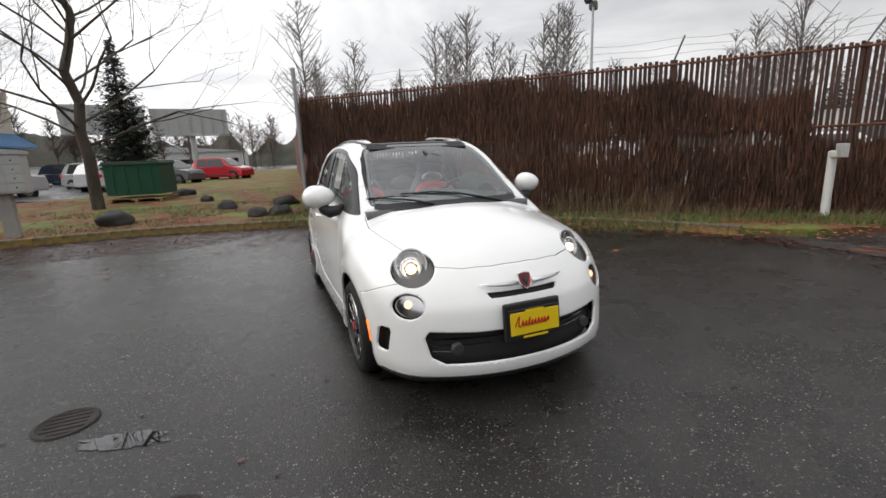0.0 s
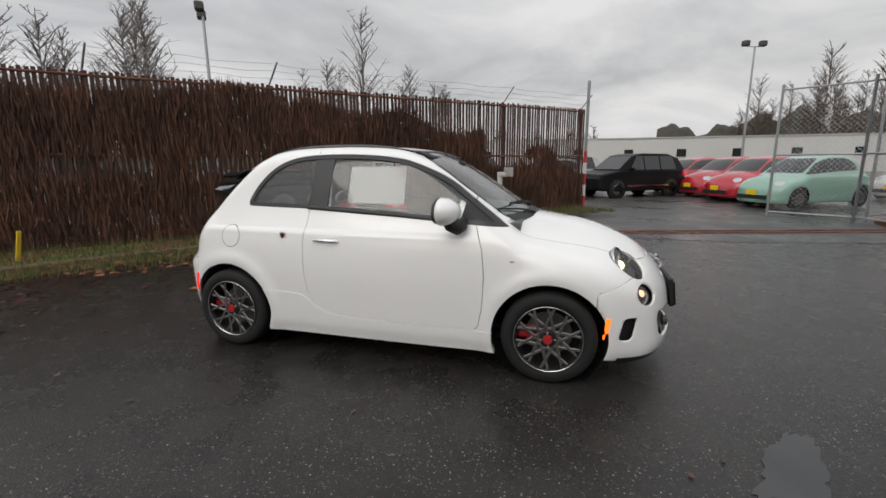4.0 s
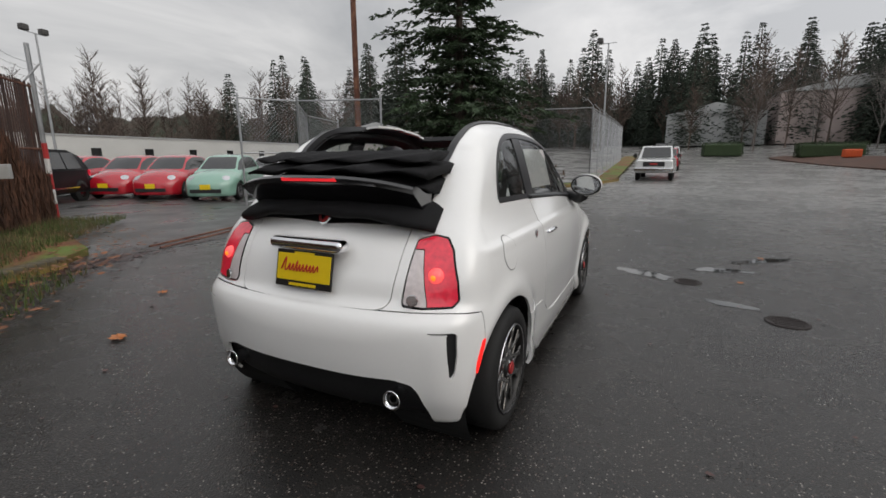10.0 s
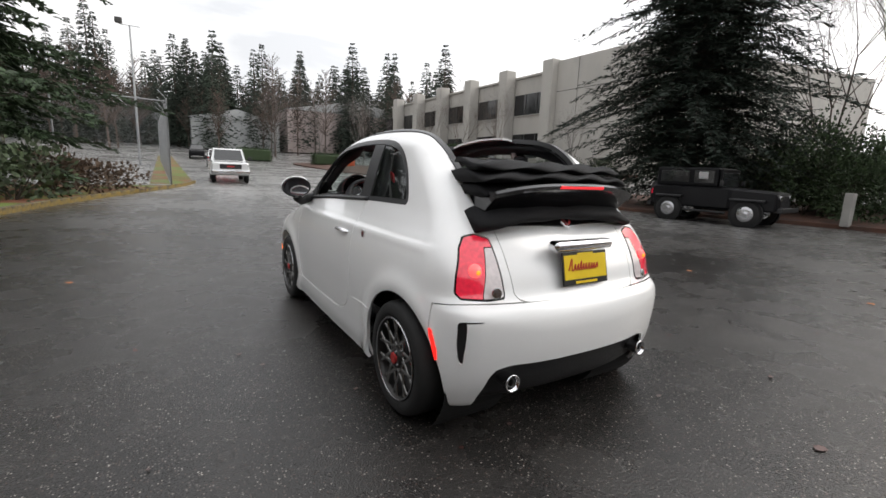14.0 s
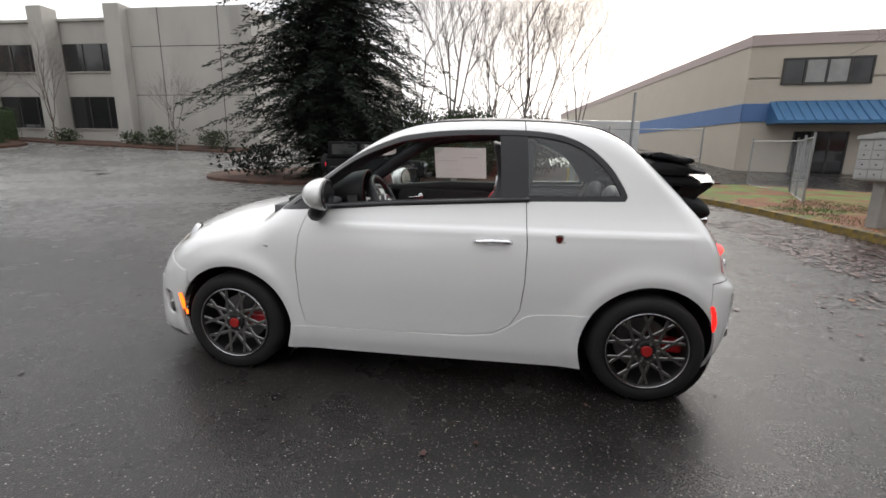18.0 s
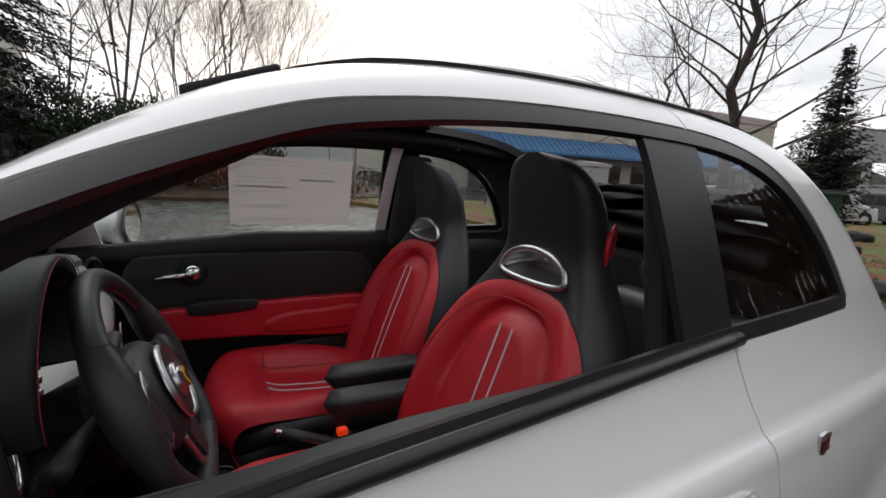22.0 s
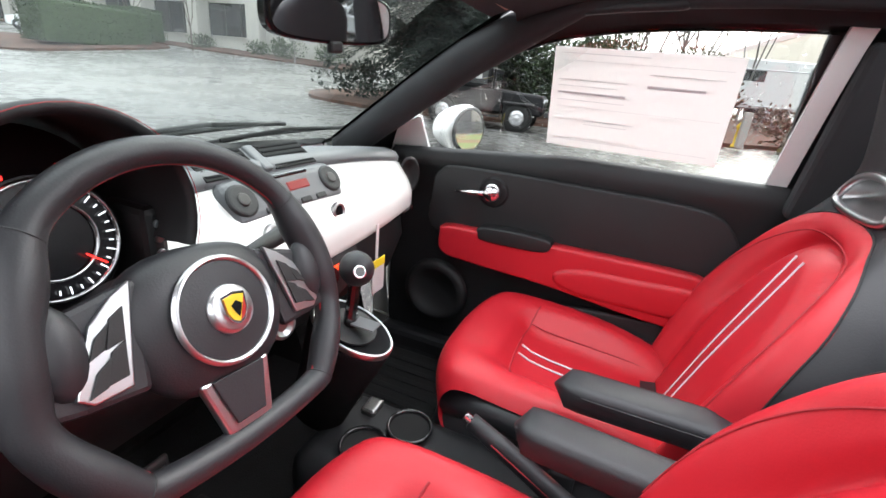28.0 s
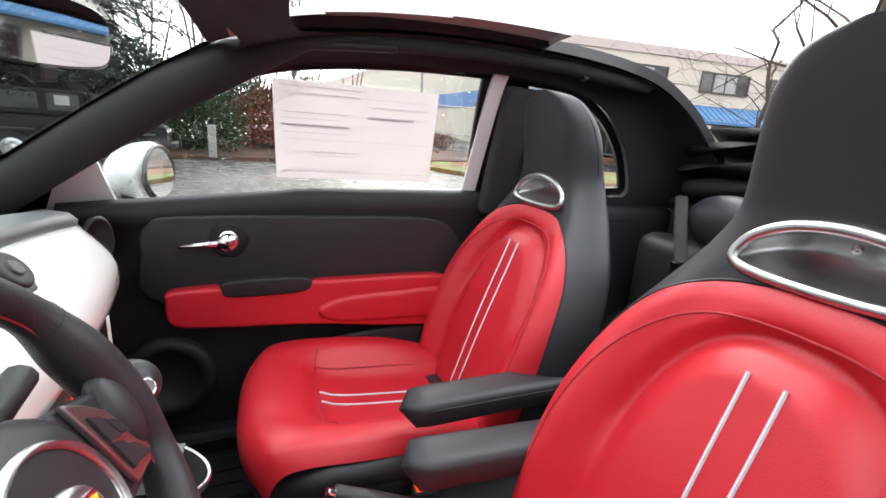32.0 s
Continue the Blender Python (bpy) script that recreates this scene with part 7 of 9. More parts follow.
# overhead: mirror, visors, grab handle, roof bow lining
IM = pose(.010, -.432, 1.296, -4, 3, -14)
glass_o = [tuple(p) for p in smooth_curve([(-.100, .026), (-.05, .032), (.05, .032), (.100, .026), (.112, .007), (.104, -.023), (.05, -.032), (-.05, -.032), (-.104, -.023), (-.112, .007)], 5, True)]
im = part("interior_mirror", prism([(x * 1.07, z * 1.16) for x, z in glass_o], .018, IM @ pose(0, .014, 0, 90, 0, 0), .005), "gloss_black", car, "black-framed interior mirror", smooth=False)
part("mirror_glass", prism(glass_o, .003, IM @ pose(0, .0165, 0, 90, 0, 0)), "mirror_silver", im, "mirror glass")
part("mirror_tab", box(.026, .012, .018, .0, .012, -.042, .004, 2, IM), "black_plastic", im)
part("mirror_stem", tube([(.010, -.455, 1.30), (.004, -.44, 1.335), (0, -.40, 1.352)], .012, 8), "black_plastic", im)
for s in (1, -1):
    line = []
    for y, x in ((-.80, .590), (-.66, .572), (-.52, .550), (-.38, .525), (-.27, .505), (-.12, .495), (0, .500), (.25, .502), (.55, .502), (.85, .496)):
        line.append((s * (x - .030), y, surf_z(x, y) - (.046 if y < -.2 else .026)))
    line = [(p[0] + s * (.020 if s > 0 and p[1] < -.3 else 0), p[1], p[2]) for p in line]
    part("pillar_trim", tube(line, [.030, .031, .033, .036, .040, .024, .020, .020, .020, .020] if s > 0 else [.044, .045, .047, .048, .044, .024, .020, .020, .020, .020], 14), "headliner", car, "black lining of windscreen pillar and roof rail", smooth=True)
part("header_lining", box(.84, .125, .012, 0, 0, 0, .005, 3, pose(0, -.256, 1.402, 21, 0, 0)), "headliner", car, "black lining behind the windscreen header")
for s in (1, -1):
    vs = part("sun_visor", box(.33, .13, .014, 0, 0, 0, .006, 3, pose(s * .225, -.250, 1.384, 21, 0, 0)), "headliner", car, "black sun visor with a printed label")
    part("visor_label", box(.10, .065, .002, s * .095, .01, -.0085, 0, 1, pose(s * .225, -.250, 1.384, 21, 0, 0)), "visor_label", vs)
    part("grab_handle", tube([(s * .488, -.16, 1.392), (s * .462, -.14, 1.384), (s * .456, -.04, 1.394), (s * .458, .07, 1.402), (s * .485, .09, 1.412)], .010, 8), "cabin_black", car, "black roof grab handle", smooth=True)
    part("coat_hook", cyl(.012, .009, .02, pose(s * .478, .62, 1.40, 0, -90 * s, 0), 14, .002), "cabin_black", car)
    part("pillar_tweeter", lathe([(.030, 0), (.032, .006), (.020, .01), (0, .008)], 24, pose(s * .545, -.705, 1.055, 0, -70 * s, 20 * s)), "cabin_black", car, smooth=True)

# price sheet on the right-hand window
PS = [Vector((-.604, -.192, 1.322)), Vector((-.575, .226, 1.320)), Vector((-.645, .236, 1.077)), Vector((-.668, -.186, 1.077))]
bm = bmesh.new()
sheet_v = [bm.verts.new(p + Vector((.012, 0, .003))) for p in PS]
bm.faces.new(sheet_v)
r = bmesh.ops.extrude_face_region(bm, geom=bm.faces[:])
bmesh.ops.translate(bm, vec=(-.0012, 0, 0), verts=[v for v in r["geom"] if isinstance(v, bmesh.types.BMVert)])
bmesh.ops.recalc_face_normals(bm, faces=bm.faces)
ps = part("price_sheet", bm, "paper", car, "white printed price sheet stuck inside the window")


def on_sheet(u, v, w, h, side):
    def p(a, b):
        top, bot = PS[0].lerp(PS[1], a), PS[3].lerp(PS[2], a)
        return top.lerp(bot, b) + Vector((.012 + (.0008 if side > 0 else -.0022), 0, .003))
    return [p(u, v), p(u + w, v), p(u + w, v + h), p(u, v + h)]


for side in (1, -1):
    rows_ = [(.04, .05, .5, .014), (.04, .12, .92, .006), (.04, .30, .40, .012), (.04, .36, .35, .01), (.04, .42, .4, .035), (.04, .50, .4, .012), (.04, .57, .92, .006), (.22, .70, .3, .012), (.22, .74, .26, .012), (.04, .92, .9, .008), (.55, .2, .38, .01), (.55, .3, .3, .05)]
    if side < 0:
        rows_ = [(.08, .12, .42, .012), (.08, .30, .40, .012), (.08, .44, .40, .018), (.08, .58, .30, .012), (.08, .70, .36, .018), (.04, .9, .5, .02), (.55, .2, .38, .012), (.55, .3, .38, .012), (.55, .4, .38, .012), (.55, .6, .38, .012)]
    for u, v, w, h in rows_:
        put("print_line", mesh("print_line", on_sheet(u, v, w, h * .55, side), [(0, 1, 2, 3)]), "paper_print", ps)

# rain on the right-hand windows
rain = bpy.data.materials.new("rain_water")
rain.use_nodes = True
rain_p = rain.node_tree.nodes["Principled BSDF"]
rain_p.inputs["Base Color"].default_value, rain_p.inputs["Roughness"].default_value = (.9, .93, .93, 1), .02
rain_p.inputs["Transmission Weight"].default_value, rain_p.inputs["IOR"].default_value = 1.0, 1.33
MATS["rain_water"] = rain
V, F = other_side(*cut((lambda V: f_window(V, -.03), lambda V: V[:, 1] - .38), (), 0))
rnd = random.Random(77)
area = np.linalg.norm(np.cross(V[F[:, 1]] - V[F[:, 0]], V[F[:, 2]] - V[F[:, 0]]), axis=1)
pick = rnd.choices(range(len(F)), weights=list(area), k=1000)
seed = bmesh.new()
bmesh.ops.create_icosphere(seed, subdivisions=1, radius=1)
dv = np.array([v.co[:] for v in seed.verts]); df = np.array([[v.index for v in f.verts] for f in seed.faces])
seed.free()
DV, DF = [], []
for k in pick:
    a, b = rnd.random(), rnd.random()
    if a + b > 1:
        a, b = 1 - a, 1 - b
    p0, p1, p2 = V[F[k]]
    p = p0 + (p1 - p0) * a + (p2 - p0) * b
    r = rnd.uniform(.0007, .0017) * (1 + .8 * (rnd.random() < .1))
    DF.append(df + len(DV) * len(dv))
    DV.append(p + dv * (r * .6, r, r * rnd.uniform(1, 1.5)) + (-.003, 0, 0))
put("rain_drops", mesh("rain_drops", np.concatenate(DV), np.concatenate(DF)), "rain_water", car, "rain drops on the side glass", smooth=True)["kind"] = "stuff"

# ---- trees and plants ----
def quads(centres, dirs, L, W, rnd, droop=0.0):
    V, F = [], []
    for c, d in zip(centres, dirs):
        l, w = L * rnd.uniform(.6, 1.3), W * rnd.uniform(.6, 1.3)
        d = Vector(d).normalized()
        s = d.cross(Vector((rnd.uniform(-1, 1), rnd.uniform(-1, 1), rnd.uniform(-1, 1)))).normalized()
        i = len(V)
        V += [c - s * w * .3, c + d * l * .5 - s * w, c + d * l + Vector((0, 0, -droop * l)), c + d * l * .5 + s * w]
        F.append((i, i + 1, i + 2, i + 3))
    return V, F


def conifer_mesh(name, h, r, layers, per, shoots, seed, L, W, bare=.06, ragged=.35, droop=.35, sparse=0.0, profile=None, blades=5, flat=.45):
    """Boughs in uneven tiers; each bough carries flat drooping side shoots edged with short needle blades."""
    rnd = random.Random(seed)
    wide = spl(profile or [(0, .72), (.12, 1.0), (.3, .88), (.6, .52), (.85, .22), (1, .03)])
    V, F, segs = [], [], []

    def blade(c, d, l, w):
        s = d.cross(Vector((rnd.gauss(0, flat), rnd.gauss(0, flat), 1))).normalized()
        i = len(V)
        V.extend((c, c + d * l * .45 - s * w, c + d * l, c + d * l * .45 + s * w))
        F.append((i, i + 1, i + 2, i + 3))

    for k in range(layers):
        t = (k + rnd.uniform(-.35, .35)) / (layers - 1)
        t = min(.995, max(0, t))
        z = h * (bare + (1 - bare) * t)
        reach = r * float(wide(t)) * rnd.uniform(1 - ragged, 1 + ragged * .35) + .12
        n = max(4, int(per * (1 - .45 * t)))
        a0 = rnd.uniform(0, 6.3)
        for b in range(n):
            if rnd.random() < sparse:
                continue
            a = a0 + 6.283 * b / n + rnd.uniform(-.3, .3)
            rr = reach * rnd.uniform(.55, 1.12)
            d = Vector((math.cos(a), math.sin(a), 0))
            side = Vector((-d.y, d.x, 0))
            fall = droop * rnd.uniform(.5, 1.25)
            p0 = Vector((0, 0, z + rnd.uniform(-.1, .1)))
            at = lambda u: p0 + d * (rr * u) + Vector((0, 0, rr * (.12 * u - (fall + .12) * u * u)))
            segs.append((p0, at(.5), .010 + .012 * rr, .008))
            segs.append((at(.5), at(1), .008, .004))
            m = max(4, int(shoots * rr / r + 2))
            for q in range(m):
                u = .16 + .84 * (q + rnd.random()) / m
                sg = 1 if q % 2 else -1
                ln = L * (1.25 - .75 * u) * rnd.uniform(.6, 1.25) * (.38 + .62 * min(1, 1.25 * float(wide(t))))
                sd = (d * rnd.uniform(.35, .9) + side * sg * rnd.uniform(.5, 1.0) + Vector((0, 0, rnd.uniform(-.55, .08)))).normalized()
                c = at(u) + Vector((0, 0, rnd.gauss(0, .04)))
                blade(c, sd, ln, W)
                for j in range(blades):
                    v = (j + 1) / (blades + 1)
                    bd = (sd + d * .3 + Vector((rnd.uniform(-.8, .8), rnd.uniform(-.8, .8), rnd.uniform(-.6, .3)))).normalized()
                    blade(c + sd * (ln * v), bd, ln * .42, W * .42)
    return mesh(name, V, F), segs


def conifer(x, y, h, r, material, label, seed, layers=26, per=13, shoots=20, L=.5, W=.06, z=None, **kw):
    t = thing("conifer", label, "tree", pose(x, y, rise(x, y) if z is None else z, 0, 0, seed * 40))
    me, segs = conifer_mesh("crown", h, r, layers, per, shoots, seed, L, W, **kw)
    put("crown", me, material, t)
    part("trunk", cyl(.016 * h + .05, .02, h * .98, seg=10), "bark", t)
    put("bough", mesh("bough", *prisms(segs, 3)), "bark", t)["kind"] = "stuff"
    return t


def branch_segs(p, d, length, r, depth, rnd, out, spread=.55, kids=3, up=.12):
    n = 3
    q = p
    for i in range(n):
        d = (d + Vector((rnd.gauss(0, .10), rnd.gauss(0, .10), rnd.gauss(0, .06) + up * .3))).normalized()
        e = q + d * (length / n)
        r2 = r * .84
        out.append((q, e, r, r2))
        q, r = e, r2
        if depth > 0 and i > 0:
            for _ in range(kids - 1 if i == 1 else kids):
                a = d.orthogonal().normalized()
                a.rotate(Matrix.Rotation(rnd.uniform(0, 6.283), 3, d))
                nd = (d + a * rnd.uniform(spread * .6, spread * 1.5) + Vector((0, 0, up))).normalized()
                branch_segs(q, nd, length * rnd.uniform(.55, .8), r * .62, depth - 1, rnd, out, spread, kids, up)
    return out


def bare_tree(x, y, h, label, seed, material="bark", depth=4, r=None, fork=.25, kids=3, spread=.55, name="bare_tree"):
    rnd = random.Random(seed)
    t = thing(name, label, "tree", pose(x, y, rise(x, y)))
    r = r or h * .016
    trunk = [(Vector((0, 0, -.1)), Vector((rnd.uniform(-.1, .1), 0, h * fork)), r * 1.25, r)]
    out = []
    top = trunk[0][1]
    for k in range(kids):
        a = 6.283 * k / kids + rnd.uniform(-.4, .4)
        d = Vector((math.cos(a) * .38, math.sin(a) * .38, 1)).normalized()
        branch_segs(top, d, h * .40, r * .7, depth - 1, rnd, out, spread, kids)
    branch_segs(top, Vector((0, 0, 1)), h * .45, r * .85, depth - 1, rnd, out, spread, kids)
    put("trunk", mesh("trunk", *prisms(trunk, 10)), material, t, smooth=True)
    put("bough", mesh("bough", *prisms([s for s in out if s[2] > .014], 6)), material, t)["kind"] = "stuff"
    small = [s for s in out if s[2] <= .014]
    if small:
        put("twig_spray", mesh("twig_spray", *prisms(small, 3)), material, t)
    return t


def leader_tree(x, y, h, label, seed, material="bark", r=.12, low=.2, reach=.34):
    """A leafless tree with one leading stem and many side limbs that rise and split into twigs."""
    rnd = random.Random(seed)
    t = thing("bare_tree", label, "tree", pose(x, y, rise(x, y)))
    stem, q = [], Vector((0, 0, -.1))
    n = 12
    for k in range(n):
        e = Vector((rnd.gauss(0, .07) * k * .35, rnd.gauss(0, .07) * k * .35, h * (k + 1) / n))
        stem.append((q, e, r * (1.2 - k / n) + .012, r * (1.2 - (k + 1) / n) + .01))
        q = e
    out = []
    for k in range(34):
        u = low + (.97 - low) * (k + rnd.random() * .6) / 34
        a = k * 2.4 + rnd.uniform(-.4, .4)
        p = stem[min(n - 1, int(u * n))][0].lerp(stem[min(n - 1, int(u * n))][1], u * n % 1)
        d = Vector((math.cos(a), math.sin(a), .30 + .9 * u + rnd.uniform(-.15, .2))).normalized()
        ln = h * reach * (1.1 - .75 * u) * rnd.uniform(.75, 1.15)
        branch_segs(p, d, ln, r * .34 * (1.1 - .6 * u), 3, rnd, out, .75, 2, .06)
    put("trunk", mesh("trunk", *prisms(stem, 12)), material, t, smooth=True)
    put("bough", mesh("bough", *prisms([s for s in out if s[2] > .012], 6)), material, t)["kind"] = "stuff"
    put("twig_spray", mesh("twig_spray", *prisms([(a, b, max(c, .0045), max(d, .0035)) for a, b, c, d in out if c <= .012], 3)), material, t)
    return t


def bush(x, y, r, h, material, label, seed, n=700, leaf=.09, name="bush", sx=1.0, sy=1.0, twigs=True, z=None):
    rnd = random.Random(seed)
    t = thing(name, label, "bush", pose(x, y, rise(x, y) if z is None else z))
    V, F, segs = [], [], []
    lumps = [(Vector((rnd.uniform(-.55, .55) * r * sx, rnd.uniform(-.55, .55) * r * sy, h * rnd.uniform(.3, .7))), rnd.uniform(.35, .6)) for _ in range(9)]
    cs, ds = [], []
    for _ in range(n):
        c, s = rnd.choice(lumps)
        v = Vector((rnd.gauss(0, 1), rnd.gauss(0, 1), rnd.gauss(0, 1))).normalized()
        p = c + Vector((v.x * r * s * sx, v.y * r * s * sy, v.z * h * s * .8)) * rnd.uniform(.6, 1.08)
        if p.z < 0.02:
            p.z = rnd.uniform(.02, .2)
        cs.append(p); ds.append(v + Vector((0, 0, .3)))
    put("leaves", mesh("leaves", *quads(cs, ds, leaf, leaf * .4, rnd)), material, t)
    if twigs:
        for c, s in lumps:
            segs.append((Vector((0, 0, 0)), c, .02, .008))
            for _ in range(6):
                segs.append((c, c + Vector((rnd.uniform(-1, 1) * r * s, rnd.uniform(-1, 1) * r * s, rnd.uniform(0, 1) * h * s * .8)), .008, .003))
        put("stem_tangle", mesh("stem_tangle", *prisms(segs, 3)), "bark", t)
    return t


def hedge(x, y, sx, sy, h, label, seed, turn=0):
    rnd = random.Random(seed)
    t = thing("clipped_hedge", label, "hedge", pose(x, y, rise(x, y), 0, 0, turn))
    part("core", box(sx - .2, sy - .2, h - .1, 0, 0, (h - .1) / 2, .15, 2), "hedge_green", t)
    cs, ds = [], []
    for _ in range(int(420 * (sx * sy + (sx + sy) * 2 * h) / 6)):
        f = rnd.random()
        p = Vector((rnd.uniform(-.5, .5) * sx, rnd.uniform(-.5, .5) * sy, rnd.uniform(0, h)))
        if f < .4:
            p.z, d = h + rnd.uniform(-.08, .05), Vector((0, 0, 1))
        elif f < .7:
            p.x, d = math.copysign(sx / 2, p.x), Vector((math.copysign(1, p.x), 0, .3))
        else:
            p.y, d = math.copysign(sy / 2, p.y), Vector((0, math.copysign(1, p.y), .3))
        cs.append(p); ds.append(d + Vector((rnd.uniform(-.6, .6), rnd.uniform(-.6, .6), rnd.uniform(-.4, .4))))
    put("leaves", mesh("leaves", *quads(cs, ds, .11, .045, rnd)), "hedge_green", t)
    return t


# the big dark fir by the jeep, the pine beyond the gate, the little thuja
conifer(-15.6, -6.9, 13.5, 4.5, "needles_dark", "broad dark green fir with hanging branches", 3, 46, 22, 58, .50, .038, droop=.32, ragged=.5, bare=.03, profile=[(0, .42), (.08, .62), (.2, .92), (.38, 1.0), (.55, .82), (.75, .48), (.9, .2), (1, .03)], blades=8)
conifer(6.7, -15.4, 14.0, 4.3, "needles_green", "tall ragged green pine behind the road fence", 5, 26, 15, 46, .50, .07, flat=1.2, droop=.14, ragged=.55, bare=.06, sparse=.06, profile=[(0, .85), (.15, 1.0), (.35, .72), (.5, .85), (.7, .66), (.88, .40), (1, .08)], blades=7)
conifer(-6.5, 20.5, 6.6, 1.5, "needles_dark", "slim dark green thuja by the car park", 7, 44, 18, 9, .34, .05, droop=-.5, ragged=.2, bare=.02, blades=4)
leader_tree(-5.75, 12.3, 9.5, "bare leafless deciduous tree with dark bark", 11, r=.135)
leader_tree(-10.6, 16.5, 7.5, "slim bare leafless tree with dark bark", 17, r=.07)
bare_tree(-22, -2.6, 11, "bare pale birch behind the hedge bank", 21, "twig_grey", 6, .085, .2)
bare_tree(-26, 1.5, 11.5, "bare pale birch behind the hedge bank", 23, "twig_grey", 6, .08, .25)
bare_tree(-19.5, -.5, 8, "bare multi-stemmed thicket tree", 24, "twig_brown", 5, .07, .1)
for i, (x, y, h) in enumerate(((-25.0, -31.0, 6.0), (-25.2, -37.5, 6.2), (-25, -44, 6), (-20, -52, 7), (-16, -58, 8), (-22, -60, 7.5), (-12, -66, 8), (-26.0, -22.5, 4.5))):
    bare_tree(x, y, h, "small bare ornamental tree in front of the offices", 40 + i, "twig_brown" if i < 3 else "twig_grey", 4, .05, .25)
# shrubs
for i, (x, y, r, h, m, sx) in enumerate(((-19.5, -1.2, 2.0, 2.4, "shrub_green", 1), (-18.5, 2.0, 1.9, 2.0, "shrub_brown", 1), (-20.6, 5.0, 1.2, 1.1, "shrub_brown", 1), (-17.6, -3.6, 1.6, 1.9, "shrub_green", 1), (-15.8, -6.0, 1.7, 1.6, "needles_dark", 1), (-15.6, -10.6, 1.6, 1.5, "needles_dark", 1), (-16.0, 4.6, 1.2, 1.1, "shrub_brown", 1),
                                           (5.0, -12.0, 1.2, 1.5, "shrub_green", 1), (4.2, -14.2, 1.3, 1.3, "shrub_brown", 1), (6.4, -10.6, 1.2, 1.5, "shrub_brown", 1), (3.4, -16.6, 1.1, 1.0, "shrub_brown", 1), (8.6, -12.4, 1.5, 2.0, "shrub_green", 1), (9.6, -15.2, 1.6, 2.2, "shrub_green", 1), (7.2, -9.0, .8, .9, "shrub_brown", 1),
                                           (-27.5, -21.0, 1.1, 1.3, "shrub_green", 1), (-27.6, -24.5, 1.2, 1.5, "shrub_green", 1), (-27.4, -27.0, .9, 1.0, "shrub_green", 1), (-27.4, -33, 1.0, 1.0, "shrub_green", 1), (-27.2, -40, 1.0, 1.0, "shrub_brown", 1), (-22.8, 9.0, 1.0, .9, "shrub_brown", 1))):
    bush(x, y, r, h, m, "loose " + ("brown winter" if "brown" in m else "evergreen") + " shrub in the planting bed", 60 + i, n=900 if h > 1.2 else 500, leaf=.15)
for i, (x, y, r, h) in enumerate(((-17.2, -2.2, 2.2, 3.3), (-18.6, .6, 2.2, 3.0), (-19.6, -4.6, 2.4, 3.8), (-22.0, -6.6, 2.0, 2.6), (-21.5, -1.2, 2.6, 3.6))):
    bush(x, y, r, h * .85, ("hedge_green", "shrub_thicket")[i % 2], "dense evergreen and bramble thicket beside the parked jeep", 160 + i, n=9500, leaf=.11)
for i, (x, y, h) in enumerate(((-20.5, -4.2, 9.5), (-23.5, -.6, 10.5), (-21, 1.8, 8.5), (-24.5, 4.4, 9))):
    bare_tree(x, y, h, "bare leafless thicket tree behind the evergreens", 180 + i, "twig_grey" if i % 2 else "twig_brown", 6, .055, .15)
hedge(-20.6, -35.0, 7.0, 2.6, 2.5, "tall clipped evergreen hedge on the bark island", 81)
hedge(-26.0, -37.6, 2.6, 2.2, 2.3, "clipped evergreen hedge before the offices", 85)
hedge(-16, -52, 5, 2.2, 1.3, "long clipped evergreen hedge on the bark island", 82)
hedge(-8, -60, 4, 2.2, 1.5, "long clipped evergreen hedge on the bark island", 84)
ISLE_A = [tuple(p) for p in smooth_curve([(-12.9, -7.2), (-13.2, -9.5), (-14.6, -12.2), (-17.5, -13.5), (-20.5, -11), (-22, -5), (-23.5, 2), (-22, 7.5), (-17.5, 9.6), (-16.3, 4.6), (-14.9, 1.5), (-14.6, -2.4), (-13.6, -5.2)], 4, True)]
sheet("bark_island", ISLE_A, 0.0, "bark_dust", "bark mulch island round the fir", "planting bed", .12)
ISLE_B = [tuple(p) for p in smooth_curve([(-14.8, -32.4), (-19, -32.0), (-24.4, -32.6), (-24.8, -38), (-20.5, -40.6), (-17.6, -46), (-15.5, -55), (-12, -56), (-12.6, -45), (-13.6, -36.5)], 4, True)]
sheet("bark_island", ISLE_B, 0.0, "bark_dust", "bark mulch island with a clipped hedge", "planting bed", .14)
sheet("foundation_bed", [(-29.4, -18.6), (-29.4, -64), (-26.2, -64), (-26.0, -30), (-26.4, -18.6)], 0.0, "bark_dust", "bark mulch bed along the offices", "planting bed", .12)


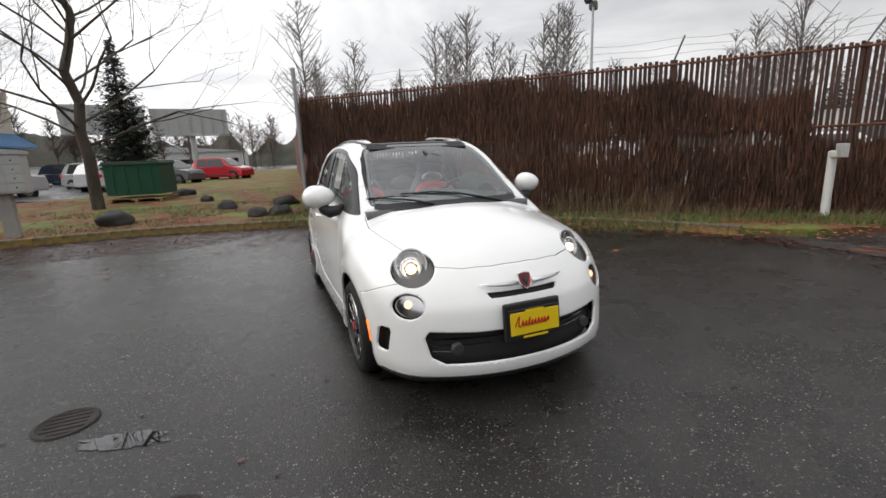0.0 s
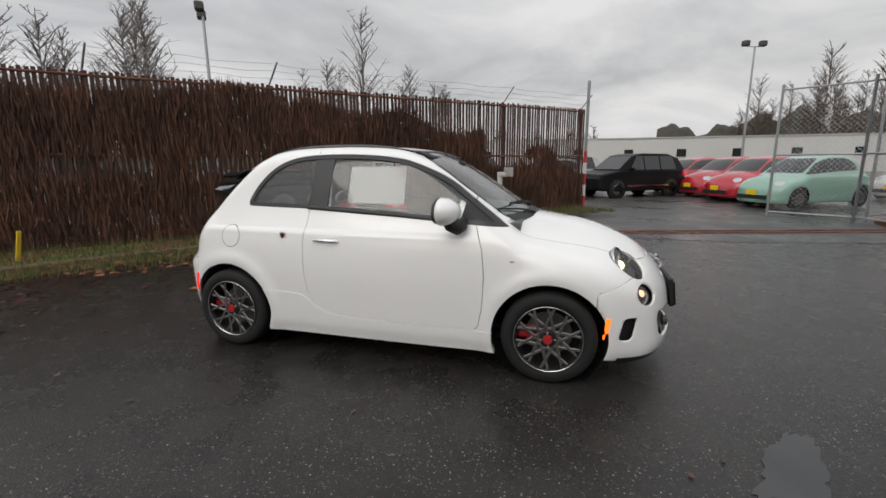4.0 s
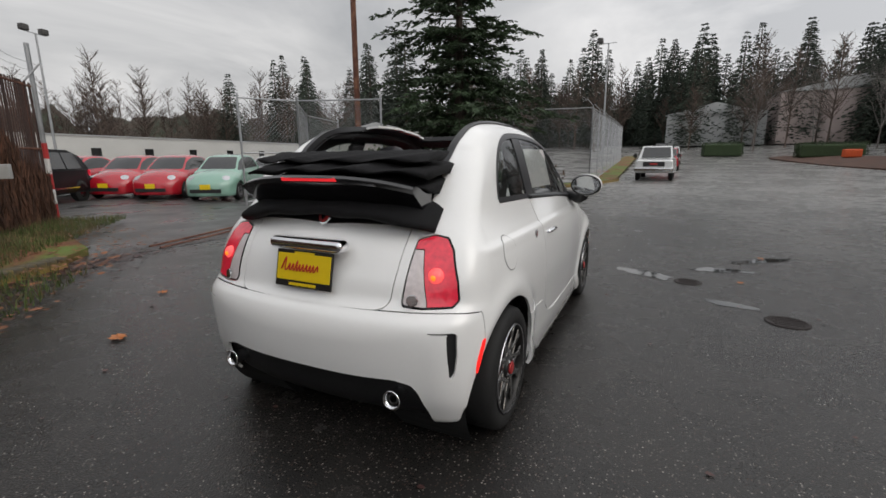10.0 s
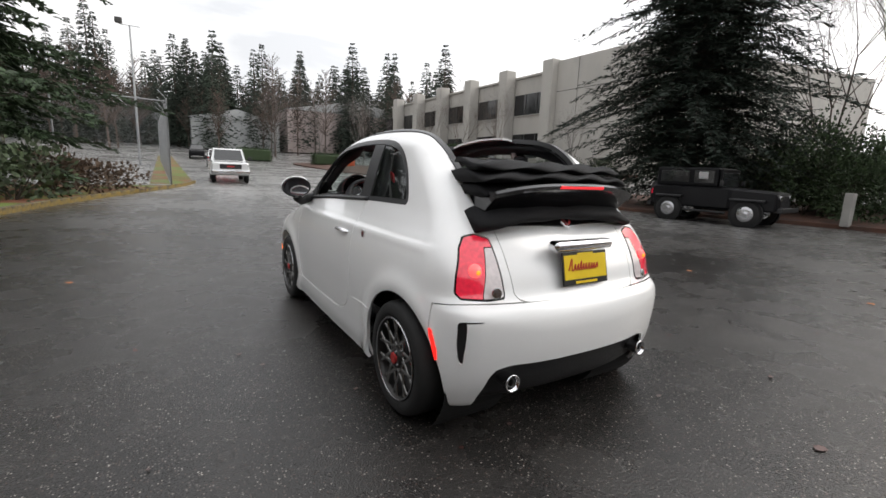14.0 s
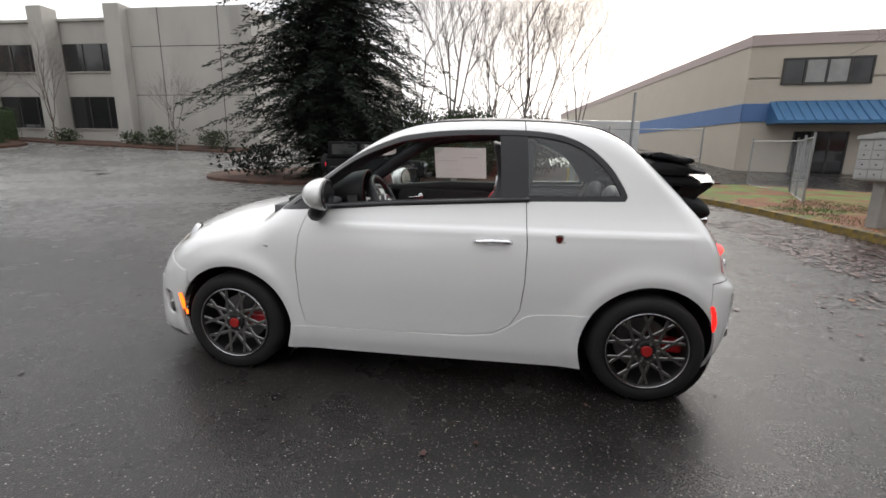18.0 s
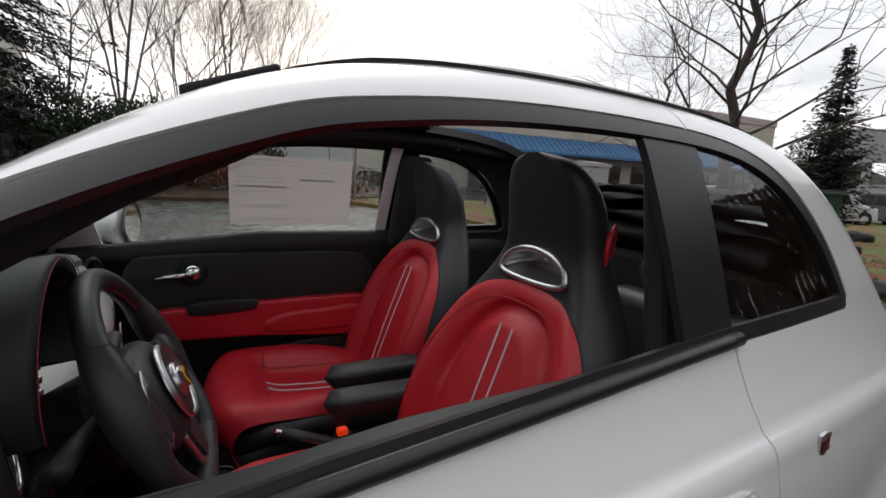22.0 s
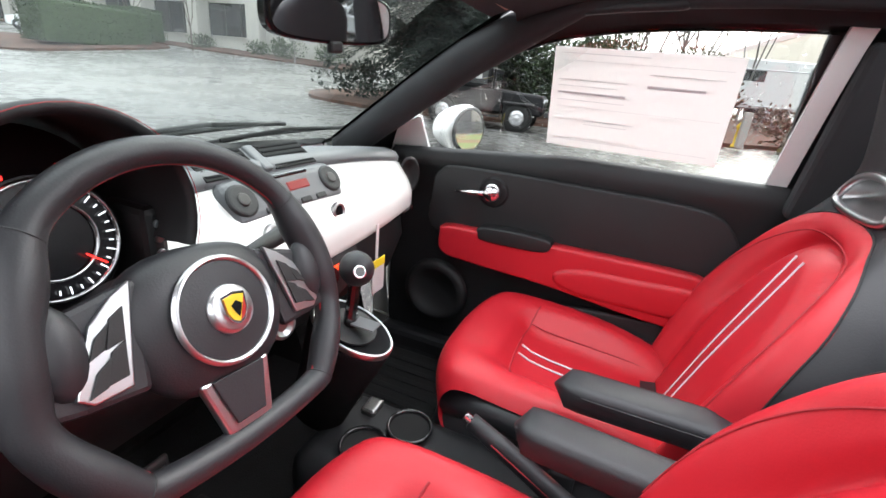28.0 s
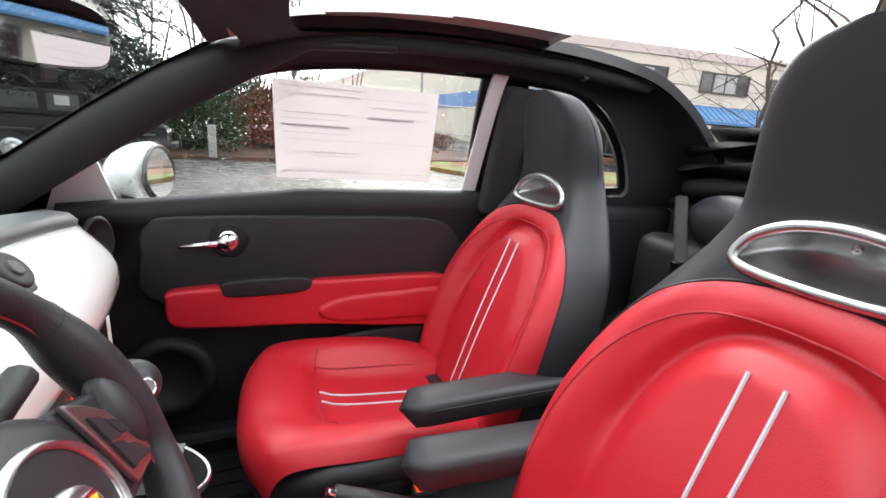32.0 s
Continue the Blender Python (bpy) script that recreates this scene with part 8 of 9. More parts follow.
def far_woods():
    rnd = random.Random(77)
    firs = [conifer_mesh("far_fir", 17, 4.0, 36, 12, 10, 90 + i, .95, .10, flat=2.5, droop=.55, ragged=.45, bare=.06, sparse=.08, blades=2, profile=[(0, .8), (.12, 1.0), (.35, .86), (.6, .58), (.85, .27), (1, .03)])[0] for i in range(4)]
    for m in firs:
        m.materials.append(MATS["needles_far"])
    spots = [(26, -44, 15), (29, -47, 16), (31, -44, 14), (33.5, -47, 15), (40, -62, 14), (46, -66, 16), (49, -64, 15), (43, -70, 17)]
    for k in range(130):
        a = math.radians(rnd.uniform(-66, -122) if k > 9 else rnd.uniform(-36, -50))
        d = rnd.uniform(82, 122)
        spots.append((d * math.cos(a), d * math.sin(a), rnd.uniform(13, 22)))
    for k in range(10):
        a = math.radians(rnd.uniform(24, 72))
        d = rnd.uniform(55, 90)
        spots.append((d * math.cos(a), d * math.sin(a), rnd.uniform(8, 11)))
    for x, y, h in spots:
        t = thing("far_conifer", "dark fir on the wooded hill", "tree", pose(x, y, rise(max(-300, min(300, x)), max(-300, min(300, y)))), group="firs on the hill")
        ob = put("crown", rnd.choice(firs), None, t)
        k = h / 17
        ob.matrix_basis = Matrix.Diagonal((k * rnd.uniform(.9, 1.3), k * rnd.uniform(.9, 1.3), k, 1)) @ Matrix.Rotation(rnd.uniform(0, 6.3), 4, "Z")
        tr = part("trunk", cyl(.28 * k, .05, h * .95, seg=6), "bark", t)
    # the wooded hill itself, a rough brown bank of tree tops
    for a0, a1, dist, hh, seed in ((-10, -126, 126, 14.0, 3), (16, 70, 118, 5.5, 4), (78, 130, 112, 8.5, 6)):
        V, F = [], []
        n = int(abs(a1 - a0) * 2.2)
        for k in range(n + 1):
            a = math.radians(a0 + (a1 - a0) * k / n)
            for j in range(7):
                u = j / 6
                d = dist - 8 + 26 * u
                x, y = d * math.cos(a), d * math.sin(a)
                top = hh * (.75 + .5 * noise.noise(Vector((k * .16, seed, 0)))) * math.sin(u * math.pi * .62)
                V.append((x, y, rise(x, y) - .5 + top + (noise.noise(Vector((k * .9, j * 1.7, seed))) * 1.6 if j else 0)))
        for k in range(n):
            for j in range(6):
                i = k * 7 + j
                F.append((i, i + 1, i + 8, i + 7) if a1 > a0 else (i, i + 7, i + 8, i + 1))
        tagged(put("wooded_hill", mesh("wooded_hill", V, F), "far_wood", smooth=True), "brown wooded hillside in winter", "hill", kind="structure")
    # leafless brown woods: clouds of fine twigs over thin stems, one joined mass
    for name, mt, n, arc, dist, hh, seed in (("winter_woods", "twig_brown", 210, (-18, -125), (72, 122), (8, 15), 5), ("winter_woods", "twig_grey", 46, (14, 88), (34, 75), (10, 15), 6), ("winter_woods", "twig_brown", 60, (-4, 35), (90, 130), (6, 9), 7), ("winter_woods", "twig_brown", 50, (88, 125), (75, 120), (6, 11), 8), ("winter_woods", "twig_brown", 24, (125, 185), (95, 130), (8, 12), 9)):
        rnd = random.Random(seed)
        segs = []
        for k in range(n):
            a = math.radians(rnd.uniform(*arc))
            d = rnd.uniform(*dist)
            x, y, h = d * math.cos(a), d * math.sin(a), rnd.uniform(*hh)
            z = rise(x, y)
            top = Vector((x + rnd.uniform(-.6, .6), y, z + h))
            base = Vector((x, y, z))
            segs.append((base, top, .07 + h * .006, .02))
            for b in range(70 if d < 80 else 55):
                u = rnd.uniform(.22, .98)
                p = base.lerp(top, u)
                ang = rnd.uniform(0, 6.283)
                ln = h * .28 * (1.15 - u) * rnd.uniform(.6, 1.3) + .4
                e = p + Vector((math.cos(ang) * ln * .75, math.sin(ang) * ln * .75, ln * rnd.uniform(.5, 1.1)))
                segs.append((p, e, .046, .018))
                for _ in range(3):
                    q = p.lerp(e, rnd.uniform(.3, .95))
                    segs.append((q, q + Vector((rnd.uniform(-1, 1), rnd.uniform(-1, 1), rnd.uniform(.1, 1.1))) * ln * .35, .026, .010))
        tagged(put(name, mesh(name, *prisms(segs, 3)), mt), "leafless winter woodland on the hillside", "woods", kind="stuff")


far_woods()

# ---- parked vehicles ----
def paint(name, c):
    return mat(name, c, .25, coat=.8, vary=.02)


for nm, c in (("paint_red", (.42, .010, .022)), ("paint_mint", (.24, .42, .34)), ("paint_white", (.62, .63, .63)), ("paint_navy", (.02, .03, .05)), ("paint_silver", (.40, .41, .42)), ("paint_grey", (.08, .085, .09))):
    paint(nm, c)
mat("paint_black", (.004, .004, .005), .45, coat=.1, spec=.15, vary=.02)
CV, CF = shell(56, 64, 16)


def small_hatch(x, y, turn, colour, label):
    """A parked small hatchback of the same make, closed roof."""
    t = thing("parked_hatchback", label, "car", pose(x, y, 0, 0, 0, turn), group="cars parked in the yard")

    def skin(name, keep, drop, material, lab="", off=0.0, both=True):
        V, F = CV, CF
        for fn in keep:
            V, F = clip(V, F, fn(V))
        for fn in drop:
            V, F = clip(V, F, -fn(V))
        if off:
            V, F = inward(V, F, off)
        return panel(name, V, F, material, t, lab, 0, both=both)

    skin("body", (low,), (f_window, f_arch, screen_f, f_head, f_tail), colour)
    skin("windscreen", (screen_f,), (), "dark_window")
    for f in (False, True):
        V, F = clip(CV, CF, f_window(CV))
        panel("side_window", V, F, "dark_window", t, "", 0, flip=f)
        V, F = clip(CV, CF, f_head(CV))
        panel("headlamp", V, F, "lamp_chrome", t, "", 0, flip=f)
        V, F = clip(CV, CF, f_tail(CV))
        panel("tail_lamp", V, F, "tail_red", t, "", 0, flip=f)
    for px in (.70, -.70):
        for py in (-1.15, 1.15):
            w = part("wheel", lathe([(.20, -.08), (.28, -.08), (.29, 0), (.28, .08), (.20, .08)], 24, pose(px, py, .29, 0, 90, 0)), "rubber", t, smooth=True)
            part("rim", cyl(.20, .19, .03, pose(px + (.05 if px > 0 else -.08), py, .29, 0, 90, 0), 20), "alloy_bright", w)
    part("plate", box(.31, .02, .15, 0, -1.95, .46), "plate_yellow", t)
    part("grille", box(.95, .02, .12, 0, -1.935, .33, .008), "black_plastic", t)
    return t


def toward(dx, dy):
    return math.degrees(math.atan2(dx, -dy))


TURN = toward(-.50, .86)
for fx, fy, c, lab in ((16.2, -6.2, "paint_red", "bright red hatchback parked in the yard"), (14.3, -6.6, "paint_red", "bright red hatchback parked in the yard"), (12.1, -6.95, "paint_mint", "pale mint green hatchback with a yellow plate"),
                       (15.4, -12.0, "paint_white", "white hatchback parked in the yard"), (13.2, -12.4, "paint_grey", "dark grey hatchback parked in the yard"), (11.6, -14.6, "paint_navy", "dark navy hatchback parked in the yard"), (18.4, -5.4, "paint_red", "bright red hatchback parked in the yard"), (16.5, .6, "paint_silver", "silver hatchback behind the slatted fence"), (13.5, 5.2, "paint_white", "white hatchback behind the slatted fence"), (9.5, 9.5, "paint_silver", "silver hatchback behind the slatted fence")):
    small_hatch(fx + .50 * 1.15 - .35, fy - .86 * 1.15, TURN, c, lab)


def boxy(name, label, category, m, secs, colour, glass, wheels_, wr, extra=(), group=""):
    """A vehicle from length-wise sections: rows of y, half-width low, half-width top, z low, z belt, z top, half-width at the roof."""
    t = thing(name, label, category, m, group=group)
    bm = bmesh.new()
    rows = []
    for y, w, zl, zt, wt in secs:
        r = min(.05, (zt - zl) * .2)
        pr = [(-w + r, zl), (-w, zl + r), (-(w + wt) / 2 - .0, (zl + zt) / 2), (-wt, zt - r), (-wt + r * 1.2, zt), (wt - r * 1.2, zt), (wt, zt - r), ((w + wt) / 2, (zl + zt) / 2), (w, zl + r), (w - r, zl)]
        rows.append([bm.verts.new((x, y, z)) for x, z in pr])
    for a, b in zip(rows, rows[1:]):
        for k in range(10):
            bm.faces.new((a[k], a[(k + 1) % 10], b[(k + 1) % 10], b[k]))
    bm.faces.new(rows[0]); bm.faces.new(rows[-1][::-1])
    bmesh.ops.recalc_face_normals(bm, faces=bm.faces)
    part("body", bm, colour, t)
    for nm, b, mt in glass:
        part(nm, b, mt, t)
    for x, y in wheels_:
        for s in (1, -1):
            w = part("wheel", lathe([(wr * .62, -.11), (wr * .96, -.11), (wr, -.08), (wr, .08), (wr * .96, .11), (wr * .62, .11)], 28, pose(s * x, y, wr, 0, 90, 0)), "rubber", t, smooth=True)
            part("rim", lathe([(wr * .62, .07), (wr * .56, .095), (wr * .3, .06), (wr * .12, .085), (0, .09)], 20, pose(s * x, y, wr, 0, 90 * s, 0)), "alloy_bright", w, smooth=True)
            part("arch", lathe([(wr * 1.16, -.02), (wr * 1.16, .115), (wr * .9, .115)], 24, pose(s * (x - .02), y, wr, 0, 90 * s, 0)), "dark_cavity", t)
    for nm, b, mt in extra:
        part(nm, b, mt, t)
    return t


def jeep(m):
    secs = [(-1.92, .62, .55, 1.02, .60), (-1.86, .66, .50, 1.10, .62), (-.72, .74, .52, 1.16, .70), (-.62, .78, .50, 1.18, .74), (1.72, .80, .50, 1.18, .76), (1.80, .78, .54, 1.16, .74)]
    cab = [("hardtop", box(1.42, 2.0, .62, 0, .72, 1.49, .06, 3), "paint_black")]
    ex = [("bumper", box(1.5, .14, .14, 0, -2.05, .58, .02), "black_plastic"), ("bumper", box(1.5, .12, .14, 0, 1.9, .52, .02), "black_plastic"), ("spare_wheel", cyl(.37, .37, .22, pose(0, 2.12, .95, 90, 0, 0), 26, .03), "rubber")]
    for s in (1, -1):
        ex += [("headlamp", cyl(.09, .09, .03, pose(s * .42, -1.93, .92, 90, 0, 0), 20), "lamp_chrome"), ("flare", box(.20, .95, .07, s * .83, -1.2, .83, .03), "black_plastic"), ("flare", box(.18, .9, .07, s * .84, 1.17, .84, .03), "black_plastic"),
               ("side_window", box(.02, .62, .40, s * .715, .16, 1.50, .02), "dark_window"), ("side_window", box(.02, .95, .38, s * .715, 1.10, 1.50, .02), "dark_window"), ("side_mirror", box(.10, .1, .16, s * .90, -.45, 1.32, .03), "black_plastic"), ("sticker", box(.006, .28, .22, s * .728, .18, 1.55), "paper"), ("tail_lamp", box(.10, .03, .16, s * .70, 1.83, .95), "tail_red"), ("side_step", box(.14, 1.3, .06, s * .84, 0, .40, .02), "black_plastic")]
    ex += [("windscreen", box(1.3, .03, .44, 0, -.38, 1.42, .01, 1, None), "dark_window"), ("screen_frame", box(1.44, .06, .60, 0, -.35, 1.46, .02), "paint_black")]
    ex += [("grille_slot", box(.07, .02, .34, -.3 + .1 * k, -1.925, .82, .01), "dark_cavity") for k in range(7)]
    return boxy("off_road_vehicle", "black boxy off-road vehicle with a hard top", "car", m, secs, "paint_black", cab, [(.74, -1.19), (.74, 1.19)], .40, ex)


def pickup(m, colour, label, cap=False):
    secs = [(-2.75, .86, .45, .98, .82), (-2.65, .94, .38, 1.06, .88), (-1.25, .97, .36, 1.14, .92), (-1.1, .98, .36, 1.16, .93), (2.65, .98, .42, 1.14, .94), (2.72, .95, .48, 1.12, .92)]
    cab = bmesh.new()
    rows = []
    for y, w, z in ((-1.25, .86, 1.10), (-.62, .74, 1.74), (-.4, .74, 1.80), (.75, .74, 1.80), (.95, .76, 1.72), (1.05, .84, 1.10)):
        rows.append([cab.verts.new((-w, y, z)), cab.verts.new((w, y, z)), cab.verts.new((.9, y if z < 1.2 else (y), 1.08)), cab.verts.new((-.9, y, 1.08))])
    for a, b in zip(rows, rows[1:]):
        for k in range(4):
            cab.faces.new((a[k], a[(k + 1) % 4], b[(k + 1) % 4], b[k]))
    bmesh.ops.recalc_face_normals(cab, faces=cab.faces)
    g = [("cab", cab, colour)]
    ex = []
    V = [(-.72, -1.18, 1.16), (.72, -1.18, 1.16), (.66, -.64, 1.71), (-.66, -.64, 1.71)]
    scr = bmesh.new(); scr.faces.new([scr.verts.new(Vector(v) + Vector((0, -.03, .02))) for v in V])
    g.append(("windscreen", scr, "dark_window"))
    for s in (1, -1):
        for y0, y1 in ((-.60, .05), (.12, .80)):
            w = bmesh.new()
            w.faces.new([w.verts.new((s * .885, y0 - (.25 if y0 < -.5 else 0), 1.16)), w.verts.new((s * .885, y1, 1.16)), w.verts.new((s * .772, y1, 1.68)), w.verts.new((s * .772, y0, 1.68))])
            g.append(("side_window", w, "dark_window"))
        ex += [("headlamp", box(.30, .05, .17, s * .70, -2.72, .86, .02), "lamp_chrome"), ("mirror", box(.18, .12, .2, s * 1.10, -.85, 1.28, .03), "black_plastic"), ("tail_lamp", box(.12, .04, .32, s * .88, 2.72, .9, .01), "tail_red"), ("door_handle", box(.03, .14, .03, s * .985, -.02, .98, .01), "black_plastic")]
    ex += [("grille", box(1.05, .05, .26, 0, -2.73, .83, .02), "black_plastic"), ("bumper", box(1.86, .16, .2, 0, -2.78, .55, .04), "chrome"), ("bumper", box(1.8, .14, .18, 0, 2.78, .55, .04), "chrome"), ("bed_floor", box(1.55, 1.5, .04, 0, 1.9, 1.12, .01), "dark_cavity"), ("badge", box(.35, .02, .08, 0, -2.77, .84), "red_paint")]
    return boxy("pickup_truck", label, "truck", m, secs, colour, g, [(.80, -1.75), (.80, 1.70)], .37, ex)


def crossover(m, colour, label):
    secs = [(-2.05, .70, .35, .72, .66), (-1.95, .84, .28, .88, .76), (-1.2, .88, .25, 1.02, .80), (1.7, .88, .28, 1.04, .82), (2.02, .82, .38, 1.0, .76)]
    cab = bmesh.new()
    rows = []
    for y, w, z in ((-1.2, .76, 1.0), (-.45, .64, 1.56), (0, .64, 1.64), (1.2, .64, 1.62), (1.75, .64, 1.45), (2.0, .74, 1.0)):
        rows.append([cab.verts.new((-w, y, z)), cab.verts.new((w, y, z)), cab.verts.new((.80, y, .98)), cab.verts.new((-.80, y, .98))])
    for a, b in zip(rows, rows[1:]):
        for k in range(4):
            cab.faces.new((a[k], a[(k + 1) % 4], b[(k + 1) % 4], b[k]))
    bmesh.ops.recalc_face_normals(cab, faces=cab.faces)
    g = [("cabin", cab, colour)]
    for s in (1, -1):
        for y0, y1, y2 in ((-.72, -.05, -.35), (.0, .72, .0), (.78, 1.55, .78)):
            w = bmesh.new()
            w.faces.new([w.verts.new((s * .808, y0, 1.04)), w.verts.new((s * .808, y1, 1.04)), w.verts.new((s * .668, min(y1, 1.4), 1.54)), w.verts.new((s * .668, y2, 1.54))])
            g.append(("side_window", w, "dark_window"))
        g += [("headlamp", ball(.13, pose(s * .62, -1.9, .74) @ Matrix.Diagonal((1, .6, 1, 1)), 16, 10), "lamp_chrome"), ("tail_lamp", box(.1, .1, .22, s * .78, 1.95, .9, .03), "tail_red"), ("side_strip", box(.02, 2.0, .05, s * .90, .1, .45), "alloy_bright"), ("mirror", box(.16, .1, .12, s * .92, -.72, 1.06, .03), colour)]
    V = [(-.70, -1.14, 1.04), (.70, -1.14, 1.04), (.60, -.50, 1.52), (-.60, -.50, 1.52)]
    scr = bmesh.new(); scr.faces.new([scr.verts.new(Vector(v) + Vector((0, -.025, .02))) for v in V])
    g.append(("windscreen", scr, "dark_window"))
    return boxy("parked_crossover", label, "car", m, secs, colour, g, [(.76, -1.3), (.76, 1.3)], .33)


jeep(pose(-12.45, -4.1, 0, 0, 0, toward(-.10, 1)) @ Matrix.Scale(.9, 4))
pickup(pose(-1.25, -25.5, rise(-1.25, -25.5), 0, 0, toward(0.05, 1)), "paint_white", "white pickup truck parked along the road")
crossover(pose(-1.9, -36, rise(-1.9, -36), 0, 0, toward(.05, 1)), "paint_red", "red car parked along the road")
crossover(pose(-2.3, -44, rise(-2.3, -44), 0, 0, toward(.05, 1)), "paint_white", "white car parked along the road")
crossover(pose(-1.5, -60, rise(-1.5, -60), 0, 0, toward(.05, 1)), "paint_black", "black car parked along the road")
crossover(pose(-23.2, -45.5, rise(-23.2, -45.5), 0, 0, 62), "paint_white", "white estate car parked by the offices")
crossover(pose(15.55, -3.45, 0, 0, 0, toward(-.6, .8)), "paint_black", "black crossover parked inside the gate")
crossover(pose(17.6, -.6, 0, 0, 0, toward(-.6, .8)), "paint_silver", "silver crossover parked behind the slatted fence")
crossover(pose(14.5, 3.6, 0, 0, 0, toward(-.6, .8)), "paint_grey", "dark grey crossover behind the slatted fence")
pickup(pose(-12.6, 21.0, 0, 0, 0, toward(.5, .86)), "paint_silver", "silver pickup parked before the shop")
crossover(pose(-8.5, 26.5, 0, 0, 0, toward(.5, .86)), "paint_white", "white car parked before the shop")
def box_trailer(x, y, turn):
    t = thing("box_trailer", "white box trailer parked behind the mesh fence", "trailer", pose(x, y, rise(x, y), 0, 0, turn))
    part("body", box(2.2, 5.6, 2.05, 0, 0, 1.55, .06, 3), "paint_white", t)
    part("chassis", box(1.9, 5.2, .12, 0, 0, .50, .02), "black_plastic", t)
    part("window", box(.03, 1.3, .5, 1.10, -1.0, 1.9, .01), "dark_window", t)
    part("door", box(.03, .75, 1.75, 1.10, 1.2, 1.48, .01), "white_paint", t)
    for sx in (1, -1):
        w = part("wheel", lathe([(.0, .10), (.19, .10), (.20, .12), (.31, .12), (.33, .08), (.33, -.08), (.31, -.12), (0, -.12)], 20, pose(sx * .92, .2, .33, 0, 90 * sx, 0)), "rubber", t)
        part("rim", lathe([(.18, .122), (.12, .10), (.05, .125), (0, .125)], 18, pose(sx * .92, .2, .33, 0, 90 * sx, 0)), "alloy_bright", w)
    for y0 in (-2.7, 2.7):
        part("tail_lamp", box(.10, .03, .12, .9, y0 * 1.037, .85, .01), "tail_red", t)


box_trailer(-25.6, 5.2, 8)
mesh_fence("verge_fence", [(-18.6, 1.6), (-18.3, 5.0), (-17.4, 8.6)], 2.3, "chain-link fence on the verge before the trailer", 3.2, True)
crossover(pose(-14.8, 24.5, 0, 0, 0, 60), "paint_grey", "grey car parked before the shop")
crossover(pose(-16.5, 30.5, 0, 0, 0, 60), "paint_silver", "silver car parked before the shop")

# ---- small things on the ground ----
def mailbox(x, y):
    t = thing("mailbox_cluster", "grey cluster mailbox on a concrete post", "mailbox", pose(x, y, .08, 0, 0, 10))
    part("post", box(.22, .22, .85, 0, 0, .42, .015), "concrete", t)
    b = part("cabinet", box(.80, .46, .72, 0, 0, 1.20, .02), "box_grey", t)
    part("roof", prism([(-.43, 0), (.43, 0), (.43, .06), (0, .11), (-.43, .06)], .52, pose(0, .26, 1.555, 90, 0, 0)), "box_grey", t)
    for i in range(3):
        for j in range(4):
            d = part("door", box(.23, .02, .15, -.25 + .25 * i, -.232, .95 + .165 * j, .004), "box_grey", t)
            part("lock", cyl(.012, .012, .012, pose(-.25 + .25 * i, -.244, .95 + .165 * j, 90, 0, 0), 10), "alloy", d)
    part("bars", merged(*[box(.02, .05, .004, .3, .0, 1.0, 0)]), "sign_grey", t)


mailbox(-5.65, 6.95)


def dumpster(x, y):
    t = thing("dumpster", "dark green steel dumpster on a wooden pallet", "dumpster", pose(x, y, .1, 0, 0, -14))
    part("tub", box(1.75, 1.2, 1.05, 0, 0, .78, .02), "dumpster_green", t)
    for s in (-.6, -.2, .2, .6):
        part("rib", box(.06, 1.24, 1.0, s, 0, .78, .01), "dumpster_green", t)
    part("rim", box(1.85, 1.3, .08, 0, 0, 1.30, .02), "dumpster_green", t)
    part("lid", box(1.80, 1.25, .05, 0, 0, 1.36, .02), "black_plastic", t)
    for k in range(5):
        part("pallet_board", box(1.8, .16, .03, 0, -.5 + .25 * k, .13), "wood_pallet", t)
    for s in (-.8, 0, .8):
        part("pallet_block", box(.1, 1.2, .1, s, 0, .06), "wood_pallet", t)


dumpster(-5.05, 14.8)


def boulder(x, y, r, seed, label="dark rounded boulder in the bed"):
    rnd = random.Random(seed)
    bm = bmesh.new()
    bmesh.ops.create_icosphere(bm, subdivisions=3, radius=1)
    for v in bm.verts:
        n = noise.noise(v.co * 1.3 + Vector((seed, 0, 0))) * .35 + noise.noise(v.co * 3.1 + Vector((0, seed, 0))) * .12
        v.co *= 1 + n
        v.co = Vector((v.co.x * r * 1.2, v.co.y * r * .9, v.co.z * r * .62))
    t = part("boulder", bm, "rock", smooth=True, at=pose(x, y, .08 + r * .3, 0, 0, rnd.uniform(0, 360)))
    tagged(t, label, "rock", group="boulders in the bed")


for i, (x, y, r) in enumerate(((-4.2, 7.7, .36), (-1.35, 7.1, .24), (-.85, 7.05, .26), (-2.1, 9.5, .26), (-2.9, 12.6, .22), (-7.9, 9.0, .3), (-.6, 9.4, .3), (-4.0, 16.3, .34))):
    boulder(x, y, r, i + 3)


def hydrant(x, y):
    t = thing("fire_hydrant", "yellow fire hydrant on the verge", "hydrant", pose(x, y, .1))
    part("barrel", lathe([(.13, 0), (.13, .05), (.09, .08), (.09, .52), (.12, .54), (.12, .58), (.08, .66), (.03, .72), (0, .73)], 20), "hydrant_yellow", t, smooth=True)
    for s in (1, -1):
        part("outlet", cyl(.05, .05, .1, pose(s * .08, 0, .42, 0, 90 * s, 0), 14), "hydrant_yellow", t)


hydrant(-15.1, 2.95)


def stub(x, y, h, label, mt="concrete"):
    t = thing("utility_stub", label, "post", pose(x, y, .1))
    part("post", box(.3, .2, h, 0, 0, h / 2, .02), mt, t)


stub(-14.7, -1.6, .95, "short grey utility stub on the bark island")
stub(-14.9, 3.0, 1.0, "short grey utility stub on the bark island")

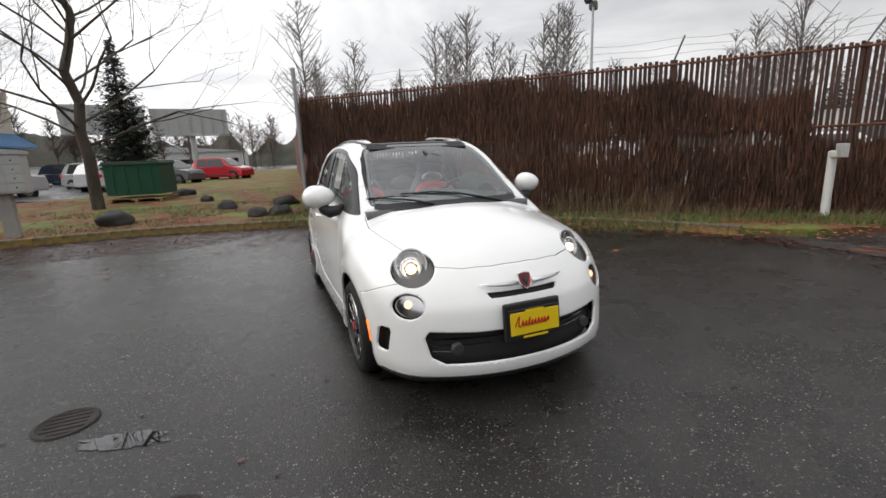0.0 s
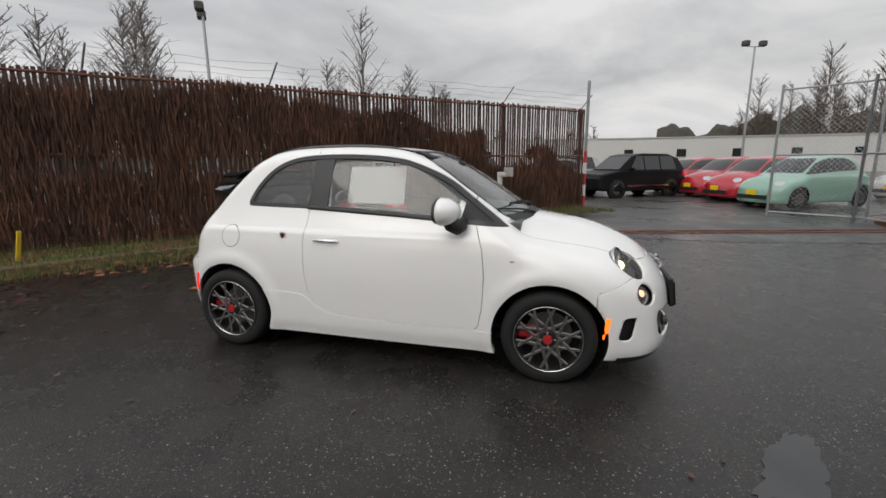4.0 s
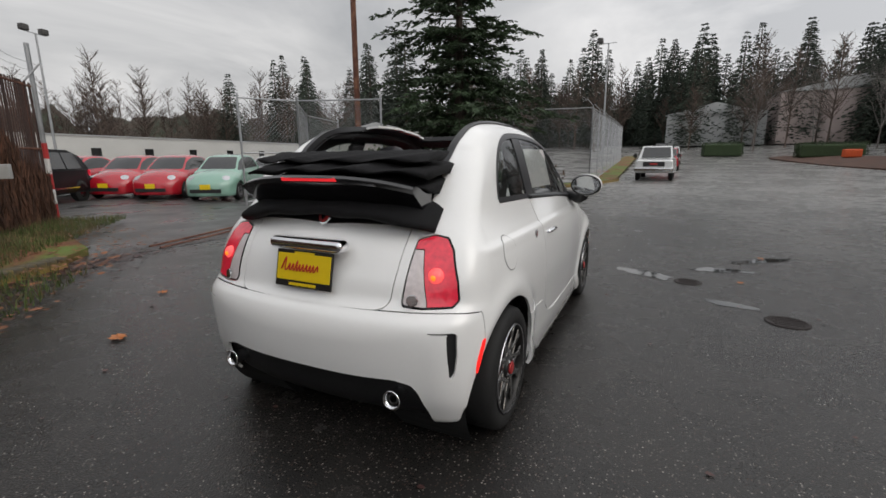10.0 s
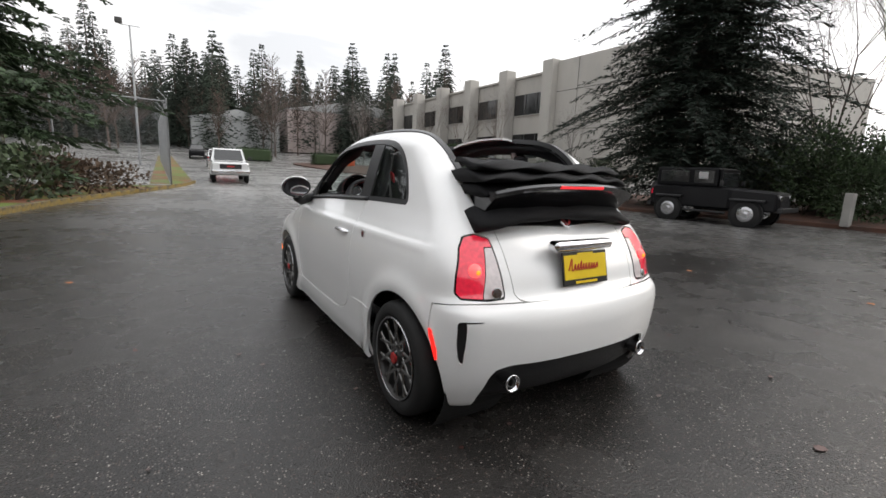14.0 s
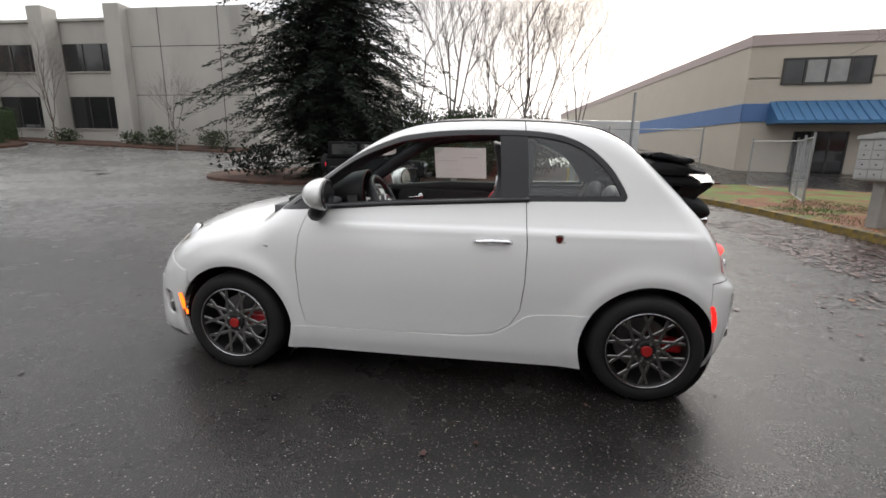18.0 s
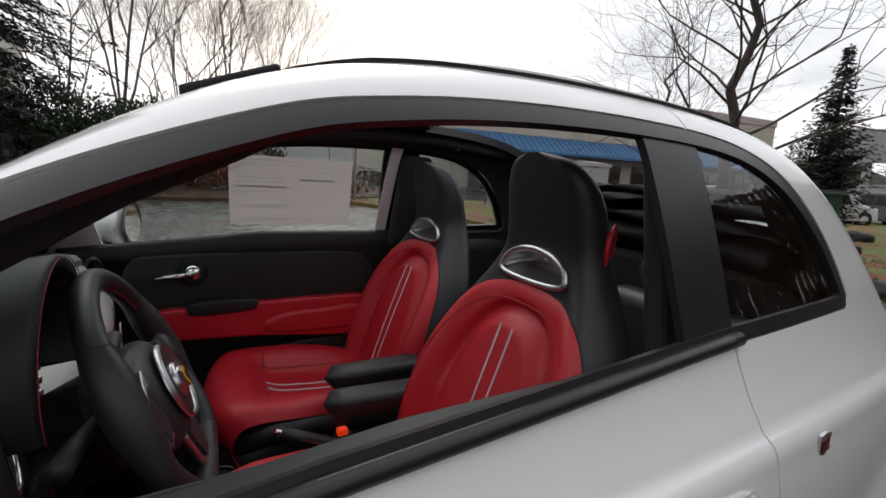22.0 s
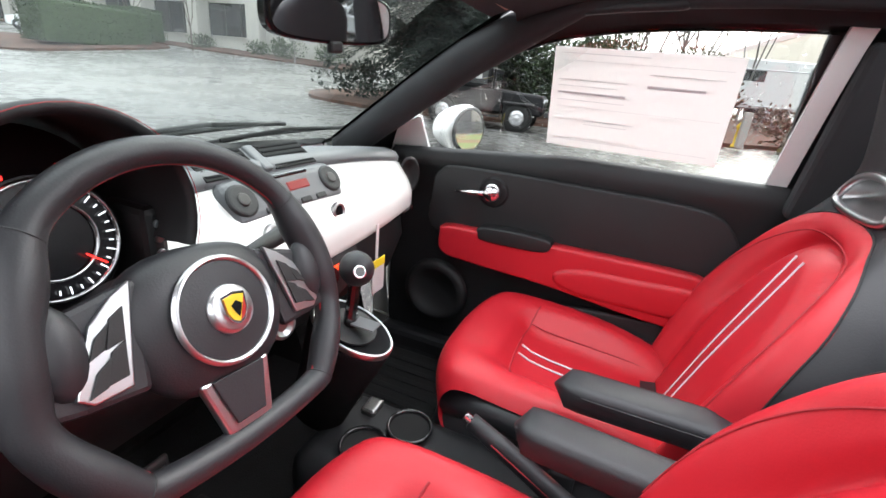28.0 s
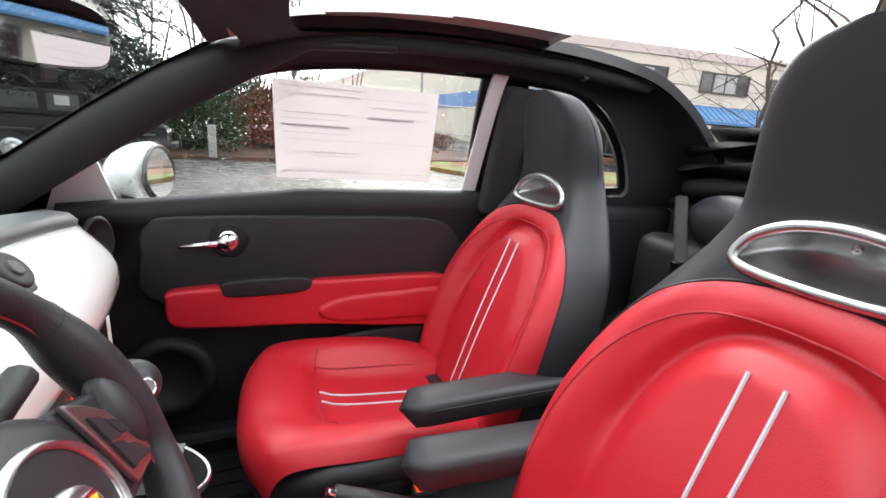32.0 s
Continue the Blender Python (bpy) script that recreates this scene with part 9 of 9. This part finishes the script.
mesh_fence("shop_fence", [(-10.4, 8.6), (-13.8, 10.2), (-17.0, 10.4)], 1.85, "chain-link fence before the shop", 2.4, False, False)
pole("street_pole", -15.4, 5.2, 3.6, .06, "galvanised", "grey steel pole on the verge")


def billboard(x, y, z, w, turn):
    t = thing("billboard", "grey roadside billboard seen from behind", "billboard", pose(x, y, 0, 0, 0, turn))
    part("post", cyl(.3, .3, z, seg=12), "sheet_metal", t)
    part("panel", box(w, .25, 2.8, 0, 0, z + 1.2, .03), "sign_grey", t)
    for k in range(7):
        part("stringer", box(.12, .12, 2.6, -w / 2 + .5 + (w - 1) * k / 6, -.2, z + 1.2), "galvanised", t)
    part("catwalk", box(w, .7, .08, 0, -.4, z - .3), "galvanised", t)


billboard(-7.5, 54, 4.6, 7.5, 8)
billboard(-15, 52, 4.8, 7.0, 14)


def shed(name, x, y, sx, sy, h, material, label, turn=0, roof="sheet_metal"):
    t = thing(name, label, "building", pose(x, y, rise(max(-300, min(300, x)), max(-300, min(300, y))), 0, 0, turn))
    part("wall", box(sx, sy, h, 0, 0, h / 2, .03), material, t)
    bm = prism([(-sx / 2 - .3, 0), (sx / 2 + .3, 0), (0, h * .35)], sy + .6, pose(0, sy / 2 + .3, h, 90, 0, 0))
    part("roof", bm, roof, t)
    for k in range(4):
        part("window", box(sx * .14, .06, h * .25, -sx * .36 + sx * .24 * k, -sy / 2 - .01, h * .5), "dark_window", t)
    return t


shed("far_warehouse", -16, 96, 26, 10, 3.2, "white_wall", "pale low warehouse beyond the car park", 5)
shed("far_office", -45, 60, 16, 20, 8, "cream_wall", "cream office building beyond the road", 20)
shed("grey_house", -9, -88, 14, 10, 5.0, "sheet_metal", "grey gabled shed up the road")
shed("yard_shed", 24, -36, 9, 6, 3.2, "concrete", "grey concrete shed in the yard", 20)
shed("red_block", -30, -86, 26, 10, 7.5, "pink_band", "distant pink-grey commercial block", 0)
tagged(part("orange_barrel", box(1.2, .8, .7, -16.2, -47.0, rise(-16.2, -47.0) + .49, .1, 3), "orange"), "orange plastic bin by the hedge", "bin")

for i, (x, y) in enumerate(((-6.6, 30), (-3.6, 33), (-9.6, 28), (-12.8, 34))):
    crossover(pose(x, y, 0, 0, 0, 60), ("paint_grey", "paint_red", "paint_silver", "paint_navy")[i], "parked car beyond the thuja")
sheet("car_park", [(-30, 19.2), (-8.4, 19.2), (-7.8, 60), (-30, 60)], .004, "concrete_wet", "wet asphalt car park beyond the bed", "pavement")


# grass tufts, leaves and litter
def grass_strip():
    rnd = random.Random(31)
    V, F, VD, FD = [], [], [], []
    d = FB - FA
    n = d.length
    u = d / n
    nrm = Vector((-u.y, u.x, 0)) * -1
    if (Vector((0, 0, 0)) - FA).dot(nrm) < 0:
        nrm = -nrm
    for i in range(15000):
        t = rnd.random()
        off = rnd.random() ** 1.3
        p = FA + u * (n * t) + nrm * (.05 + off * (2.2 if t < .6 else 1.2))
        dry = rnd.random() < (.5 if .42 < t < .70 and off < .35 else .12)
        h = rnd.uniform(.05, .15) * (1 if not dry else (4.5 if .45 < t < .62 and off < .3 else 1.8))
        lean = Vector((rnd.uniform(-.5, .5), rnd.uniform(-.5, .5), 1)).normalized() * h
        s = Vector((rnd.uniform(-1, 1), rnd.uniform(-1, 1), 0)).normalized() * (.006 if not dry else .005)
        A, B = (VD, FD) if dry else (V, F)
        i0 = len(A)
        A += [p + Vector((0, 0, .09)) - s, p + Vector((0, 0, .09)) + s, p + Vector((0, 0, .09)) + lean]
        B.append((i0, i0 + 1, i0 + 2))
    rnd = random.Random(32)
    bed = [(-8.5, -.2, 6.6, 11.5), (-12, -8, 6.9, 9.5)]
    for i in range(14000):
        x0, x1, y0, y1 = bed[0] if i < 11000 else bed[1]
        p = Vector((rnd.uniform(x0, x1), rnd.uniform(y0, y1), .09))
        if noise.noise(Vector((p.x * .5, p.y * .5, 3))) < -.05:
            continue
        h = rnd.uniform(.03, .09)
        lean = Vector((rnd.uniform(-.5, .5), rnd.uniform(-.5, .5), 1)).normalized() * h
        s = Vector((rnd.uniform(-1, 1), rnd.uniform(-1, 1), 0)).normalized() * .007
        i0 = len(V)
        V += [p - s, p + s, p + lean]
        F.append((i0, i0 + 1, i0 + 2))
    tagged(put("grass", mesh("grass", V, F), "grass"), "short winter grass in the bed", "grass", kind="stuff")
    tagged(put("dry_grass", mesh("dry_grass", VD, FD), "dry_grass"), "tall straw-coloured dead grass against the fence", "grass", kind="stuff")


grass_strip()


def leaf_outline(k):
    out = []
    for i in range(22):
        a = 6.283 * i / 22
        r = 1 - .42 * abs(math.sin(2.5 * a)) ** .7
        out.append((r * math.cos(a), r * math.sin(a) * .9))
    return out


def scatter(name, n, area, material, size, label, seed, lift=.006, keep=None):
    rnd = random.Random(seed)
    V, F = [], []
    while n > 0:
        x, y = area(rnd)
        if keep and not keep(x, y):
            continue
        n -= 1
        r, a = size * rnd.uniform(.5, 1.4), rnd.uniform(0, 6.283)
        tilt, k = rnd.uniform(-.35, .35), rnd.randint(5, 7)
        i0 = len(V)
        for j in range(k):
            b = a + 6.283 * j / k
            rr = r * rnd.uniform(.55, 1)
            V.append((x + rr * math.cos(b), y + rr * math.sin(b) * .8, rise(x, y) + lift + max(0, rr * tilt * math.cos(b - a)) + rnd.uniform(0, .004)))
        F.append(tuple(range(i0, i0 + k)))
    tagged(put(name, mesh(name, V, F), material), label, "leaves", kind="stuff")


KA = smooth_curve(KERB_A, 6)


def by_kerb(rnd):
    i = rnd.randrange(len(KA) - 1)
    p, q = KA[i], KA[i + 1]
    t = rnd.random()
    off = abs(rnd.gauss(0, .55)) + .1
    return p[0] + (q[0] - p[0]) * t + rnd.gauss(0, .1), p[1] + (q[1] - p[1]) * t - off


scatter("wet_leaves", 5200, by_kerb, "wet_leaf", .028, "wet dead leaves along the kerb", 51)
scatter("wet_leaves", 4600, lambda r: (r.gauss(-3.6, 2.8), r.gauss(4.9, .75)), "wet_leaf", .03, "wet dead leaves drifted on the asphalt", 52, keep=lambda x, y: y < float(np.interp(x, [-9.2, -5.6, -1.9, .1, 1.85], [6.1, 6.15, 5.75, 5.15, 4.05])) and x < 2.2 and noise.noise(Vector((x * .9, y * .9, 4))) > -.12)
scatter("wet_leaves", 260, lambda r: (r.uniform(-7, 6), r.uniform(-6, 5)), "wet_leaf", .018, "scattered bits of leaf on the asphalt", 53)
scatter("leaf_litter", 9000, lambda r: (r.uniform(-14, .0), r.uniform(6.4, 18)), "leaf_litter", .045, "brown leaf litter under the trees", 54, .105, keep=lambda x, y: noise.noise(Vector((x * .4, y * .4, 9))) > -.15)
scatter("leaf_litter", 1500, lambda r: (r.uniform(.2, 9), r.uniform(-1.5, 7)), "leaf_litter", .04, "brown leaf litter along the fence foot", 55, .105, keep=lambda x, y: -.1 < ((x - FA.x) * (FB.y - FA.y) - (y - FA.y) * (FB.x - FA.x)) / 13.3 * 1 < 2.4)
scatter("leaf_litter", 1200, lambda r: (r.uniform(1.5, 9), r.uniform(-19, -7.5)), "leaf_litter", .05, "brown leaf litter in the shrub bed", 56, .1, keep=lambda x, y: x > 5.2 - (y + 7.5) * -.22 * -1 and x > 5.0 + (y + 8) * .33)
scatter("gate_leaves", 700, lambda r: (r.gauss(5.2, .35), r.uniform(-3.0, 1.0)), "wet_leaf", .03, "wet leaves in the gutter by the gate", 57)


def maple(x, y, r, turn, seed):
    bm = bmesh.new()
    rnd = random.Random(seed)
    c = bm.verts.new((0, 0, .012))
    P = leaf_outline(0)
    vs = [bm.verts.new((px * r * rnd.uniform(.85, 1.1), py * r * rnd.uniform(.85, 1.1), .004 + .02 * rnd.random() * r / .08)) for px, py in P]
    for i in range(len(vs)):
        bm.faces.new((c, vs[i], vs[(i + 1) % len(vs)]))
    ob = part("maple_leaf", bm, "maple_leaf", at=pose(x, y, rise(x, y) + .004, 0, 0, turn))
    tagged(ob, "orange-brown fallen maple leaf on wet asphalt", "leaf", group="fallen maple leaves")


for i, (x, y, r) in enumerate(((2.07, 1.35, .085), (2.9, .5, .06), (.36, 2.70, .05), (-2.6, -3.6, .05), (-2.2, -2.2, .04), (1.3, 4.2, .05), (-1.3, 3.6, .04), (2.6, -2.4, .045), (-3.1, 2.6, .05), (.8, 3.9, .05), (-4.3, -.2, .05), (-4.6, 1.6, .05))):
    maple(x, y, r, i * 47, i)


def puddle(x, y, rx, ry, turn, seed):
    rnd = random.Random(seed)
    P = []
    for i in range(90):
        a = 6.283 * i / 90
        c, d = math.cos(a), math.sin(a)
        k = 1 + .45 * noise.noise(Vector((c * 1.6, d * 1.6, seed * 3.1))) + .30 * noise.noise(Vector((c * 4.5, d * 4.5, seed * 1.7))) + .16 * noise.noise(Vector((c * 12, d * 12, seed)))
        P.append((rx * k * math.cos(a), ry * k * math.sin(a)))
    bm = bmesh.new()
    bm.faces.new([bm.verts.new((px, py, 0)) for px, py in P])
    ob = part("puddle", bm, "water", at=pose(x, y, rise(x, y) + .0035, 0, 0, turn))
    tagged(ob, "shallow rain puddle on the asphalt", "puddle", group="puddles")


for i, q in enumerate(((-1.33, -2.24, .36, .10, 152), (-2.1, -2.75, .32, .10, 10), (-2.02, -1.38, .24, .06, 160), (-2.6, -3.5, .4, .10, 40), (-15.5, -18, 1.0, .3, 20))):
    puddle(*q, i)


def manhole(x, y, r, label):
    t = thing("manhole_cover", label, "manhole", pose(x, y, rise(x, y)))
    part("cover", lathe([(r, -.01), (r, .006), (r * .86, .010), (r * .84, .004), (0, .004)], 32), "iron", t, smooth=True)
    part("pattern", merged(*[box(r * 1.3, .012, .006, 0, -.7 * r + k * r * .28, .005) for k in range(6)]), "iron", t)


manhole(-2.35, -1.05, .15, "small round iron cover set in the asphalt")
manhole(-1.72, -2.05, .13, "small round iron cover set in the asphalt")
manhole(-16.3, -19.3, .5, "round iron manhole cover in the drive")
# rails of the sliding gate
gr = thing("gate_track", "rusty sliding-gate track in the apron", "track", kind="structure")
part("track", rod((5.4, -.9, .012), (7.4, -8.4, .012), .018, seg=6), "rust_steel", gr)
part("track", rod((5.15, -.9, .010), (7.1, -8.4, .010), .018, seg=6), "rust_steel", gr)
yp = thing("yellow_marker", "short yellow marker stake at the kerb", "stake", pose(.55, 5.75, .1))
part("stake", box(.05, .03, .42, 0, 0, .2, .006, 1, pose(0, 0, 0, 8, 6, 0)), "hydrant_yellow", yp)
